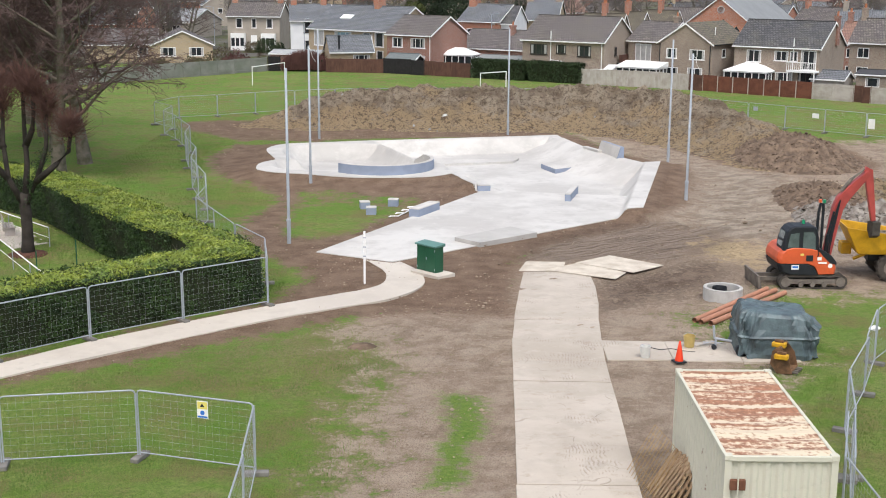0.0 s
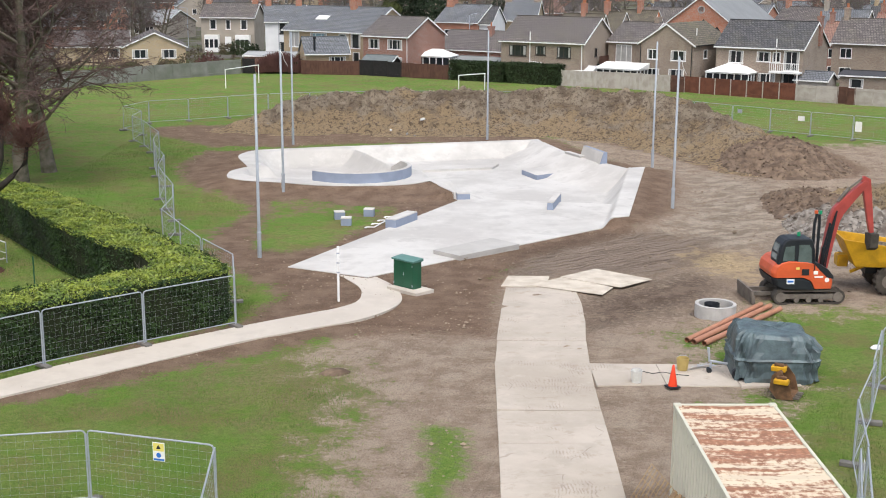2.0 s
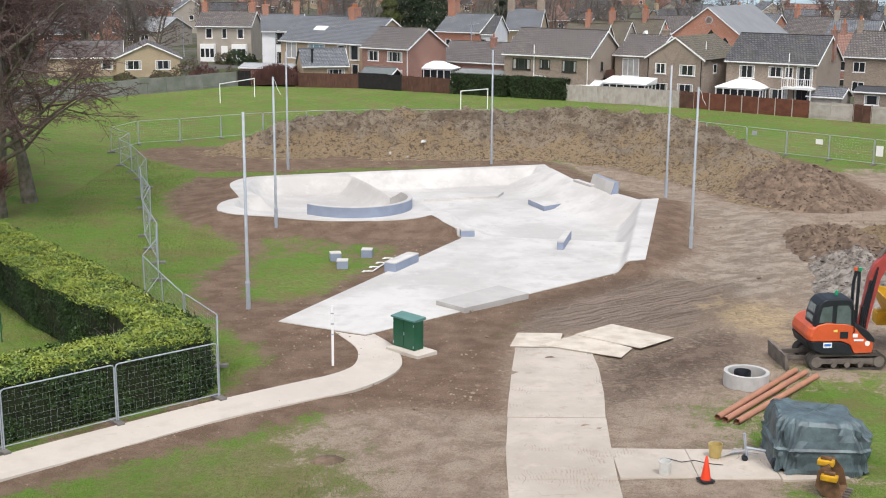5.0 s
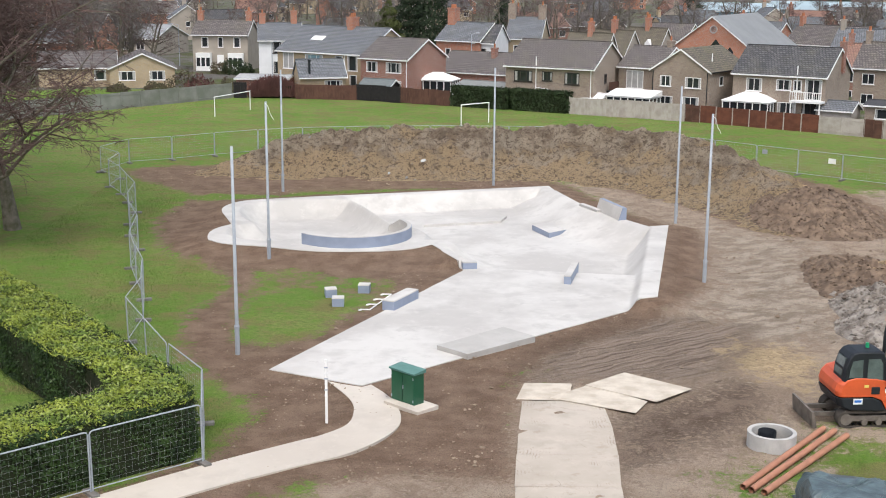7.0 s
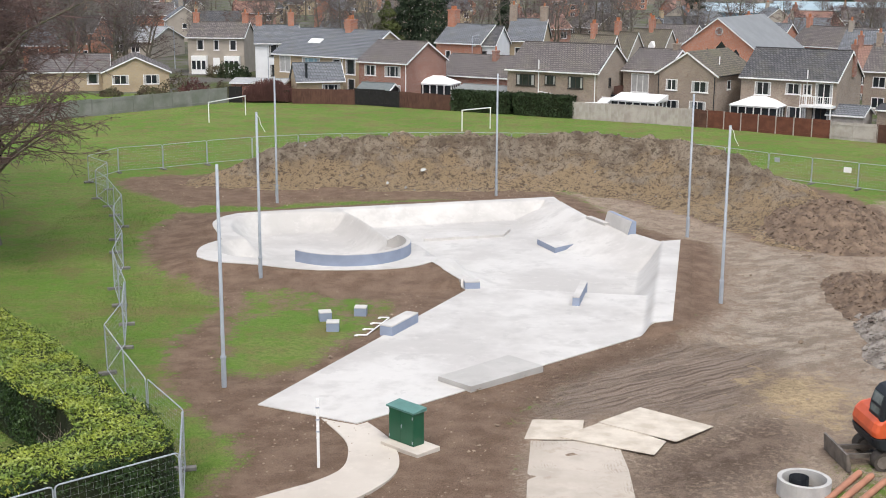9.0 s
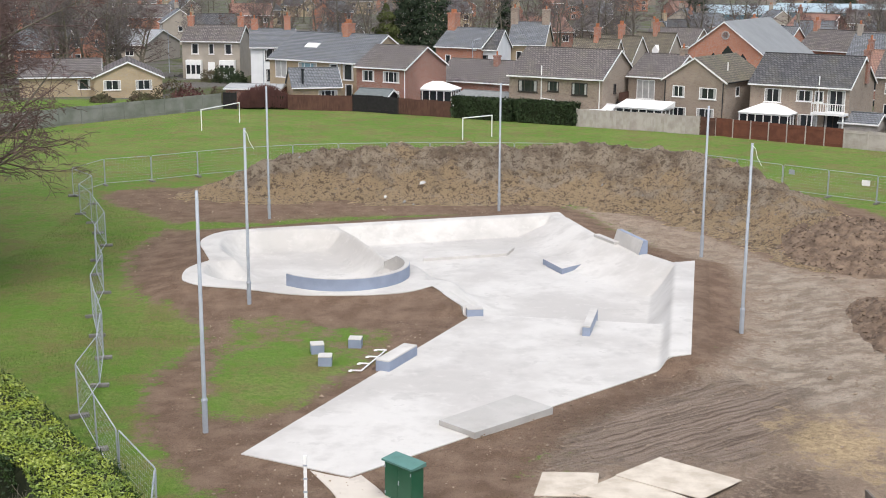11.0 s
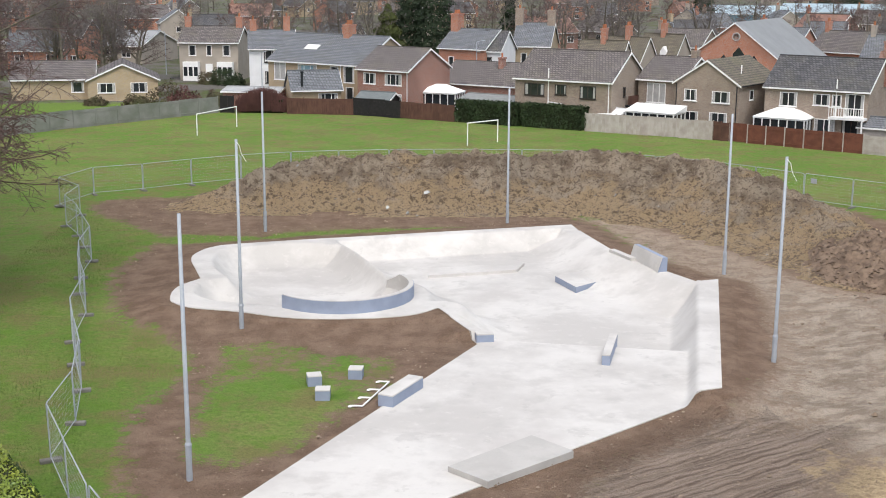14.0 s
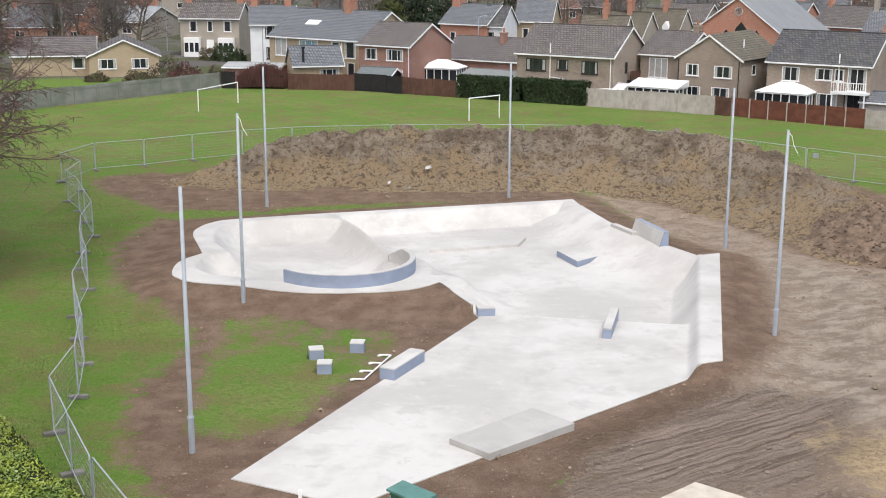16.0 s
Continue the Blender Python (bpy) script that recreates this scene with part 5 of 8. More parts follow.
# dark-roofed house with a balcony
h, w = house((30.75, 139.1), (39.0, 133.6), 8.4, 4.95, 7.55, BUFF, TILE_DARK, "buff brick house with dark tiled roof and balcony")
for x, ww, hh in ((1.5, 1.7, 1.35), (4.75, 1.6, 1.1), (6.55, 0.9, 1.1)):
    opening(h, "window", x, 4.45 - hh, ww, hh, 0, 2, WHITE)
opening(h, "balcony_door", 7.9 - 0.1, 2.5, 1.75, 2.1, 0, 2, WHITE)
opening(h, "patio_door", 5.0, 0.1, 1.9, 2.0, 0, 2, WHITE)
opening(h, "window", 7.6, 0.3, 1.8, 1.9, 0, 2, FRAME_DARK)
deck = part("balcony", Mesh().box((8.3, -0.65, 2.35), (3.3, 1.3, 0.2)), WHITE, h, "white balcony")
part("balustrade", Mesh().box((8.3, -1.26, 3.35), (3.3, 0.06, 0.08)), WHITE, deck)
for k in range(15):
    part("baluster", Mesh().box((6.7 + 3.2 * k / 14, -1.26, 2.88), (0.05, 0.04, 0.86)), WHITE, deck)
for x in (6.8, 9.8):
    part("post", Mesh().box((x, -1.2, 1.1), (0.12, 0.12, 2.3)), WHITE, deck)
part("soil_pipe", Mesh().tube([(6.95, -0.1, 0.2), (6.95, -0.1, 5.9)], 0.06, 6), WHITE, h)
chimney(h, w + 0.0, 5.2, 5.0, 8.3, 0.5, 0.8, 1, RED)
# dark red brick house
h, w = house((-10.5, 161.0), (-4.55, 157.1), 8.4, 4.75, 6.95, RED, TILE, "dark red brick house with white windows and gable")
opening(h, "window", 0.9, 3.05, 1.7, 1.25, 0, 2, WHITE)
opening(h, "window", 3.9, 3.05, 2.3, 1.25, 0, 3, WHITE)
opening(h, "window", 0.9, 0.8, 1.6, 1.2, 0, 2, WHITE)
opening(h, "patio_door", 3.6, 0.1, 2.6, 2.0, 0, 3, WHITE)
part("downpipe", Mesh().tube([(w - 0.1, -0.1, 0.1), (w - 0.1, -0.1, 4.6)], 0.05, 6), WHITE, h)
# slate-roofed terrace house
h, w = house((-22.2, 171.5), (-10.2, 162.9), 10.5, 4.95, 7.9, SAND, SLATE, "long brick house with blue-grey slate roof")
opening(h, "patio_window", 1.0, 2.6, 1.9, 2.1, 0, 2, WHITE, NET)
opening(h, "window", 4.9, 3.2, 3.0, 1.4, 0, 3, WHITE, mat("pale_blue_glazing", (0.22, 0.36, 0.42), 0.3, var=0.2))
opening(h, "window", 10.0, 2.9, 1.3, 1.7, 0, 1, WHITE)
opening(h, "window", 12.1, 2.8, 1.6, 1.9, 0, 1, WHITE)
opening(h, "door", 12.4, 0.1, 1.2, 2.2, 0, 1, WHITE)
part("roof_light", Mesh().box((5.0, 2.5, 6.55), (2.0, 1.0, 0.1), m=Matrix.Rotation(math.atan2(2.95, 5.25), 3, "X")), WHITE, h, "white roof light")
part("downpipe", Mesh().tube([(11.7, -0.1, 0.1), (11.7, -0.1, 4.8)], 0.05, 6), WHITE, h)
chimney(h, 8.7, 5.2, 7.3, 9.3, 0.9, 1.4, 3)
chimney(h, 7.4, 6.2, 7.3, 8.9, 0.7, 0.9, 2)
# low hipped outbuilding in front of it
h, w = house((-17.6, 157.4), (-12.2, 158.9), 5.0, 2.6, 4.4, SAND, SLATE, "low brick outbuilding with pitched slate roof", kind="outbuilding")
opening(h, "window", 3.0, 0.9, 2.2, 1.2, 0, 3, WHITE)
chimney(h, 1.2, 0.3, 2.2, 4.6, 0.25, 0.25, 0, BLACKM)
# white house behind
h, w = house((-27.1, 187.6), (-21.0, 188.5), 8, 5.3, 7.5, WHITEWALL, SLATE, "white rendered house with slate roof")
opening(h, "window", 2.0, 3.4, 1.2, 1.6, 0, 1, FRAME_DARK)
opening(h, "window", 2.1, 0.6, 1.2, 1.6, 0, 1, FRAME_DARK)
chimney(h, 0.6, 4, 6.6, 9.0, 0.9, 0.7, 2)
chimney(h, 5.2, 4, 7.2, 9.4, 0.9, 0.7, 2)
# beige house with two bays
h, w = house((-39.0, 199.0), (-30.4, 198.3), 7.0, 5.5, 7.5, RENDERED, TILE, "beige rendered house with two ground floor bays")
for x in (1.4, 4.0, 6.4):
    opening(h, "window", x, 3.55, 1.1 if x != 4.0 else 0.8, 1.5, 0, 1, WHITE)
for x in (0.7, 5.7):
    bay = part("bay", Mesh().box((x + 1.15, -0.45, 1.35), (2.3, 0.9, 2.7)), WHITE, h, "white bay window")
    for k in range(3):
        part("pane", Mesh().box((x + 0.4 + 0.75 * k, -0.91, 1.35), (0.55, 0.04, 1.3)), GLASS, bay)
part("door", Mesh().box((4.35, -0.05, 1.2), (1.0, 0.1, 2.4)), WHITE, h)
chimney(h, 0.5, 3.5, 6.9, 9.0, 0.9, 0.7, 2)
chimney(h, 8.1, 3.5, 6.9, 9.0, 0.9, 0.7, 2)
# bungalow
h, w = house((-43.6, 168.3), (-35.6, 170.4), 10, 2.55, 4.4, SAND, TILE, "sandy brick bungalow with white-edged gable", across=True)
opening(h, "window", 1.1, 1.0, 2.1, 1.2, 0, 2, WHITE)
opening(h, "window", 5.0, 1.0, 2.0, 1.2, 0, 2, WHITE)
h, w = house((-53, 168.5), (-43.5, 170.9), 8, 2.55, 4.4, SAND, TILE, "long tiled wing of the sandy brick bungalow")
opening(h, "window", 7.0, 0.9, 1.5, 1.3, 0, 1, WHITE)
# orange-red houses behind the gardens
h, w = house((-1.5, 194.5), (4.9, 190.6), 8, 5.2, 7.6, ORANGE, SLATE, "orange-red brick house with slate roof", across=False)
opening(h, "window", 1.6, 2.6, 0.9, 1.4, 0, 1, WHITE)
chimney(h, 0.6, 4.0, 6.5, 9.8, 1.2, 1.6, 4)
h, w = house((4.0, 191.5), (7.0, 190.4), 7, 5.0, 7.4, WHITEWALL, TILE_DARK, "white-walled end of the orange brick row")
opening(h, "window", 1.0, 2.6, 1.0, 1.5, 0, 1, FRAME_DARK)
h, w = house((9.0, 197.5), (14.2, 196.5), 11, 5.3, 8.2, SAND, SLATE, "tall brick house with grey slate roof")
opening(h, "window", 1.2, 2.7, 0.9, 1.6, 0, 1, WHITE)
chimney(h, 0.2, 5.5, 7.2, 10.4, 1.1, 1.4, 2, BUFF)
chimney(h, 4.9, 5.5, 7.6, 10.2, 1.1, 1.4, 2, BUFF)
# long low roof with solar panels
h, w = house((-1.5, 167.5), (9.5, 160.5), 9, 2.7, 4.9, RED, TILE, "low tiled building with solar panels on its roof", kind="outbuilding")
solar = Mesh()
for i in range(3):
    for j in range(2):
        solar.box((1.9 + i * 1.15, 0.9 + j * 1.75, 3.12 + j * 0.855), (1.08, 1.85, 0.06), m=Matrix.Rotation(math.atan2(2.2, 4.5), 3, "X"))
part("solar_panels", solar, mat("dark_solar_glass", (0.035, 0.04, 0.055), 0.25, var=0.2, bump=0, spec=0.6), h, "dark blue-grey solar panels")
chimney(h, 7.0, 3.5, 3.6, 5.7, 0.6, 0.8, 1, RED)
# chapel
h, w = house((30.8, 183.5), (42.5, 176.5), 20, 4.2, 9.3, ORANGE, mat("plain_grey_sheet_roof", (0.235, 0.245, 0.25), 0.7, var=0.12, scale=0.5), "orange brick chapel gable with grey roof and pointed windows", across=True, over=0.1)
for x, zz, ww, hh in ((5.0, 3.6, 1.0, 1.7), (6.7, 4.0, 1.5, 2.3), (9.0, 3.6, 1.0, 1.7)):
    arch = Mesh()
    pts = [(x, zz), (x + ww, zz), (x + ww, zz + hh * 0.6), (x + ww / 2, zz + hh), (x, zz + hh * 0.6)]
    arch.add([(a, -0.03, b) for a, b in pts] + [(a, 0.1, b) for a, b in pts], [(0, 1, 2, 3, 4), (0, 5, 6, 1), (1, 6, 7, 2), (2, 7, 8, 3), (3, 8, 9, 4), (4, 9, 5, 0)])
    part("pointed_window", arch, GLASS, h)
rose = Mesh().lathe([(0.0, 0), (0.55, 0), (0.55, 0.1), (0.42, 0.1)], 16)
rose.v = [(x + 7.05, -z, y + 7.6) for x, y, z in rose.v]
part("round_window", rose, RINGC, h)
# pale conservatories


def conservatory(x, y, rz, w, d, label, hipped=True):
    c = thing("conservatory", x, y, 0, rz, label, "conservatory")
    part("glazing", Mesh().box((w / 2, d / 2, 1.2), (w - 0.12, d - 0.12, 1.7)), GLASS, c)
    for k in range(int(w / 0.8) + 1):
        part("mullion", Mesh().box((0.04 + (w - 0.08) * k / int(w / 0.8), 0.02, 1.2), (0.09, 0.09, 1.9)), WHITE, c)
    for k in range(1, int(d / 0.8) + 1):
        part("mullion", Mesh().box((w - 0.02, d * k / int(d / 0.8) - 0.05, 1.2), (0.09, 0.09, 1.9)), WHITE, c)
    part("plinth", Mesh().box((w / 2, d / 2, 0.25), (w, d, 0.5)), WHITE, c)
    part("sill_band", Mesh().box((w / 2, d / 2, 2.1), (w + 0.1, d + 0.1, 0.16)), WHITE, c)
    top = Mesh()
    e = 0.15
    if hipped:
        top.add([(-e, -e, 2.18), (w + e, -e, 2.18), (w + e, d + e, 2.18), (-e, d + e, 2.18), (w * 0.36, d * 0.5, 3.05), (w * 0.64, d * 0.5, 3.05)],
                [(0, 1, 5, 4), (1, 2, 5), (2, 3, 4, 5), (3, 0, 4), (3, 2, 1, 0)])
    else:
        top.add([(-e, -e, 2.18), (w + e, -e, 2.18), (w + e, d, 2.18), (-e, d, 2.18), (-e, d, 2.75), (w + e, d, 2.75)], [(0, 1, 5, 4), (1, 2, 5), (3, 0, 4), (2, 3, 4, 5), (3, 2, 1, 0)])
    part("roof", top, WHITE, c, "white glazed roof")
    return c


conservatory(29.3, 137.2, -34, 5.0, 3.4, "white conservatory with hipped glazed roof behind the fence")
conservatory(17.6, 141.6, -34, 5.2, 2.8, "white lean-to conservatory behind the fence", False)
conservatory(-3.6, 159.8, -20, 4.6, 3.2, "white conservatory beside the dark red house")
h, w = house((13.5, 141.9 + 2.6), (17.0, 141.5), 2.5, 1.7, 2.1, WOOD_GREY, WHITEWALL, "small pale garden shed roof behind the fence", kind="garden_shed")
h, w = house((1.2, 154.3), (8.5, 149.8), 4.0, 1.9, 2.35, WOOD_BROWN, mat("grey_felt_roof", (0.22, 0.23, 0.225), 0.85, var=0.2), "long garden shed with grey felt roof", kind="garden_shed")
h, w = house((38.3, 133.6), (41.2, 131.6), 3.0, 1.7, 2.4, WOOD_GREY, SLATE, "garden shed with grey roof by the fence", kind="garden_shed")
h, w = house((42.5, 131.5), (47.5, 128.5), 4.0, 2.3, 2.6, BUFF, mat("dark_felt_roof", (0.06, 0.06, 0.065), 0.85, var=0.2), "low flat-roofed buff brick garage", kind="garage")
opening(h, "window", 1.0, 1.0, 1.5, 1.0, 0, 1, WHITE)
h, w = house((-10.3, 156.9), (-6.6, 155.3), 2.6, 1.7, 2.3, WOOD_BLACK, mat("grey_shed_roof", (0.15, 0.17, 0.17), 0.7, var=0.2), "small shed with rounded grey roof", kind="garden_shed")
h, w = house((-26.0, 161.0), (-19.5, 160.0), 4.0, 2.0, 2.3, RED, mat("pale_felt_roof", (0.36, 0.37, 0.37), 0.8, var=0.2), "flat pale garage roof behind the shrub", kind="garage")


# ---- garden fences along the field ----
def board_fence(a, b, h, material, label, bay=1.83, post_m=None, boards=False):
    n = max(1, round(math.hypot(b[0] - a[0], b[1] - a[1]) / bay))
    f = thing("garden_fence", a[0], a[1], 0, math.degrees(math.atan2(b[1] - a[1], b[0] - a[0])), label, "fence")
    ln = math.hypot(b[0] - a[0], b[1] - a[1]) / n
    r2 = random.Random(int(a[0] * 10))
    for k in range(n):
        dz = r2.uniform(-0.05, 0.05)
        pan = part("panel", Mesh().box(((k + 0.5) * ln, 0, h / 2 + dz), (ln - 0.11, 0.03, h)), material, f)
        if boards:
            for j in range(9):
                part("board", Mesh().box((k * ln + ln * (j + 0.5) / 9, -0.028, h / 2 + dz + r2.uniform(-0.03, 0.03)), (ln / 9 - 0.035, 0.02, h - 0.02)), material, pan)
        else:
            part("rail", Mesh().box(((k + 0.5) * ln, -0.03, h - 0.28), (ln - 0.11, 0.03, 0.07)), material, pan)
            part("rail", Mesh().box(((k + 0.5) * ln, -0.03, 0.3), (ln - 0.11, 0.03, 0.07)), material, pan)
    for k in range(n + 1):
        part("post", Mesh().box((k * ln, 0, h / 2), (0.10, 0.10, h + 0.12)), post_m or material, f)
    return f


board_fence((-46, 131.5), (-39.4, 140.0), 1.8, GREYCONC, "grey concrete panel fence along the playing field", 2.6)
board_fence((-39.4, 140.0), (-25.9, 157.1), 1.8, GREYCONC, "grey concrete panel fence along the playing field", 2.6)
board_fence((-25.6, 157.1), (-24.1, 157.0), 1.9, WOOD_BLACK, "dark garden gate in the fence", 0.8)
board_fence((-18.0, 156.3), (-10.6, 155.4), 1.8, WOOD_BROWN, "dark brown close-boarded garden fence", boards=True)
board_fence((-10.6, 155.4), (-5.2, 152.4), 1.9, WOOD_BLACK, "black-painted wooden garden fence")
board_fence((-5.2, 152.4), (0.6, 149.5), 1.8, WOOD_BROWN, "dark red-brown garden fence", boards=True)
board_fence((13.7, 142.4), (25.2, 135.9), 1.85, WOOD_GREY, "weathered pale grey boarded fence", 3.0, boards=True)
board_fence((25.2, 135.9), (26.6, 135.1), 1.8, WOOD_BROWN, "brown wooden garden gate in the fence", 0.8)
board_fence((26.6, 135.1), (36.7, 127.1), 1.75, WOOD_RED, "red-brown panel fence with pale concrete posts", 1.9, WOOD_GREY)
board_fence((36.7, 127.1), (40.2, 124.3), 1.7, WOOD_GREY, "weathered grey garden fence beside the red fence", 1.9)
board_fence((40.2, 124.3), (41.6, 123.2), 1.7, WOOD_BROWN, "dark brown garden gate", 0.9)
board_fence((41.6, 123.2), (56, 112), 1.7, WOOD_GREY, "weathered grey garden fence along the field", 1.9)


def clipped(name, poly, h, material, label, count, size, kind=""):
    """A shrub mass or clipped hedge of small leaf clumps round a dark core."""
    ob = thing(name, label=label, category="hedge" if "hedge" in name else "shrub", kind=kind)
    cx, cy = np.mean(poly, 0)
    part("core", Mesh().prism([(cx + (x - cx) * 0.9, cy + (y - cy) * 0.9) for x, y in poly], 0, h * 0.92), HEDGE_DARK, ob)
    p, n = edge_samples(poly, count, h)
    xs, ys = [q[0] for q in poly], [q[1] for q in poly]
    t = np.stack([rng.uniform(min(xs), max(xs), count * 20), rng.uniform(min(ys), max(ys), count * 20)], -1)
    t = t[inside(poly, t[:, 0], t[:, 1]) > -0.05]
    t = np.column_stack([t, h + rng.normal(0, 0.08, len(t))])
    part("foliage", leafy(np.concatenate([p, t]), np.concatenate([n, np.tile((0, 0, 1.0), (len(t), 1))]), size, 0.7), material, ob)


clipped("conifer_hedge", [(0.6, 149.4), (7.1, 145.8), (7.7, 147.0), (1.2, 150.6)], 2.25, LEYLAND, "clipped dark green conifer hedge along the field", 160, 0.16)
clipped("conifer_hedge", [(7.5, 145.6), (13.6, 142.3), (14.2, 143.5), (8.1, 146.8)], 2.3, LEYLAND, "clipped dark green conifer hedge along the field", 160, 0.16)
shrub_ob = thing("red_shrub", label="wide rounded mass of dark red bare twigs over the fence", category="shrub")
twigs, rr = Mesh(), random.Random(31)
for k in range(2600):
    cx, base = rr.uniform(-23.8, -18.2), rr.uniform(156.6, 159.0)
    a, tilt = rr.uniform(0, 6.28), abs(rr.gauss(0.35, 0.3))
    hgt = (2.7 - 0.16 * (cx + 21.0) ** 2) * rr.uniform(0.45, 1.05)
    tip = (cx + math.cos(a) * tilt * 0.9, base + math.sin(a) * tilt * 0.7, max(0.4, hgt))
    twigs.tube([(cx, base, hgt * 0.15), ((cx + tip[0]) / 2, (base + tip[1]) / 2, hgt * 0.62), tip], [0.03, 0.026, 0.016], 3, False)
part("crown", twigs, REDBUSH, shrub_ob, "dark red bare twigs")
part("core", Mesh().prism([(-23.4, 157.3), (-18.6, 156.9), (-18.6, 158.5), (-23.2, 158.8)], 0, 1.5), HEDGE_DARK, shrub_ob)

# ---- goals ----
def goal(a, b, label):
    w = math.hypot(b[0] - a[0], b[1] - a[1])
    g = thing("goal_frame", a[0], a[1], 0, math.degrees(math.atan2(b[1] - a[1], b[0] - a[0])), label, "goal", "football goals")
    part("post", Mesh().tube([(0, 0, -0.1), (0, 0, 2.1)], 0.055, 8), WHITE, g)
    part("post", Mesh().tube([(w, 0, -0.1), (w, 0, 2.1)], 0.055, 8), WHITE, g)
    part("crossbar", Mesh().tube([(-0.05, 0, 2.08), (w + 0.05, 0, 2.08)], 0.055, 8), WHITE, g)


goal((-24.25, 137.0), (-21.6, 144.0), "white football goal frame without net")
goal((1.75, 131.0), (4.6, 133.6), "white football goal frame without net")

# ---- kiosk, marker post and other things round the skatepark ----
kiosk = thing("utility_cabinet", -0.85, 47.75, 0.0, -44, "dark green metal utility cabinet on a concrete base", "cabinet")
part("body", Mesh().box((0, 0, 0.72), (1.18, 0.48, 1.16)), KIOSK, kiosk, bevel=0.01)
for s in (-1, 1):
    d = part("door", Mesh().box((s * 0.29, -0.25, 0.72), (0.56, 0.02, 1.08)), KIOSK, kiosk, bevel=0.005)
    for z in (0.3, 1.14):
        part("hinge", Mesh().box((s * 0.55, -0.265, z), (0.035, 0.02, 0.09)), GALV, d)
part("handle", Mesh().box((0.04, -0.27, 0.75), (0.03, 0.03, 0.13)), GALV, kiosk)
part("lid", Mesh().add([(-0.65, -0.32, 1.30), (0.65, -0.32, 1.30), (0.65, 0.30, 1.30), (-0.65, 0.30, 1.30), (-0.65, -0.32, 1.36), (0.65, -0.32, 1.36), (0.65, 0.30, 1.42), (-0.65, 0.30, 1.42)],
     [(3, 2, 1, 0), (4, 5, 6, 7), (0, 1, 5, 4), (1, 2, 6, 5), (2, 3, 7, 6), (3, 0, 4, 7)]), KIOSK_TOP, kiosk, "weathered pale green lid")
single("cabinet_base", Mesh().box((0, 0, 0.06), (1.75, 1.05, 0.2)), PATHWAY, "pale concrete base slab under the cabinet", "slab", kind="structure", at=pose(-0.72, 47.5, 0, 0, 0, -44), bevel=0.01)
marker = thing("marker_post", -3.58, 45.8, 0, label="white marker post with small plates in fresh soil", category="post")
part("post", Mesh().box((0, 0, 1.1), (0.085, 0.085, 2.4)), WHITE, marker)
for k in range(7):
    part("plate", Mesh().box((0.0, -0.045, 2.22 - 0.2 * k), (0.13 if k % 2 else 0.10, 0.012, 0.05)), GALV if k % 2 else WHITE, marker)
cube = thing("concrete_cube", -5.05, 63.0, 0.0, 12, "blue-grey concrete seat cube on the grass", "seat", "concrete seat cubes")
part("body", Mesh().box((0, 0, 0.14), (0.55, 0.55, 0.46)), BLUE, cube, bevel=0.015)
part("top", Mesh().box((0, 0, 0.39), (0.56, 0.56, 0.045)), CONCRETE, cube, "pale top", bevel=0.01)
copy_thing(cube, pose(-4.55, 61.35, 0, 0, 0, 2))
copy_thing(cube, pose(-3.5, 63.85, 0, 0, 0, -4))
rail = thing("grind_rail", label="white painted flat grind rail lying beside the ledge", category="rail")
part("bar", Mesh().tube([(-3.0, 60.2, 0.12), (-2.15, 63.0, 0.12)], 0.035, 6), WHITE, rail)
for t in (0.0, 0.33, 0.66, 1.0):
    x, y = -3.0 + 0.85 * t, 60.2 + 2.8 * t
    part("leg", Mesh().tube([(x, y, 0.12), (x - 0.45, y + 0.1, 0.10)], 0.035, 6), WHITE, rail)
    part("foot_plate", Mesh().box((x - 0.45, y + 0.1, 0.07), (0.14, 0.14, 0.03)), WHITE, rail)

# ---- haul road slabs and ground mats ----
road_l = [(2.15, 18.0), (2.2, 23.8), (2.3, 27.8), (2.44, 35.15), (2.52, 38.6), (2.95, 44.4), (3.3, 48.2)]
road_r = [(5.3, 18.0), (5.42, 23.9), (5.54, 29.75), (5.63, 35.3), (5.84, 39.9), (6.3, 44.6), (6.2, 48.0)]
haul = thing("haul_road", label="muddy pale concrete haul road of laid slabs", category="road", kind="structure")
cuts = [18.0, 20.1, 22.2, 24.6, 27.4, 30.3, 33.0, 35.2, 37.8, 40.4, 43.0, 45.6, 48.2]
r = random.Random(8)


def across(line, y):
    """The line's x at y."""
    return float(np.interp(y, [p[1] for p in line], [p[0] for p in line]))


for y0, y1 in zip(cuts, cuts[1:]):
    skew = r.uniform(-0.06, 0.06)
    poly = [(across(road_l, y0), y0 + 0.012 + skew), (across(road_r, y0), y0 + 0.012), (across(road_r, y1), y1 - 0.012), (across(road_l, y1), y1 - 0.012 + skew)]
    poly = [(x + r.uniform(-0.015, 0.015), y) for x, y in poly]
    part("slab", Mesh().prism(poly, -0.15, 0.05 + r.uniform(-0.012, 0.012)), TRACK, haul, bevel=0.01)
for x0, x1 in ((5.72, 8.0), (8.02, 10.4), (10.42, 12.4)):
    part("slab", Mesh().prism([(x0, 35.4), (x1, 35.5), (x1, 37.7), (x0, 37.75)], -0.15, 0.045 + r.uniform(-0.01, 0.01)), TRACK, haul, bevel=0.01)
mats = [[(5.76, 49.75), (8.16, 47.95), (9.7, 49.4), (7.45, 51.3)], [(4.3, 48.4), (7.25, 46.85), (7.85, 48.05), (6.0, 49.95)], [(3.1, 48.3), (5.0, 48.2), (5.3, 50.1), (3.5, 50.15)]]
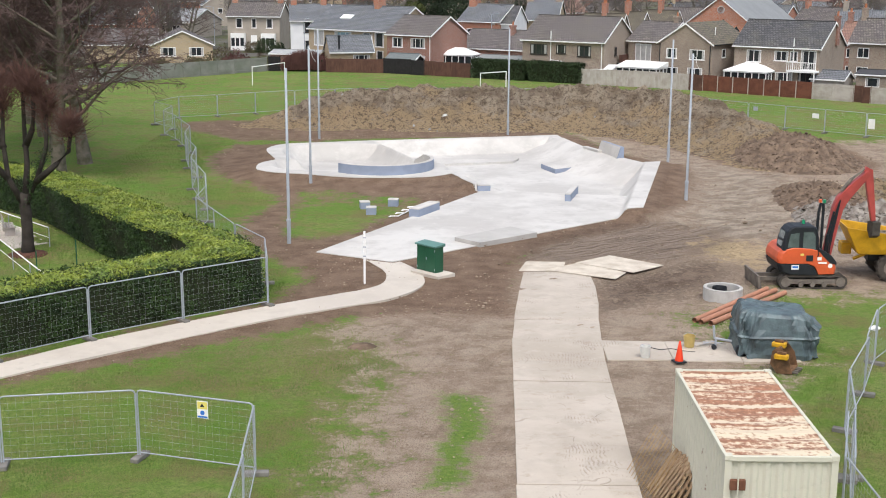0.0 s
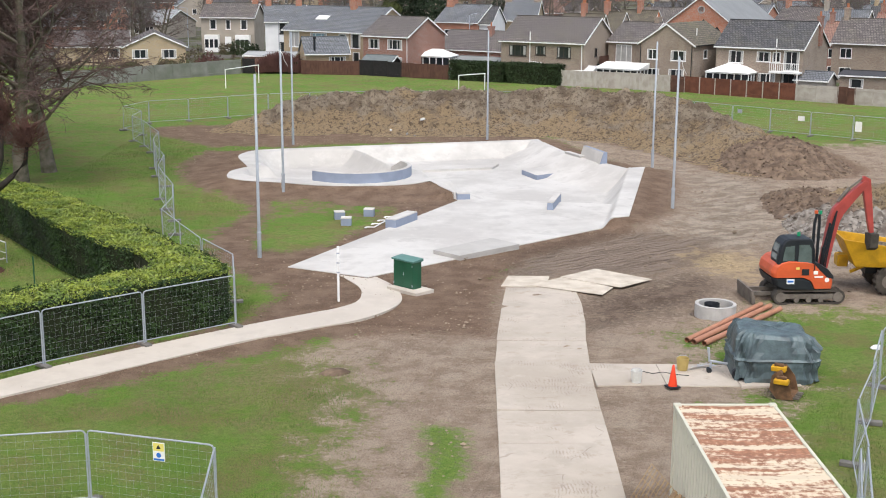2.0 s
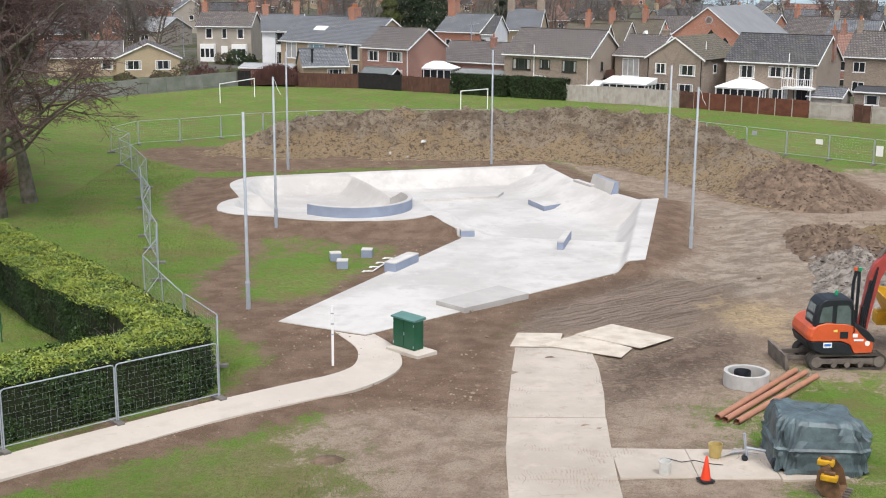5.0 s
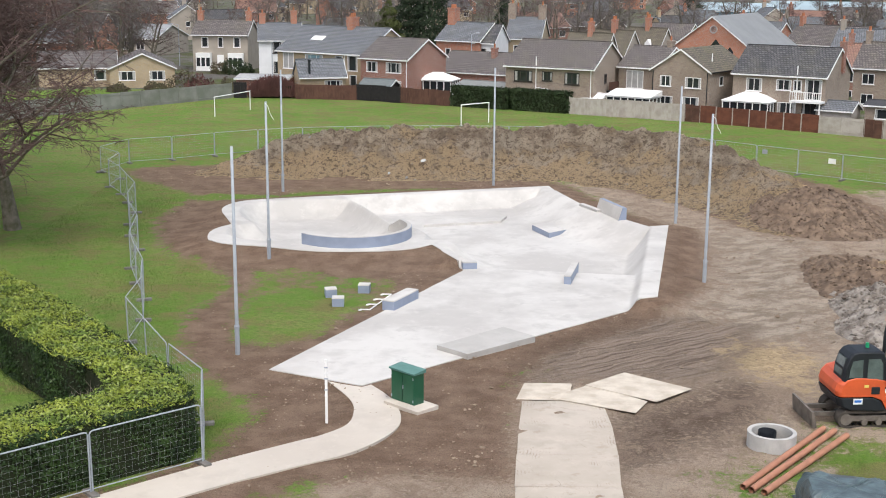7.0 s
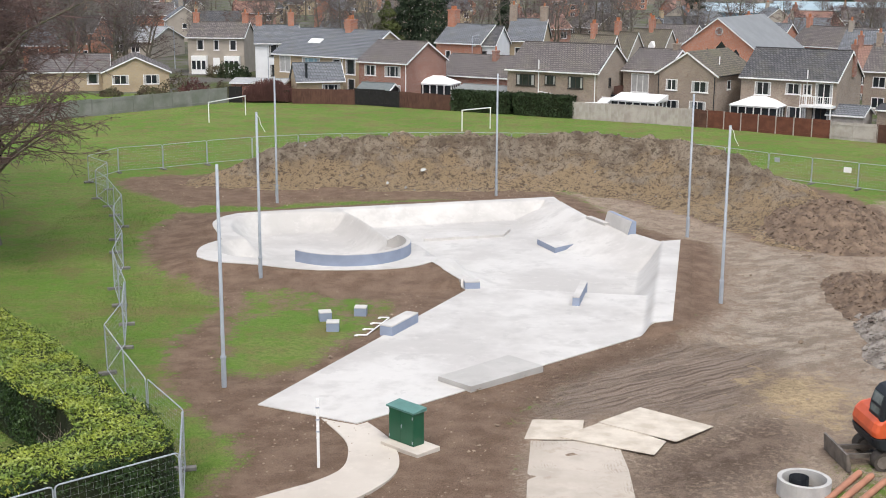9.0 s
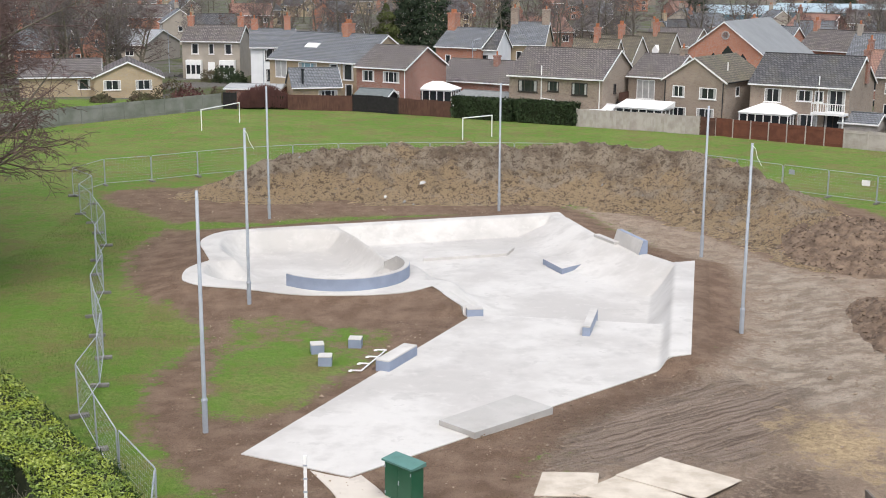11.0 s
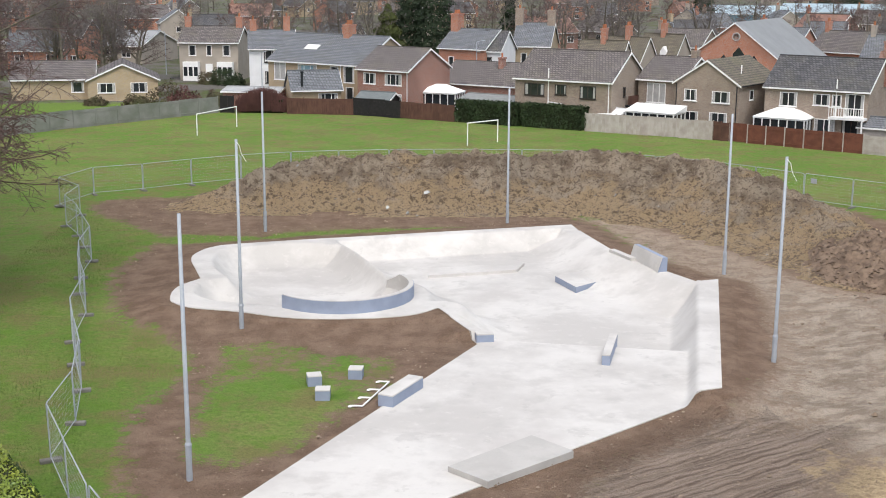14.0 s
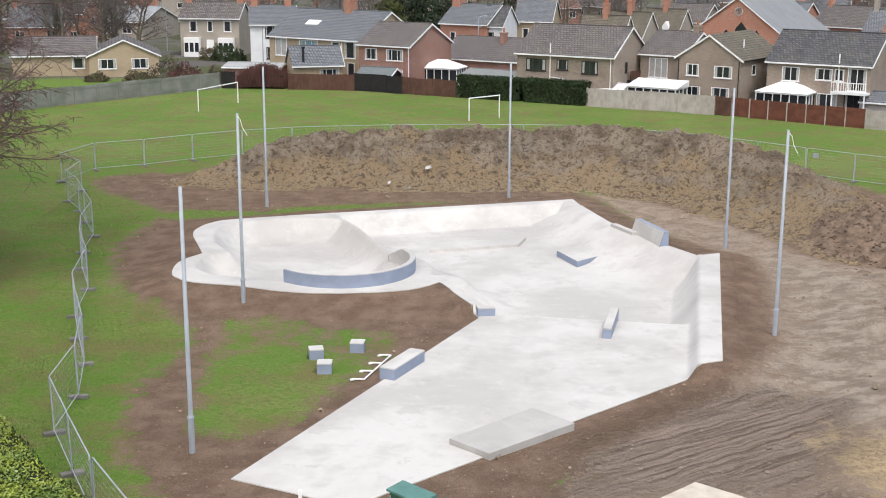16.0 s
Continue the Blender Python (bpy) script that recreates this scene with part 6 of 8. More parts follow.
for k, poly in enumerate(mats):
    single("ground_mat", Mesh().prism(poly, 0.03 + 0.035 * (2 - k), 0.06 + 0.035 * (2 - k)), PLY, "pale muddy plywood ground protection mat", "ground mat", "mats at the end of the haul road", bevel=0.006)

# ---- shipping container ----
cont = thing("shipping_container", 6.56, 19.75, 0, 1.2, "faded cream shipping container with heavily rusted roof", "container")
CW, CL, CH = 2.5, 6.1, 2.85


def corrugated(length, h, pitch=0.28, depth=0.036):
    """A ribbed wall panel along x, facing -y."""
    m = Mesh()
    pts, x = [], 0.0
    while x < length - 0.01:
        for dx, y in ((0.0, 0.0), (pitch * 0.3, 0.0), (pitch * 0.5, depth), (pitch * 0.8, depth)):
            if x + dx <= length:
                pts.append((x + dx, y))
        x += pitch
    pts.append((length, 0.0))
    n = len(pts)
    m.add([(x, y, 0.15) for x, y in pts] + [(x, y, h - 0.1) for x, y in pts], [(i, i + 1, n + i + 1, n + i) for i in range(n - 1)])
    return m


for name, m in (("side_panel", pose(0.04, CL - 0.08, 0, 0, 0, -90)), ("side_panel", pose(CW - 0.04, 0.08, 0, 0, 0, 90)), ("end_panel", pose(0.08, 0.04, 0, 0, 0, 0)), ("end_panel", pose(CW - 0.08, CL - 0.04, 0, 0, 0, 180))):
    pm = corrugated(CL - 0.16 if name == "side_panel" else CW - 0.16, CH)
    pm.v = [tuple(m @ Vector(v)) for v in pm.v]
    part(name, pm, CREAM, cont)
roofm = Mesh()
n = 22
pts = []
for k in range(n):
    y = 0.1 + (CL - 0.2) * k / (n - 1)
    pts.append((y, CH - 0.03 + (0.018 if k % 2 else -0.012)))
roofm.add([(0.07, y, z) for y, z in pts] + [(CW / 2, y, z - 0.03) for y, z in pts] + [(CW - 0.07, y, z) for y, z in pts],
          [(k + o * n, k + (o + 1) * n, k + 1 + (o + 1) * n, k + 1 + o * n) for k in range(n - 1) for o in (0, 1)])
part("roof", roofm, RUSTY, cont, "rust-streaked cream roof")
for x in (0.04, CW - 0.04):
    part("top_rail", Mesh().box((x, CL / 2, CH - 0.05), (0.08, CL - 0.3, 0.09)), CREAM, cont, bevel=0.01)
    part("bottom_rail", Mesh().box((x, CL / 2, 0.1), (0.08, CL - 0.3, 0.16)), CREAM, cont, bevel=0.01)
for y in (0.04, CL - 0.04):
    part("header", Mesh().box((CW / 2, y, CH - 0.06), (CW - 0.3, 0.09, 0.12)), CREAM, cont, bevel=0.01)
for x in (0.08, CW - 0.08):
    for y in (0.08, CL - 0.08):
        c = part("corner_post", Mesh().box((x, y, CH / 2), (0.15, 0.15, CH - 0.2)), CREAM, cont)
        part("corner_casting", Mesh().box((x, y, CH - 0.04), (0.18, 0.18, 0.13)), CREAM, c, bevel=0.015)
part("lock_box", Mesh().box((0.3, -0.02, 2.2), (0.34, 0.1, 0.24)), mat("rusted_steel", (0.16, 0.07, 0.04), 0.9, var=0.4), cont, "rusty lock box", bevel=0.01)
part("lock_bar", Mesh().tube([(0.3, -0.06, 0.3), (0.3, -0.06, 2.4)], 0.02, 6), CREAM, cont)
# stack of timber lattice and mesh beside the container
PALLET = mat("weathered_tan_timber", (0.44, 0.32, 0.20), 0.85, var=0.35, scale=2.0, bump=0.2, other=(0.27, 0.18, 0.11))
MESHROD = mat("rust_bar", (0.42, 0.27, 0.11), 0.85, var=0.3, bump=0.0)
for k in range(4):
    lat = thing("pallet", label="weathered tan timber pallet leaning by the container", category="pallet", group="leaning pallets")
    for j in range(7):
        part("board", Mesh().box((-0.6 + 0.2 * j, 0.0, 0.55), (0.1, 0.022, 1.1)), PALLET, lat)
    for z in (0.1, 0.55, 1.0):
        part("bearer", Mesh().box((0, 0.05, z), (1.3, 0.075, 0.09)), PALLET, lat)
    lat.matrix_basis = pose(5.68 + 0.13 * k, 23.9 - 0.06 * k, 0.03 + 0.05 * k, -34 + 2 * k, 0, -84 + 5 * k)
sheet = thing("mesh_sheet", 5.2, 25.6, 0.02, -80, "rusty reinforcing mesh sheet leaning by pallets", "mesh sheet")
for k in range(11):
    part("bar", Mesh().tube([(k * 0.2, 0, 0), (k * 0.2, 0.75, 1.3)], 0.007, 4), MESHROD, sheet)
for k in range(8):
    part("bar", Mesh().tube([(0, 0.107 * k, 0.186 * k), (2.0, 0.107 * k, 0.186 * k)], 0.007, 4), MESHROD, sheet)

# ---- covered generator ----
cover = Mesh()
nu, levels = 112, [(0.0, 1.03, 1.04), (0.2, 1.0, 1.02), (0.4, 0.98, 1.0), (0.6, 1.0, 1.02), (0.72, 0.99, 1.01), (0.78, 1.03, 1.05), (0.84, 0.98, 1.0), (1.05, 0.95, 0.97), (1.28, 0.91, 0.92), (1.45, 0.86, 0.86), (1.56, 0.80, 0.78), (1.60, 0.74, 0.70), (1.62, 0.5, 0.46), (1.60, 0.25, 0.24), (1.61, 0.02, 0.02)]
for z, s, s2 in levels:
    for k in range(nu):
        w = 2 * math.pi * (k + 0.5) / nu
        c, sn = math.cos(w), math.sin(w)
        sx2, sy2 = math.copysign(abs(c) ** 0.3, c), math.copysign(abs(sn) ** 0.3, sn)
        fold = 0.06 * noise.noise(Vector((c * 3, sn * 3, z * 2.0))) + 0.07 * noise.noise(Vector((c * 9, sn * 9, z * 0.9 + 4.0))) + 0.035 * noise.noise(Vector((c * 22 + z * 6, sn * 22, z * 4))) + 0.025 * math.sin(w * 9 + z * 7)
        fold *= 0.4 if z > 1.6 else 1.0
        flare = 0.2 * max(0.0, c) ** 4 * (0.85 < z < 1.2)
        zz = z + (0.04 * noise.noise(Vector((c * 3, sn * 3, 5.0))) if z > 0 else 0.08 + 0.07 * math.sin(w * 5) + 0.05 * math.sin(w * 11 + 1)) - 0.10 * sx2 * s * (z > 1.2) + 0.09 * (z > 1.4) * noise.noise(Vector((sx2 * s * 3, sy2 * s * 3, 1.0)))
        cover.v.append((1.36 * sx2 * (s + fold + flare) - 0.05 * z, 1.2 * sy2 * (s2 + fold), zz))
for i in range(len(levels) - 1):
    for k in range(nu):
        cover.f.append((i * nu + k, i * nu + (k + 1) % nu, (i + 1) * nu + (k + 1) % nu, (i + 1) * nu + k))
gen = thing("covered_generator", 11.75, 36.95, 0, -3, "trailer generator under a creased blue-green tarpaulin", "generator")
part("tarpaulin", cover, TARP, gen)
part("drawbar", Mesh().tube([(-1.5, -0.2, 0.35), (-2.1, -0.2, 0.45), (-2.15, -0.2, 0.9)], 0.05, 6).tube([(-2.05, -0.2, 0.45), (-2.05, -0.2, 0.0)], 0.04, 6), GALV, gen, "galvanised drawbar and jockey stand")
part("jockey_wheel", Mesh().tube([(-2.1, -0.27, 0.12), (-2.1, -0.13, 0.12)], 0.09, 12), BLACKM, gen)
part("wheel", Mesh().tube([(-1.25, -0.9, 0.2), (-1.25, -0.72, 0.2)], 0.2, 14), BLACKM, gen)

# ---- excavator ----
ex = thing("mini_excavator", 15.3, 46.75, 0, 4, "orange and black tracked mini excavator with raised red boom", "excavator")


def oblong(x0, x1, z0, z1, n=8):
    """A track's outline in x, z."""
    rr = (z1 - z0) / 2
    c = (z0 + z1) / 2
    return [(x1 - rr + rr * math.cos(a), c + rr * math.sin(a)) for a in [math.pi * (k / n - 0.5) for k in range(n + 1)]] + \
           [(x0 + rr + rr * math.cos(a), c + rr * math.sin(a)) for a in [math.pi * (k / n + 0.5) for k in range(n + 1)]]


for y in (-0.95, 0.55):
    out, inn = oblong(-1.35, 1.6, 0.0, 0.62), oblong(-1.25, 1.5, 0.09, 0.53)
    tm, n = Mesh(), len(out)
    tm.add([(x, y, z) for x, z in out] + [(x, y + 0.4, z) for x, z in out] + [(x, y, z) for x, z in inn] + [(x, y + 0.4, z) for x, z in inn],
           [f for k in range(n) for f in ((k, (k + 1) % n, n + (k + 1) % n, n + k), (k, 2 * n + k, 2 * n + (k + 1) % n, (k + 1) % n))])
    track = part("track", tm, RUBBER, ex, "muddy rubber track")
    for k in range(26):
        t = -1.05 + 2.35 * (k % 13) / 12
        part("tread", Mesh().box((t, y + 0.2, -0.0 + (0.62 if k > 12 else 0.015)), (0.08, 0.4, 0.05)), RUBBER, track)
    for x, rr in ((-1.05, 0.21), (1.3, 0.21), (-0.4, 0.11), (0.1, 0.11), (0.6, 0.11)):
        part("roller", Mesh().tube([(x, y - 0.01, 0.31 if rr > 0.2 else 0.2), (x, y + 0.41, 0.31 if rr > 0.2 else 0.2)], rr, 12), STEEL, track)
    part("track_frame", Mesh().box((0.12, y + 0.2, 0.33), (2.0, 0.3, 0.2)), STEEL, track)
part("undercarriage", Mesh().box((0.1, 0, 0.5), (1.5, 1.2, 0.3)), STEEL, ex)
blade = part("dozer_blade", Mesh().add([(-2.25, -1.0, 0.05), (-2.25, 1.0, 0.05), (-2.1, 1.0, 0.05), (-2.1, -1.0, 0.05), (-2.3, -1.0, 0.62), (-2.3, 1.0, 0.62), (-2.22, 1.0, 0.62), (-2.22, -1.0, 0.62), (-2.14, -1.0, 0.3), (-2.14, 1.0, 0.3)],
             [(0, 1, 5, 4), (4, 5, 6, 7), (7, 6, 9, 8), (8, 9, 2, 3), (3, 2, 1, 0), (0, 4, 7, 8, 3), (1, 2, 9, 6, 5)]), STEEL, ex, "worn steel dozer blade")
for y in (-0.4, 0.4):
    part("blade_arm", Mesh().box((-1.5, y, 0.35), (1.4, 0.12, 0.14)), STEEL, blade)
# upper works: rear to -x
def slices(poly, cuts, about):
    """A side outline in x, z carried across y; each cut: y and how far the outline shrinks towards about."""
    m, n = Mesh(), len(poly)
    for y, k in cuts:
        m.v += [(about[0] + (x - about[0]) * k, y, about[1] + (z - about[1]) * (0.5 + 0.5 * k)) for x, z in poly]
    for i in range(len(cuts) - 1):
        m.f += [(i * n + k, i * n + (k + 1) % n, (i + 1) * n + (k + 1) % n, (i + 1) * n + k) for k in range(n)]
    m.f += [tuple(range(n - 1, -1, -1)), tuple(range((len(cuts) - 1) * n, len(cuts) * n))]
    return m


ROUND = ((-0.99, 0.88), (-0.93, 0.95), (-0.78, 1.0), (0.78, 1.0), (0.93, 0.95), (0.99, 0.88))
COVER = [(-1.42, 1.12), (-1.47, 1.32), (-1.40, 1.58), (-1.22, 1.76), (-0.9, 1.84), (-0.1, 1.80), (0.4, 1.68), (0.8, 1.42), (1.04, 1.16), (1.10, 0.9), (1.06, 0.64), (0.36, 0.62), (0.16, 0.98), (-0.2, 1.12)]
SKIRT = [(-1.46, 1.10), (-0.2, 1.10), (0.13, 0.96), (0.32, 0.62), (0.1, 0.60), (-1.05, 0.64), (-1.34, 0.78)]
HOOD = [(0.12, 1.80), (0.45, 1.70), (0.84, 1.46), (1.08, 1.18), (1.09, 1.06), (0.8, 1.12), (0.45, 1.44)]
part("engine_cover", slices(COVER, ROUND, (-0.1, 1.2)), DIGGER, ex, "rounded orange-red engine cover", bevel=0.02)
part("counterweight", slices(SKIRT, tuple((y * 1.012, k) for y, k in ROUND), (-0.1, 1.0)), BLACKM, ex, "black lower skirt", bevel=0.02)
part("hood", slices(HOOD, ((-1.0, 0.93), (-0.9, 1.0), (-0.3, 1.0)), (0.5, 1.4)), BLACKM, ex, "black front hood", bevel=0.02)
part("vent", Mesh().box((-0.12, -0.99, 1.36), (0.3, 0.03, 0.26)), BLACKM, ex, bevel=0.01)
part("decal_plate", Mesh().box((-0.72, -0.985, 0.98), (0.32, 0.06, 0.2)), WHITE, ex, "white decal plate")
part("decal_bar", Mesh().box((-0.72, -1.019, 0.99), (0.24, 0.01, 0.08)), BLUESIGN, ex, "blue printed bar")
part("warning_label", Mesh().box((-0.45, -0.985, 1.52), (0.15, 0.03, 0.09)), YELLOWSIGN, ex, "small yellow label")
part("decal_plate", Mesh().box((0.30, -0.99, 1.34), (0.18, 0.03, 0.14)), WHITE, ex)
part("round_decal", Mesh().tube([(0.78, -1.005, 1.03), (0.78, -0.97, 1.03)], 0.095, 16), WHITE, ex)
part("decal_bar", Mesh().box((0.44, -0.992, 1.16), (0.36, 0.03, 0.07)), WHITE, ex)
CAB = [(-1.27, 1.66), (-1.24, 2.1), (-1.12, 2.5), (-0.98, 2.66), (-0.8, 2.72), (0.02, 2.72), (0.14, 2.66), (0.22, 2.45), (0.30, 1.7), (0.28, 1.3), (-0.4, 1.3), (-0.5, 1.66)]
cab = part("cab", slices(CAB, ((-0.96, 0.92), (-0.9, 0.98), (-0.84, 1.0), (-0.02, 1.0), (0.06, 0.95)), (-0.5, 2.0)), BLACKM, ex, "black rounded cab", bevel=0.02)
for name, poly in (("side_window", [(-1.08, 1.82), (-1.05, 2.1), (-0.98, 2.4), (-0.62, 2.46), (-0.6, 1.82)]), ("door_window", [(-0.44, 1.62), (-0.44, 2.48), (-0.02, 2.48), (0.08, 2.3), (0.13, 1.62)])):
    part(name, slices(poly, ((-0.972, 1.0), (-0.94, 1.0)), (-0.5, 2.0)), CABGLASS, cab, "grey-green tinted glass")
part("rear_window", Mesh().add([(-1.285, -0.76, 1.84), (-1.285, -0.1, 1.84), (-1.165, -0.1, 2.46), (-1.165, -0.76, 2.46), (-1.25, -0.76, 1.84), (-1.25, -0.1, 1.84), (-1.13, -0.1, 2.46), (-1.13, -0.76, 2.46)],
     [(0, 3, 2, 1), (0, 1, 5, 4), (1, 2, 6, 5), (2, 3, 7, 6), (3, 0, 4, 7)]), CABGLASS, cab)
part("grab_rail", Mesh().tube([(0.2, -0.97, 1.4), (0.24, -1.02, 1.5), (0.18, -1.02, 2.3), (0.14, -0.97, 2.4)], 0.018, 6), BLACKM, cab)
part("beacon", Mesh().lathe([(0.0, 2.92), (0.06, 2.9), (0.07, 2.74)], 10, (-0.3, -0.42, 0)), mat("green_beacon", (0.02, 0.30, 0.14), 0.3, bump=0), cab, "green beacon")
part("guard", Mesh().tube([(0.36, -0.3, 1.5), (0.36, -0.3, 3.2), (0.44, -0.3, 3.62)], 0.06, 6).tube([(0.56, -0.3, 1.5), (0.56, -0.3, 3.3), (0.54, -0.3, 3.6)], 0.06, 6), BLACKM, ex, "tall black guard frame")
part("side_light", Mesh().box((0.40, -0.3, 3.70), (0.11, 0.1, 0.13)), DIGGER, ex, "red lamp")
part("side_light", Mesh().box((0.58, -0.3, 3.68), (0.11, 0.1, 0.14)), bpy.data.materials["green_beacon"], ex, "green lamp")


def arm(pts, widths, y, t):
    """A flat box-section arm through points in x, z; widths across."""
    m = Mesh()
    for i, (x, z) in enumerate(pts):
        a, b = pts[max(i - 1, 0)], pts[min(i + 1, len(pts) - 1)]
        d = Vector((b[0] - a[0], b[1] - a[1])).normalized()
        nx2, nz = -d.y * widths[i] / 2, d.x * widths[i] / 2
        m.v += [(x + nx2, y - t / 2, z + nz), (x + nx2, y + t / 2, z + nz), (x - nx2, y + t / 2, z - nz), (x - nx2, y - t / 2, z - nz)]
    for i in range(len(pts) - 1):
        m.f += [(4 * i + k, 4 * i + (k + 1) % 4, 4 * i + 4 + (k + 1) % 4, 4 * i + 4 + k) for k in range(4)]
    m.f += [(3, 2, 1, 0), tuple(4 * (len(pts) - 1) + k for k in range(4))]
    return m


part("boom", arm([(0.95, 1.0), (1.0, 1.5), (1.16, 2.5), (1.30, 3.3), (1.46, 3.68), (1.78, 4.05), (2.2, 4.5), (2.55, 4.86)], [0.30, 0.36, 0.40, 0.46, 0.50, 0.42, 0.34, 0.24], 0.1, 0.26), BOOM, ex, "faded red boom", bevel=0.02)
part("dipper", arm([(2.36, 5.0), (2.52, 4.92), (2.66, 4.1), (2.82, 3.2), (2.9, 2.75)], [0.24, 0.36, 0.31, 0.24, 0.18], 0.1, 0.2), BOOM, ex, bevel=0.02)
part("boom_ram", Mesh().tube([(0.82, -0.1, 1.2), (0.9, -0.1, 2.2)], 0.08, 8).tube([(0.9, -0.1, 2.2), (1.1, -0.1, 3.2)], 0.045, 8), BLACKM, ex)
part("dipper_ram", Mesh().tube([(1.42, 0.1, 4.05), (1.85, 0.1, 4.6)], 0.075, 8).tube([(1.85, 0.1, 4.6), (2.36, 0.1, 5.0)], 0.04, 8), STEEL, ex)
for k in range(3):
    part("hose", Mesh().tube([(0.86 + 0.06 * k, -0.16, 1.2), (0.86 + 0.07 * k, -0.2, 1.7), (0.98 + 0.06 * k, -0.16, 2.3), (1.14 + 0.05 * k, -0.1, 3.0), (1.35, -0.08, 3.7)], 0.03, 5), BLACKM, ex)
part("bucket", Mesh().profile([(-0.22, 2.75), (0.42, 2.7), (0.4, 2.3), (0.1, 2.0), (-0.2, 2.15)], 2.78, 3.14), RUBBER, ex, "worn steel bucket", bevel=0.03)
part("bucket_link", Mesh().tube([(2.9, 0.1, 3.0), (3.2, 0.1, 2.9), (3.1, 0.1, 2.6)], 0.05, 6), STEEL, ex)

# ---- dumper ----
dump = thing("site_dumper", 18.35, 48.5, 0, -4, "scuffed yellow site dumper with muddy tyres", "dumper")
skip = Mesh()
skip.add([(-0.45, -0.95, 1.15), (1.6, -0.95, 1.15), (1.6, 0.95, 1.15), (-0.45, 0.95, 1.15), (-1.05, -1.05, 2.35), (2.6, -1.15, 1.85), (2.6, 1.15, 1.85), (-1.05, 1.05, 2.35),
          (-0.95, -0.95, 2.33), (2.5, -1.05, 1.84), (2.5, 1.05, 1.84), (-0.95, 0.95, 2.33), (-0.4, -0.85, 1.25), (1.5, -0.85, 1.25), (1.5, 0.85, 1.25), (-0.4, 0.85, 1.25)],
         [(3, 2, 1, 0), (0, 1, 5, 4), (1, 2, 6, 5), (2, 3, 7, 6), (3, 0, 4, 7), (4, 5, 9, 8), (5, 6, 10, 9), (6, 7, 11, 10), (7, 4, 8, 11), (8, 9, 13, 12), (9, 10, 14, 13), (10, 11, 15, 14), (11, 8, 12, 15), (12, 13, 14, 15)])
part("skip", skip, YELLOW, dump, "scuffed yellow skip", bevel=0.03)
part("load", Mesh().lathe([(0.9, 1.75), (0.6, 1.95), (0.0, 2.0)], 14, (0.8, 0, 0)), BANK, dump, "brown earth load")
part("chassis", Mesh().box((1.9, 0, 0.95), (3.6, 0.9, 0.35)), BLACKM, dump)
part("engine_cover", Mesh().box((3.5, 0, 1.35), (1.1, 1.4, 0.8)), YELLOW, dump, bevel=0.06)
part("roll_bar", Mesh().tube([(3.1, -0.55, 1.0), (3.1, -0.55, 2.9), (3.1, 0.55, 2.9), (3.1, 0.55, 1.0)], 0.04, 6), YELLOW, dump)
part("skip_ram", Mesh().tube([(-0.55, -0.5, 0.85), (0.1, -0.5, 1.15)], 0.07, 8), YELLOW, dump)
part("counter_bracket", Mesh().box((-0.75, 0.3, 1.2), (0.45, 0.7, 0.5)), YELLOW, dump, bevel=0.05)
for x in (0.95, 3.1):
    for y in (-1.1, 0.72):
        tyre = part("wheel", Mesh().tube([(x, y, 0.58), (x, y + 0.38, 0.58)], 0.58, 22), RUBBER, dump, "muddy tyre", bevel=0.06)
        part("rim", Mesh().tube([(x, y - 0.02, 0.58), (x, y + 0.4, 0.58)], 0.30, 16), STEEL, tyre)
        for k in range(16):
            w = 2 * math.pi * k / 16
            part("lug", Mesh().box((x + 0.585 * math.cos(w), y + 0.19, 0.58 + 0.585 * math.sin(w)), (0.09, 0.36, 0.06), m=Matrix.Rotation(-w + math.pi / 2, 3, "Y")), RUBBER, tyre)

# ---- pipes, ring, cone, buckets ----
ringm = Mesh().lathe([(0.80, 0.0), (0.80, 0.52), (0.66, 0.52), (0.66, 0.05)], 36)
ring_ob = thing("manhole_ring", 11.32, 44.0, 0, label="precast concrete manhole ring standing on the grass", category="concrete ring")
part("ring", ringm, RINGC, ring_ob, bevel=0.01)
part("pipe_stub", Mesh().lathe([(0.0, 0.20), (0.26, 0.20), (0.30, 0.42), (0.30, 0.05)], 18, (-0.1, 0.2, 0.05)), BLACKM, ring_ob, "black plastic stub inside the ring")
for k, (a, b, z) in enumerate((((9.55, 40.35), (13.45, 45.4), 0.11), ((9.75, 40.1), (13.75, 45.15), 0.12), ((10.1, 39.95), (14.05, 44.75), 0.11))):
    d = (Vector(b) - Vector(a)).normalized()
    pm = Mesh()
    a3, b3 = Vector((*a, z)), Vector((*b, z))
    pm.tube([a3, b3], 0.105, 14, False)
    pm.tube([b3, a3], 0.088, 14, False)
    pm.add([], [])
    single("clay_pipe", pm, CLAY, "long terracotta drain pipe lying on grass", "pipe", "stacked drain pipes", smooth=True)
cone = thing("traffic_cone", 8.15, 35.25, 0.05, 20, "orange-red traffic cone on the haul road", "cone")
part("base", Mesh().box((0, 0, 0.03), (0.40, 0.40, 0.06)), BLACKM, cone, bevel=0.02)
part("body", Mesh().lathe([(0.15, 0.06), (0.09, 0.42), (0.03, 0.76), (0.0, 0.77)], 16), CONE, cone, smooth=True)


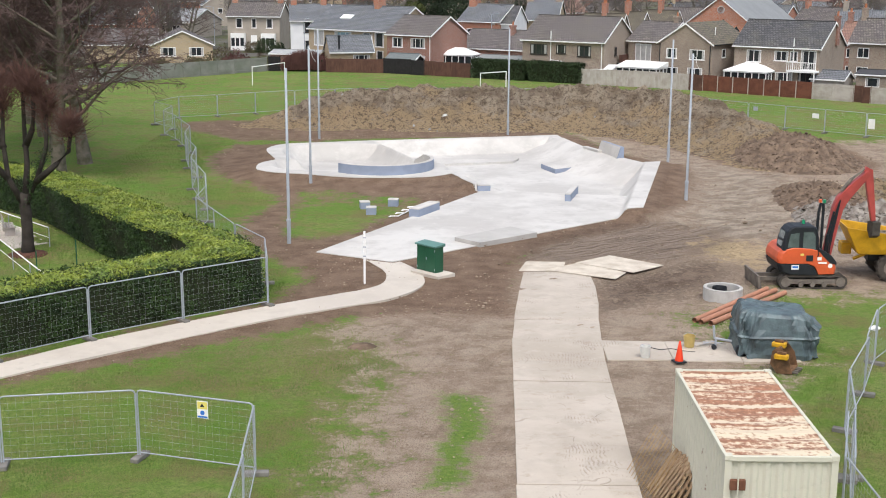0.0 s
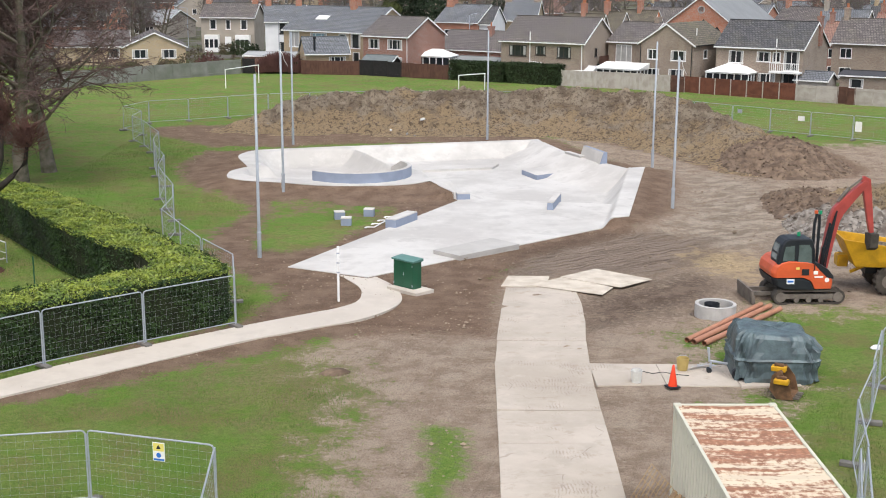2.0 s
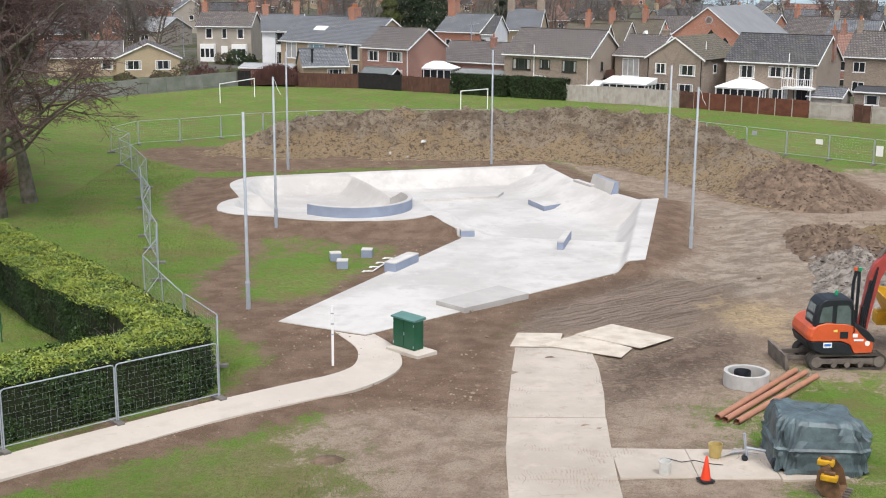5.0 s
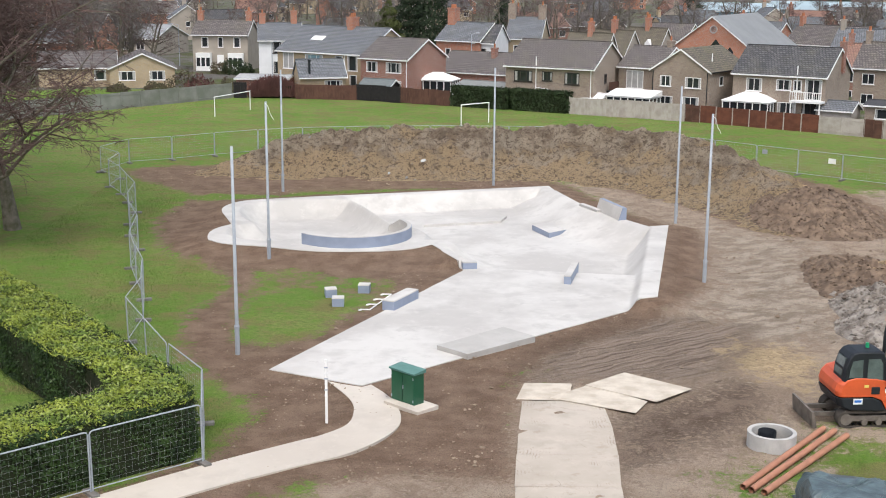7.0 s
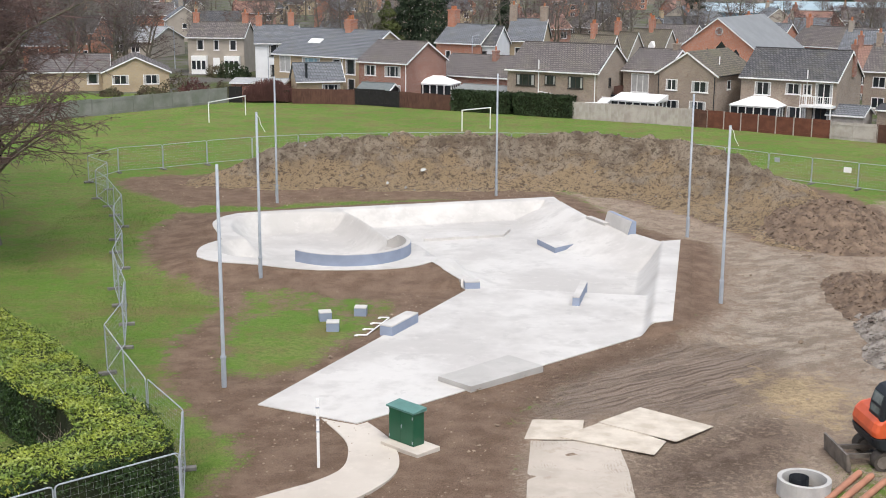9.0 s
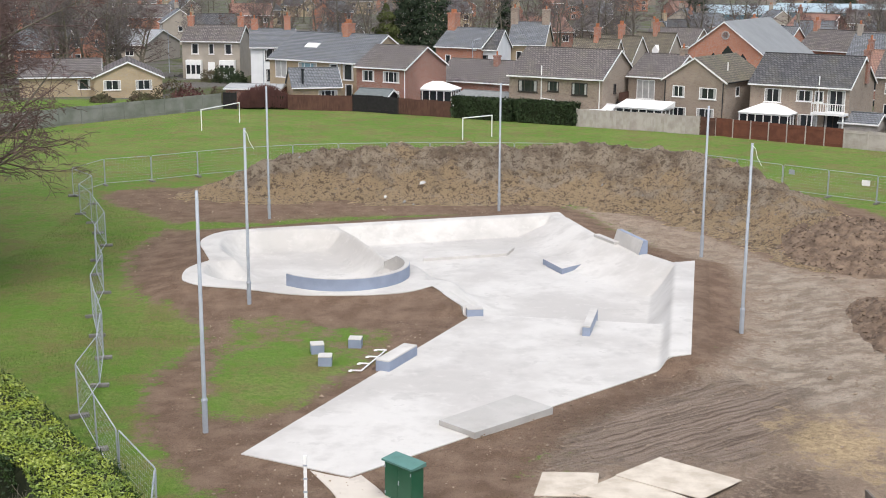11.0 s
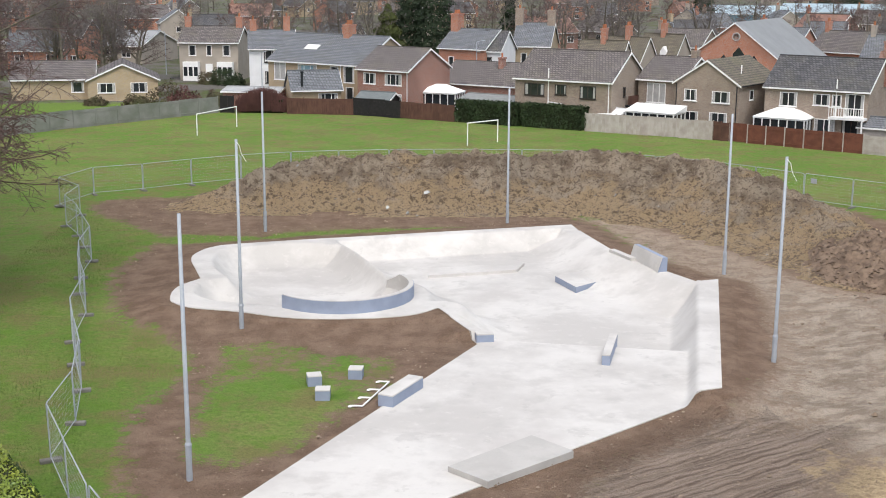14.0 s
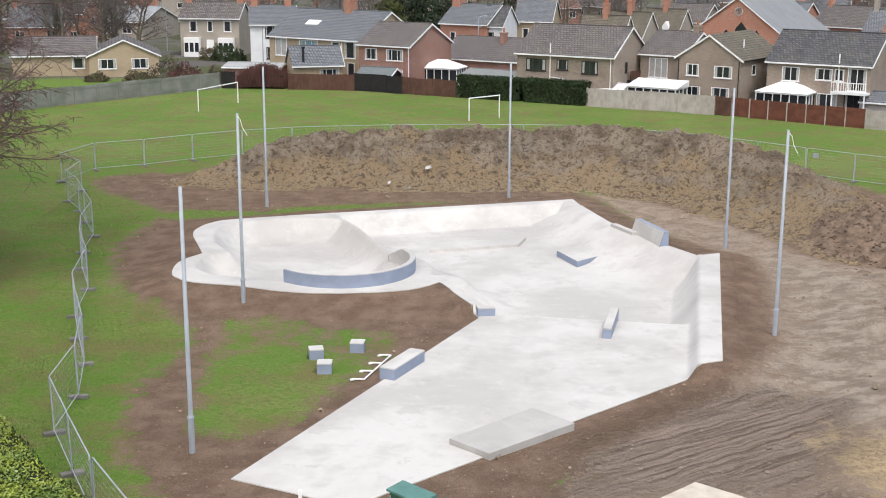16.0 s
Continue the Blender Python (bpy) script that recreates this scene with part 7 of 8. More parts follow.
def bucket(x, y, r0, r1, h, m, label):
    b = thing("bucket", x, y, 0.05, 0, label, "bucket")
    part("tub", Mesh().lathe([(0.0, 0.0), (r0, 0.0), (r1, h), (r1 - 0.015, h), (r0 - 0.02, 0.03), (0.0, 0.03)], 18), m, b)
    part("handle", Mesh().tube([(r1 * math.cos(a), 0.02, h * 0.9 + 0.12 * math.sin(a)) for a in [math.pi * k / 8 for k in range(9)]], 0.008, 5), GALV, b)


bucket(8.8, 37.1, 0.17, 0.22, 0.42, mat("yellow_tub", (0.48, 0.36, 0.13), 0.6, var=0.2), "yellow plastic builder's bucket on the slab")
bucket(7.05, 35.75, 0.15, 0.19, 0.40, mat("pale_tub", (0.62, 0.62, 0.58), 0.6, var=0.15), "pale plastic bucket on the slab")
hose = thing("cable_coil", label="thin dark cable lying on the slab", category="cable")
part("cable", Mesh().tube([(7.3, 36.9, 0.07), (7.7, 36.6, 0.07), (8.1, 36.75, 0.07), (8.5, 36.5, 0.07), (8.9, 36.4, 0.07)], 0.012, 5), BLACKM, hose)
for k in range(5):
    single("mixing_paddle", Mesh().tube([(9.0 + 0.12 * k, 37.0 + 0.15 * k, 0.12), (9.7 + 0.1 * k, 37.5 - 0.1 * k, 0.16)], 0.025, 6), GALV if k % 2 else WOOD_GREY, "grey hand tool lying on the slab", "tool", "tools by the generator")
dig = thing("digging_bucket", 11.6, 34.6, 0.0, 62, "rusty yellow excavator digging bucket on the ground", "digger bucket")
part("shell", Mesh().profile([(-0.35, 0.05), (0.15, 0.0), (0.4, 0.3), (0.35, 0.75), (0.1, 0.95), (0.02, 0.88), (0.24, 0.68), (0.28, 0.34), (0.1, 0.12), (-0.33, 0.15)], -0.4, 0.4), mat("rusted_bucket_steel", (0.17, 0.095, 0.05), 0.85, var=0.5, scale=4), dig, bevel=0.02)
for x in (-0.42, 0.4):
    part("side_plate", Mesh().profile([(-0.35, 0.05), (0.15, 0.0), (0.4, 0.3), (0.35, 0.75), (0.1, 0.95), (-0.2, 0.6)], x, x + 0.03), bpy.data.materials["rusted_bucket_steel"], dig)
for x in (-0.3, -0.1, 0.1, 0.3):
    part("tooth", Mesh().box((x, -0.42, 0.08), (0.09, 0.2, 0.06)), STEEL, dig)
for x, y, z in ((-0.14, 0.2, 0.93), (-0.46, 0.02, 0.62)):
    part("hanger", Mesh().box((x, y, z), (0.26, 0.46, 0.16)), YELLOW, dig, "worn yellow hanger plate", bevel=0.03)
    part("lug", Mesh().box((x + 0.02, y, z + 0.12), (0.12, 0.3, 0.1)), bpy.data.materials["rusted_bucket_steel"], dig, bevel=0.02)
single("white_bag", Mesh().lathe([(0.0, 0.0), (0.17, 0.02), (0.2, 0.1), (0.1, 0.2), (0.0, 0.22)], 9), WHITE, "crumpled white plastic bag on the grass", "bag", at=pose(16.2, 39.7, 0, 0, 0, 30) @ Matrix.Diagonal((1.4, 0.8, 0.8, 1)))
single("spare_foot", Mesh().box((0, 0, 0.08), (0.25, 0.7, 0.16)), FOOT, "dark plastic fence foot lying by the container", "fence foot", at=pose(10.2, 25.2, 0, 0, 0, 15), bevel=0.02)


# ---- signs on the fence ----
def sign(x, y, z, rz, w, h, label, kind, face=WHITE):
    s = thing("site_sign", x, y, z, rz, label, "sign")
    part("board", Mesh().box((0, 0, 0), (w, 0.012, h)), face, s)
    if kind:
        part("warning_panel", Mesh().box((0, -0.008, h * 0.25), (w * 0.9, 0.004, h * 0.42)), YELLOWSIGN, s)
        part("triangle", Mesh().add([(-0.07, -0.011, h * 0.16), (0.07, -0.011, h * 0.16), (0, -0.011, h * 0.38)], [(0, 1, 2)]), BLACKM, s)
        disc = Mesh().tube([(0, -0.008, -h * 0.18), (0, -0.012, -h * 0.18)], w * 0.2, 16)
        part("blue_disc", disc, BLUESIGN, s)
        part("text_bar", Mesh().box((0, -0.008, -h * 0.42), (w * 0.9, 0.004, h * 0.1)), BLUESIGN, s)


sign(-6.15, 25.38, 1.68, -15.5, 0.32, 0.48, "yellow and blue safety sign on the mesh fence", True)
sign(29.55, 98.9, 1.4, -42, 0.6, 0.4, "plain white sign on the mesh fence", False)
sign(33.2, 95.65, 1.15, -41, 0.55, 0.8, "plain white notice on the mesh fence", False)
sign(25.4, 102.75, 1.55, -44, 0.45, 0.35, "small grey sign on the mesh fence", False, GALV)
sign(11.35, 26.2, 1.0, 75, 0.3, 0.5, "pale sign seen through the fence mesh", False)

# ---- fence and post-and-rail in the hedged garden ----
for (ax, ay), (bx2, by2) in (((-24.5, 57.5), (-19.3, 52.2)), ((-21.6, 50.9), (-16.0, 42.4))):
    gr = thing("metal_railing", label="white metal railing in the hedged garden", category="railing", group="garden railings")
    for z, rad in ((0.95, 0.03), (0.45, 0.016)):
        part("rail", Mesh().tube([(ax, ay, z), (bx2, by2, z)], rad, 6), WHITE, gr)
    for t in (0.1, 0.4, 0.7, 1.0):
        x, y = ax + (bx2 - ax) * t, ay + (by2 - ay) * t
        part("post", Mesh().tube([(x, y, -0.05), (x, y, 0.98)], 0.022, 6), GALV, gr)
single("garden_path", Mesh().prism([(-23.6, 55.7), (-20.9, 51.6), (-19.6, 52.9), (-22.0, 56.2), (-24.6, 58.8)], -0.1, 0.03), PATHWAY, "pale concrete path in the hedged garden", "path", kind="structure")
for x, y in ((-17.8, 46.1), (-16.8, 48.4), (-19.2, 45.3)):
    single("green_post", Mesh().tube([(x, y, -0.1), (x, y, 1.2)], 0.03, 6), KIOSK, "thin green metal stake in garden grass", "stake", "green stakes")
bench = thing("garden_bench", -22.3, 55.0, 0, 115, "weathered grey slatted bench in the hedged garden", "bench")
for k in range(4):
    part("slat", Mesh().box((0, -0.2 + 0.13 * k, 0.45), (1.5, 0.1, 0.03)), WOOD_GREY, bench)
for k in range(3):
    part("back_slat", Mesh().box((0, 0.28, 0.6 + 0.15 * k), (1.5, 0.03, 0.1)), WOOD_GREY, bench)
for x in (-0.65, 0.65):
    part("leg", Mesh().box((x, 0, 0.22), (0.07, 0.5, 0.45)), WOOD_GREY, bench)

# ---- spoil heaps by the dumper ----
def heap_height(u, v, w, d, h, seed):
    """Height of a tipped heap at u, v from -1 to 1."""
    rr = min(1.0, math.hypot(u, v))
    lump = 0.42 * noise.fractal(Vector((u * w * 0.9 + seed, v * d * 0.9, seed)), 0.7, 2.1, 5) + 0.16 * noise.noise(Vector((u * w * 4, v * d * 4, seed)))
    return h * (1 - rr ** 1.6) + lump * (1 - rr ** 3) * min(1, h) - 0.06


def heap_of(x, y, w, d, h, m, label, seed, clods=0, clod_m=None):
    g, n = Mesh(), 80
    for j in range(n + 1):
        for i in range(n + 1):
            u, v = i / n * 2 - 1, j / n * 2 - 1
            g.v.append((u * w, v * d, heap_height(u, v, w, d, h, seed)))
    g.f = [(j * (n + 1) + i, j * (n + 1) + i + 1, (j + 1) * (n + 1) + i + 1, (j + 1) * (n + 1) + i) for j in range(n) for i in range(n)]
    single("spoil_heap", g, m, label, "heap", kind="stuff", smooth=True, at=pose(x, y, 0))
    if clods:
        HEAP_CLODS.append((x, y, w, d, h, seed, clods, clod_m or m))


HEAP_CLODS = []
RUBBLE = mat("grey_rubble", (0.27, 0.245, 0.215), 0.95, var=0.5, scale=1.8, bump=1.0, fine=9, other=(0.105, 0.085, 0.070))
DARKSOIL = mat("dark_clumped_topsoil", (0.195, 0.141, 0.100), 0.95, var=0.5, scale=1.6, bump=1.0, fine=7, other=(0.090, 0.063, 0.045))
heap_of(23.8, 83.0, 4.8, 6.6, 1.9, DARKSOIL, "dark clumped topsoil tipped at the end of the bank", 3.0, 2600)
heap_of(21.8, 65.5, 3.2, 7.5, 1.0, DARKSOIL, "dark churned soil heap behind the yard", 7.0, 1500)
heap_of(20.6, 61.0, 2.2, 3.6, 1.0, RUBBLE, "grey broken stone among the churned soil", 4.0, 900)
heap_of(22.0, 57.5, 4.5, 4.0, 1.5, RUBBLE, "grey rubble and broken stone heap behind the dumper", 2.0, 1300)
heap_of(25.5, 66.0, 5.5, 5.0, 1.4, BANK, "brown spoil heap on the muddy ground", 6.0)
heap_of(27.0, 62.0, 3.5, 3.0, 0.9, BANK, "low brown spoil heap beside the rubble", 9.0)


# ---- clods and stones ----
def scatter(name, count, region, size, m, label, seed, height):
    rs = np.random.default_rng(seed)
    base_v = np.array([(0, 0, 1), (0.9, 0, 0.3), (0.28, 0.85, 0.3), (-0.72, 0.53, 0.3), (-0.72, -0.53, 0.3), (0.28, -0.85, 0.3), (0, 0, -0.5)])
    base_f = [(0, 1, 2), (0, 2, 3), (0, 3, 4), (0, 4, 5), (0, 5, 1), (6, 2, 1), (6, 3, 2), (6, 4, 3), (6, 5, 4), (6, 1, 5)]
    m2 = Mesh()
    pts = region(rs, count)
    zs = height(pts[:, 0], pts[:, 1])
    for (x, y), z in zip(pts, zs):
        s = size * rs.lognormal(0, 0.42)
        a = rs.uniform(0, 6.3)
        v = base_v * (1 + rs.normal(0, 0.22, base_v.shape)) * (s, s * rs.uniform(0.6, 1), s * rs.uniform(0.5, 0.9))
        ca, sa = math.cos(a), math.sin(a)
        m2.add([(x + p[0] * ca - p[1] * sa, y + p[0] * sa + p[1] * ca, z + p[2]) for p in v], base_f)
    single(name, m2, m, label, "clods", kind="stuff")


def on_bank(rs, n):
    p = np.stack([rs.uniform(-22, 32, n * 6), rs.uniform(76, 112, n * 6)], -1)
    d, s = along(RIDGE, p[:, 0], p[:, 1])
    return p[(d < np.interp(s, range(13), RIDGE_W) * 0.97) & (bank_z(p[:, 0], p[:, 1]) > 0.02)][:n]


def on_soil(rs, n):
    p = np.stack([rs.uniform(-24, 17, n * 8), rs.uniform(31, 103, n * 8)], -1)
    return p[(inside(SOIL, p[:, 0], p[:, 1]) > 0.1) & (inside(SKATE, p[:, 0], p[:, 1]) < -0.25) & (inside(ISLAND, p[:, 0], p[:, 1]) < 0)][:n]


def on_mud(rs, n):
    p = np.stack([rs.uniform(-3, 36, n * 6), rs.uniform(24, 96, n * 6)], -1)
    return p[(inside(MUD, p[:, 0], p[:, 1]) > 0.3) & (inside(SKATE, p[:, 0], p[:, 1]) < -2) & ~((p[:, 0] > 2) & (p[:, 0] < 13) & (p[:, 1] < 51.5))][:n]


def flat_z(x, y):
    ins = inside(SKATE, x, y)
    return np.where(ins > -4, 0.12 * np.clip(1 + ins / 4, 0, 1), 0.0) + 0.01


EARTH = mat("brown_clods", (0.34, 0.265, 0.195), 0.95, var=0.5, scale=0.5, bump=0.4, other=(0.175, 0.128, 0.092))
scatter("bank_clods", 22000, on_bank, 0.042, EARTH, "brown earth clods on the bank", 1, bank_z)
scatter("bank_stones", 500, on_bank, 0.06, mat("pale_stones", (0.46, 0.42, 0.36), 0.9, var=0.3), "pale stones and scraps in the bank", 2, bank_z)
for hx, hy, hw, hd, hh, seed, count, m in HEAP_CLODS:
    def on_heap(rs, n):
        a, q = rs.uniform(0, 6.28, n), np.sqrt(rs.uniform(0, 0.95, n))
        return np.stack([hx + hw * q * np.cos(a), hy + hd * q * np.sin(a)], -1)

    def heap_top(x, y):
        return np.array([heap_height((p - hx) / hw, (q - hy) / hd, hw, hd, hh, seed) for p, q in zip(x, y)])
    scatter("heap_clods", count, on_heap, 0.065, m, "broken lumps on a tipped heap", int(seed) + 40, heap_top)
scatter("soil_clods", 3500, on_soil, 0.035, EARTH, "small clods on fresh topsoil", 3, flat_z)
scatter("mud_clods", 4500, on_mud, 0.04, EARTH, "clods and stones on rutted mud", 4, flat_z)

# scraps of plastic and a lump of turf
for x, y, size, turn in ((-1.4, 100.6, 0.27, 20), (-4.0, 98.6, 0.2, 70), (-2.6, 97.4, 0.12, 10), (-10.4, 102.6, 0.12, 40), (11.2, 99.5, 0.12, 80)):
    scrap = Mesh().add([(-size, -0.3 * size, 0.0), (0.2 * size, -0.5 * size, 0.12), (size, 0.1 * size, 0.05), (0.3 * size, 0.5 * size, 0.16), (-0.7 * size, 0.4 * size, 0.08), (0, 0, -0.1)],
                       [(0, 1, 4), (1, 3, 4), (1, 2, 3), (0, 5, 1), (1, 5, 2), (2, 5, 3), (3, 5, 4), (4, 5, 0)])
    single("plastic_scrap", scrap, RINGC, "torn scrap of pale plastic in the earth bank", "scrap", "scraps in the bank", at=pose(x, y, float(bank_z(np.array([x]), np.array([y]))[0]) + 0.06, 35, 0, turn))
single("turf_lump", Mesh().lathe([(0.0, 0.2), (0.25, 0.16), (0.42, 0.05), (0.5, -0.04)], 9), DARKSOIL, "dark lump of turf on worn grass", "turf lump", at=pose(-2.9, 36.6, 0, 0, 0, 15) @ Matrix.Diagonal((1.2, 0.6, 0.9, 1)))

# ---- grass tufts in the foreground ----
def tufts(name, count, box, material, label, seed, size):
    rs = np.random.default_rng(seed)
    p = np.stack([rs.uniform(box[0], box[2], count), rs.uniform(box[1], box[3], count)], -1)
    keep = (inside(MUD, p[:, 0], p[:, 1]) < rs.normal(-0.2, 0.7, count)) & (inside(SOIL, p[:, 0], p[:, 1]) < rs.normal(-0.3, 0.3, count)) & (inside(HEDGE, p[:, 0], p[:, 1]) < 0)
    p = p[keep]
    n = len(p)
    a, h, lean2 = rs.uniform(0, 6.28, n), size * rs.uniform(0.5, 1.4, n), rs.uniform(0.0, 0.6, n)
    wv = size * 0.13
    dx, dy = np.cos(a), np.sin(a)
    z0 = np.full(n, -0.02)
    v = np.stack([np.stack([p[:, 0] - dy * wv, p[:, 1] + dx * wv, z0], -1), np.stack([p[:, 0] + dy * wv, p[:, 1] - dx * wv, z0], -1),
                  np.stack([p[:, 0] + dx * h * lean2, p[:, 1] + dy * h * lean2, h], -1)], 1).reshape(-1, 3)
    m = Mesh()
    m.v, m.f = v.tolist(), [(3 * i, 3 * i + 1, 3 * i + 2) for i in range(n)]
    single(name, m, material, label, "grass", kind="stuff")


BLADE = mat("grass_blades", (0.175, 0.225, 0.055), 0.7, var=0.45, scale=0.5, bump=0, other=(0.095, 0.170, 0.028))
tufts("grass", 220000, (-16, 19, 14, 46), BLADE, "short patchy park grass", 5, 0.07)
tufts("grass", 90000, (-24, 44, -7, 100), BLADE, "short park grass by the fence", 6, 0.09)

# ---- the town behind ----
far_bare = [bare_tree("bare_tree", hgt, sd, 0.26, 0.5, (11, 7, 6, 3), BARK, TWIG_GREY, lab, 0.05, first=0.25) for hgt, sd, lab in
            ((12, 21, "leafless grey-brown tree between the houses"), (10, 22, "slim leafless tree in a back garden"), (14, 23, "tall leafless tree behind the rooftops"))]
red_bare = bare_tree("bare_tree", 10, 25, 0.25, 0.5, (12, 7, 6, 3), BARK, TWIG, "leafless tree with reddish twigs behind the houses", 0.05, first=0.2)
r = random.Random(12)
spots = [(-52, 215), (-45, 232), (-33, 236), (-27, 222), (-20, 214), (-13, 222), (-5, 238), (3, 232), (10, 236), (19, 232), (24, 215), (14, 226), (29, 238), (33, 250), (-58, 240), (-62, 222), (45, 240), (70, 300), (58, 262), (-38, 262), (-22, 258), (-8, 262), (8, 268), (22, 272), (16, 252)]
for k in range(60):
    y = r.uniform(205, 300)
    x = r.uniform(-0.4, 0.36) * y
    if not (28 < x < 52 and y < 215) and not (-45 < x < -18 and y < 212) and not (-68 < x < -38 and y < 230):
        spots.append((x, y))
for k in range(34):
    spots.append((r.uniform(-98, -56), r.uniform(172, 262)))
for k in range(14):
    spots.append((r.uniform(-58, -44), r.uniform(184, 206)))
for k in range(110):
    y = r.uniform(290, 650)
    spots.append((r.uniform(-0.38, 0.38) * y, y))
first_used = set()
for k, (x, y) in enumerate(spots):
    src = (far_bare + [red_bare])[k % 4]
    m = pose(x, y, 0, 0, 0, r.uniform(0, 360)) @ Matrix.Diagonal((1, 1, 1, 1)).to_4x4()
    if src not in first_used:
        first_used.add(src)
        src.matrix_basis = m
    else:
        copy_thing(src, m)


def conifer(x, y, h, rad, material, label, seed):
    rs = np.random.default_rng(seed)
    t = thing("conifer", x, y, 0, 0, label, "tree")
    part("trunk", Mesh().tube([(0, 0, -0.2), (0, 0, h * 0.8)], [0.3, 0.08], 7), BARK, t)
    n = 5200
    z = h * (0.06 + 0.94 * rs.uniform(0, 1, n) ** 1.2)
    rr = rad * (1 - z / h) ** 0.6 * np.sqrt(rs.uniform(0.25, 1, n)) * (1 + 0.25 * np.sin(z * 3.1))
    a = rs.uniform(0, 6.28, n)
    p = np.stack([rr * np.cos(a), rr * np.sin(a), z], -1)
    part("crown", leafy(p, np.stack([np.cos(a), np.sin(a), np.full(n, 0.5)], -1), 0.30, 0.5), material, t)


conifer(-2.5, 222, 17, 5.2, CONIFER, "tall dark evergreen conifer behind the houses", 1)
conifer(-6.5, 226, 15, 4.5, CONIFER, "dark evergreen conifer beside the taller one", 2)
conifer(-9.6, 214, 10.5, 3.4, mat("yellow_green_conifer", (0.075, 0.090, 0.025), 0.85, var=0.4, bump=0), "yellow-green conifer behind the slate roof", 3)
conifer(11, 252, 13, 2.5, CONIFER, "dark evergreen conifer among bare trees", 4)
conifer(62, 330, 14, 4, CONIFER, "dark evergreen conifer far behind roofs", 5)
conifer(120, 420, 13, 6, CONIFER, "dark evergreen tree by the far sheds", 6)
conifer(128, 424, 12, 6, CONIFER, "dark evergreen tree by the far sheds", 7)


def shrub(x, y, rad, h, material, label, seed, n=900):
    rs = np.random.default_rng(seed)
    t = thing("shrub", x, y, 0, 0, label, "shrub")
    u = rs.normal(0, 1, (n, 3))
    u /= np.linalg.norm(u, axis=1, keepdims=True)
    u[:, 2] = np.abs(u[:, 2])
    lump = 1 + 0.25 * np.sin(u[:, 0] * 5 + seed) * np.cos(u[:, 1] * 4)
    p = u * (rs.uniform(0.5, 1, (n, 1)) ** 0.5) * lump[:, None] * (rad, rad, h)
    part("foliage", leafy(p, u, 0.17, 0.7), material, t)
    part("stem", Mesh().tube([(0, 0, -0.1), (0.1, 0, h * 0.5)], 0.08, 5), BARK, t)
    part("stem", Mesh().tube([(0, 0, -0.1), (-0.4, 0.2, h * 0.6)], 0.06, 5), BARK, t)


for k, (x, y, rad, h, mt) in enumerate(((-33.5, 166, 2.6, 2.6, GARDEN), (-31, 163.5, 2.2, 2.2, REDBUSH), (-36.5, 162.5, 1.7, 1.4, GARDEN), (-31.5, 192, 2.0, 2.4, LEYLAND), (-33.5, 193, 1.8, 1.8, GARDEN),
                                         (-29.5, 190, 1.6, 1.6, LEYLAND), (-41.5, 164, 1.4, 1.0, GARDEN), (-52, 200, 4.2, 4.4, GARDEN), (-27.6, 165, 1.6, 1.6, GARDEN), (2, 171, 1.6, 2.2, GARDEN), (19.0, 158, 2.2, 2.8, GARDEN), (30, 160, 2.0, 2.6, GARDEN))):
    shrub(x, y, rad, h, mt, "mixed garden shrub behind the field fence" if mt is GARDEN else ("dark red-brown garden shrub" if mt is REDBUSH else "evergreen garden shrub by the house"), k + 1)


def plain_house(wall, roof, label, w=8.0, d=7.5, eave=5.0, ridge=7.6):
    h, ww = house((0, 0), (w, 0), d, eave, ridge, wall, roof, label)
    for x in (1.0, w - 2.4):
        opening(h, "window", x, 3.1, 1.4, 1.2, 0, 2, WHITE, bars=False)
        opening(h, "window", x, 0.8, 1.4, 1.2, 0, 2, WHITE, bars=False)
    opening(h, "window", d / 2 - 0.5, 3.1, 1.0, 1.1, w, 1, WHITE, face="right", bars=False)
    chimney(h, 0.5, d / 2, ridge - 0.6, ridge + 1.4, 0.6, 0.9, 2, wall if wall is not WHITEWALL else ORANGE)
    return h


kinds = [plain_house(ORANGE, SLATE, "orange brick house among the far rooftops"), plain_house(BUFF, TILE, "buff brick house among the far rooftops", 9.5),
         plain_house(RED, TILE_RED, "red brick house with red clay roof", 10), plain_house(RENDERED, SLATE, "pale rendered house among far rooftops", 7),
         plain_house(SAND, TILE_DARK, "sandy brick house with dark roof", 9), plain_house(ORANGE, TILE, "orange brick terrace house with brown roof", 12)]
taken = set()
lots = [(-66, 205, 8), (-72, 226, -12), (-48, 250, 15), (-24, 240, -20), (15, 246, 30), (24, 262, -60), (33, 228, -35), (46, 212, -40), (52, 200, -50), (44, 262, 20), (55, 186, -33), (59, 172, -30), (50, 165, -28), (47, 150, -33), (60, 160, -60), (66, 190, -20), (72, 215, -35), (60, 232, -15), (80, 250, 10), (70, 275, -50), (90, 300, -20), (56, 300, 15)]
for k in range(74):
    y = r.uniform(285, 640)
    lots.append((r.uniform(-0.40, 0.40) * y, y, r.choice((-30, 10, 60, -75, 25, 0)) + r.uniform(-8, 8)))
for k, (x, y, rz) in enumerate(lots):
    src = kinds[(k * 5 + k // 6) % 6]
    m = pose(x, y, -0.2 if k % 3 else -1.2, 0, 0, rz)
    if src not in taken:
        taken.add(src)
        src.matrix_basis = m
    else:
        copy_thing(src, m)
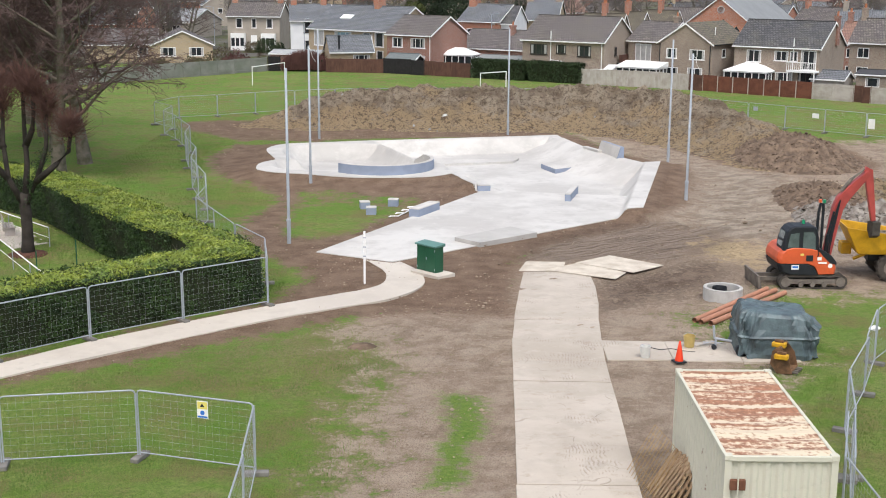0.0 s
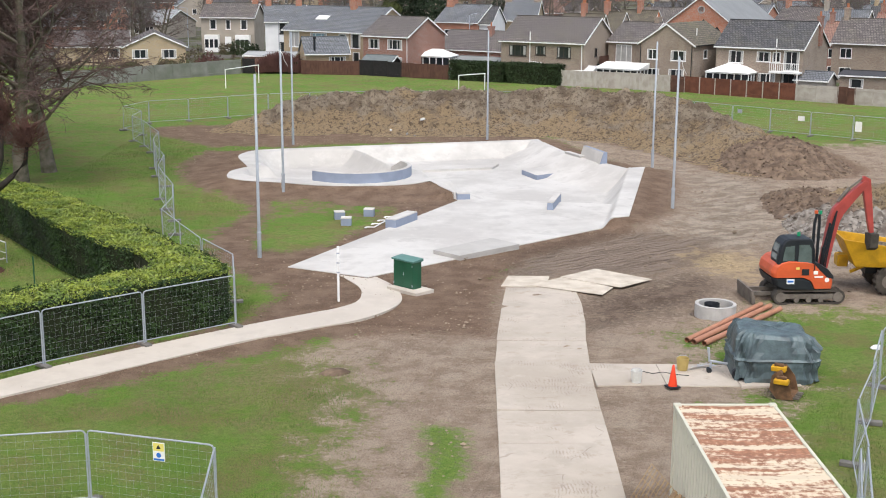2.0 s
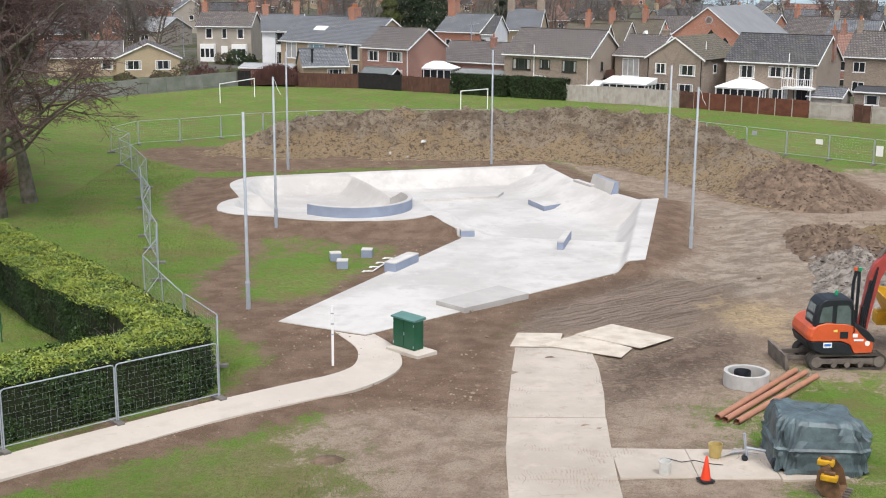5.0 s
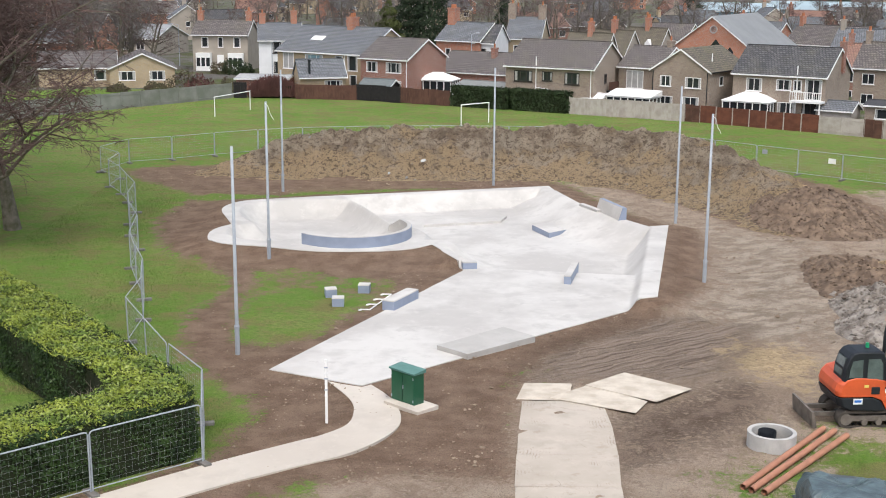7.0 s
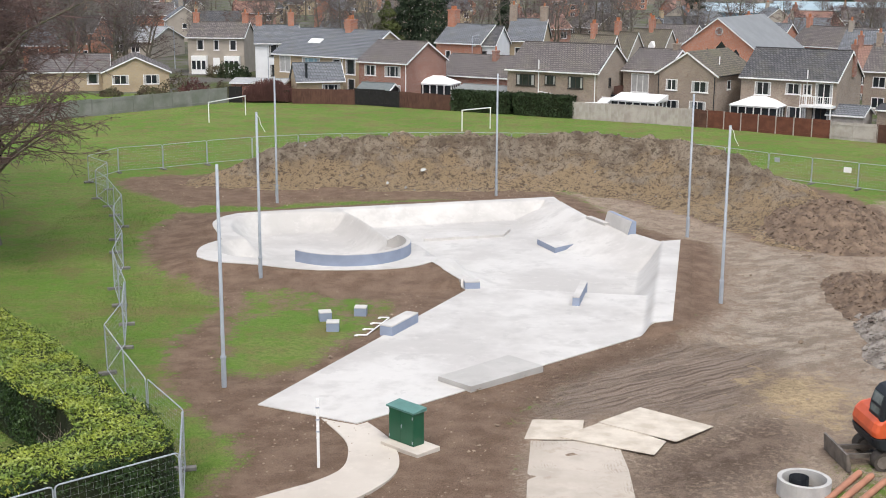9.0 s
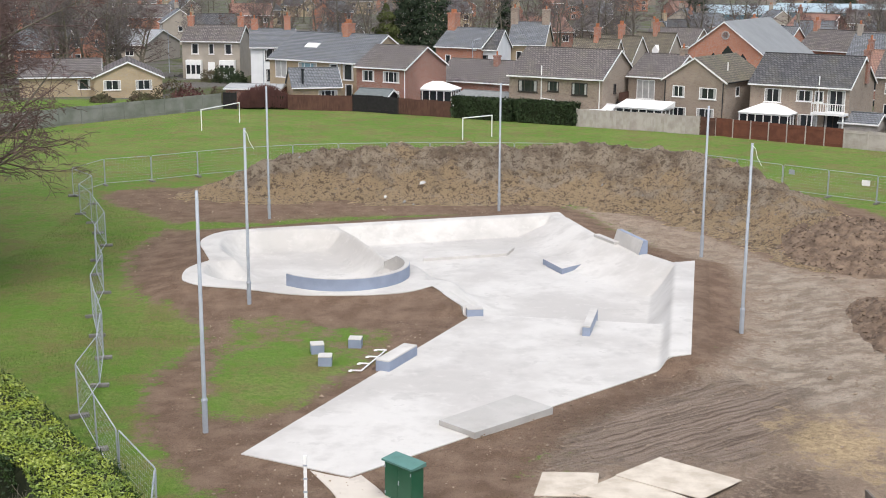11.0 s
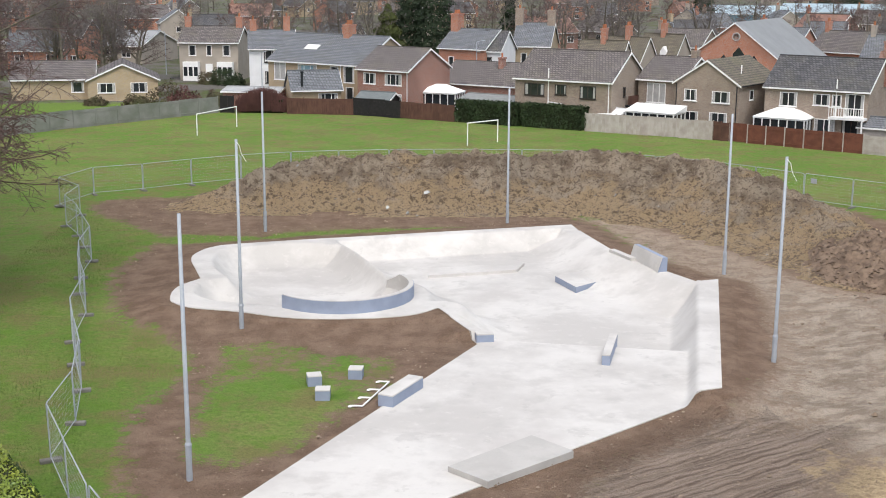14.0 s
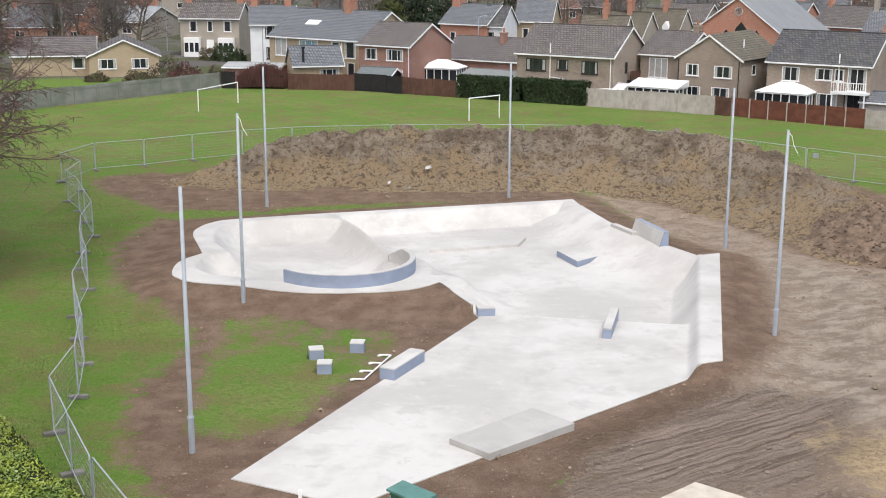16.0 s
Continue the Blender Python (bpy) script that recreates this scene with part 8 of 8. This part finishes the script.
# steep-roofed grey cottages before the chapel
for x, y, rz in ((21, 196, -38), (27.5, 205, -38), (16.5, 186, -30)):
    h, w = house((x, y), (x + 6.5 * math.cos(radians(rz)), y + 6.5 * math.sin(radians(rz))), 6, 2.8, 6.6, RENDERED, TILE_OLIVE, "steep-roofed cottage with lichened grey tiles")
    for dx in (1.5, 4.4):
        part("dormer", Mesh().add([(dx - 0.5, 0.6, 3.3), (dx + 0.5, 0.6, 3.3), (dx + 0.5, 0.6, 4.3), (dx, 0.6, 5.0), (dx - 0.5, 0.6, 4.3), (dx - 0.5, 2.0, 3.9), (dx + 0.5, 2.0, 3.9), (dx + 0.5, 2.0, 4.3), (dx, 2.4, 5.0), (dx - 0.5, 2.0, 4.3)],
             [(0, 1, 2, 3, 4), (1, 6, 7, 2), (2, 7, 8, 3), (3, 8, 9, 4), (4, 9, 5, 0)]), WHITE, h, "white dormer gable")
    chimney(h, 3.2, 3.0, 6.0, 8.3, 0.7, 0.9, 3)
# school-like low block, blue sheds
h, w = house((-78, 236), (-52, 230), 14, 3.0, 5.2, RENDERED, mat("pale_grey_sheet_roof", (0.27, 0.28, 0.285), 0.7, var=0.12, scale=0.4), "long low white building with pale grey roof", kind="hall")
for k in range(8):
    opening(h, "window", 2 + 3 * k, 1.1, 1.6, 1.3, 0, 2, WHITE, bars=False)
for a, b, dd, wl, lab in (((66, 352), (86, 345), 16, mat("pale_blue_cladding", (0.16, 0.30, 0.38), 0.6, var=0.1), "pale blue clad industrial shed"), ((92, 372), (128, 360), 22, mat("blue_grey_cladding", (0.20, 0.29, 0.33), 0.6, var=0.1), "long blue-grey industrial shed")):
    h, w = house(a, b, dd, 5.0, 7.0, wl, mat("light_blue_roof_" + lab[:4].strip(), (0.33, 0.42, 0.46), 0.6, var=0.1, scale=0.3), lab, kind="industrial_shed")
    for k in range(int(w / 4)):
        opening(h, "window", 1.5 + 4 * k, 2.4, 2.2, 1.2, 0, 2, WHITE, bars=False)
street = None
for x, y in ((-43, 208), (-21.3, 160), (3.6, 184), (41, 250), (-10.5, 175)):
    if street is None:
        street = thing("street_lamp", x, y, 0, 200, "slim grey street lamp between the houses", "street lamp", "street lamps")
        part("column", Mesh().tube([(0, 0, -0.1), (0, 0, 6.5)], [0.08, 0.05], 7), GALV, street)
        part("arm", Mesh().tube([(0, 0, 6.5), (0.9, 0, 6.7)], 0.035, 6), GALV, street)
        part("lantern", Mesh().box((1.1, 0, 6.68), (0.5, 0.2, 0.12)), GALV, street, bevel=0.03)
    else:
        copy_thing(street, pose(x, y, 0, 0, 0, r.uniform(0, 360)))
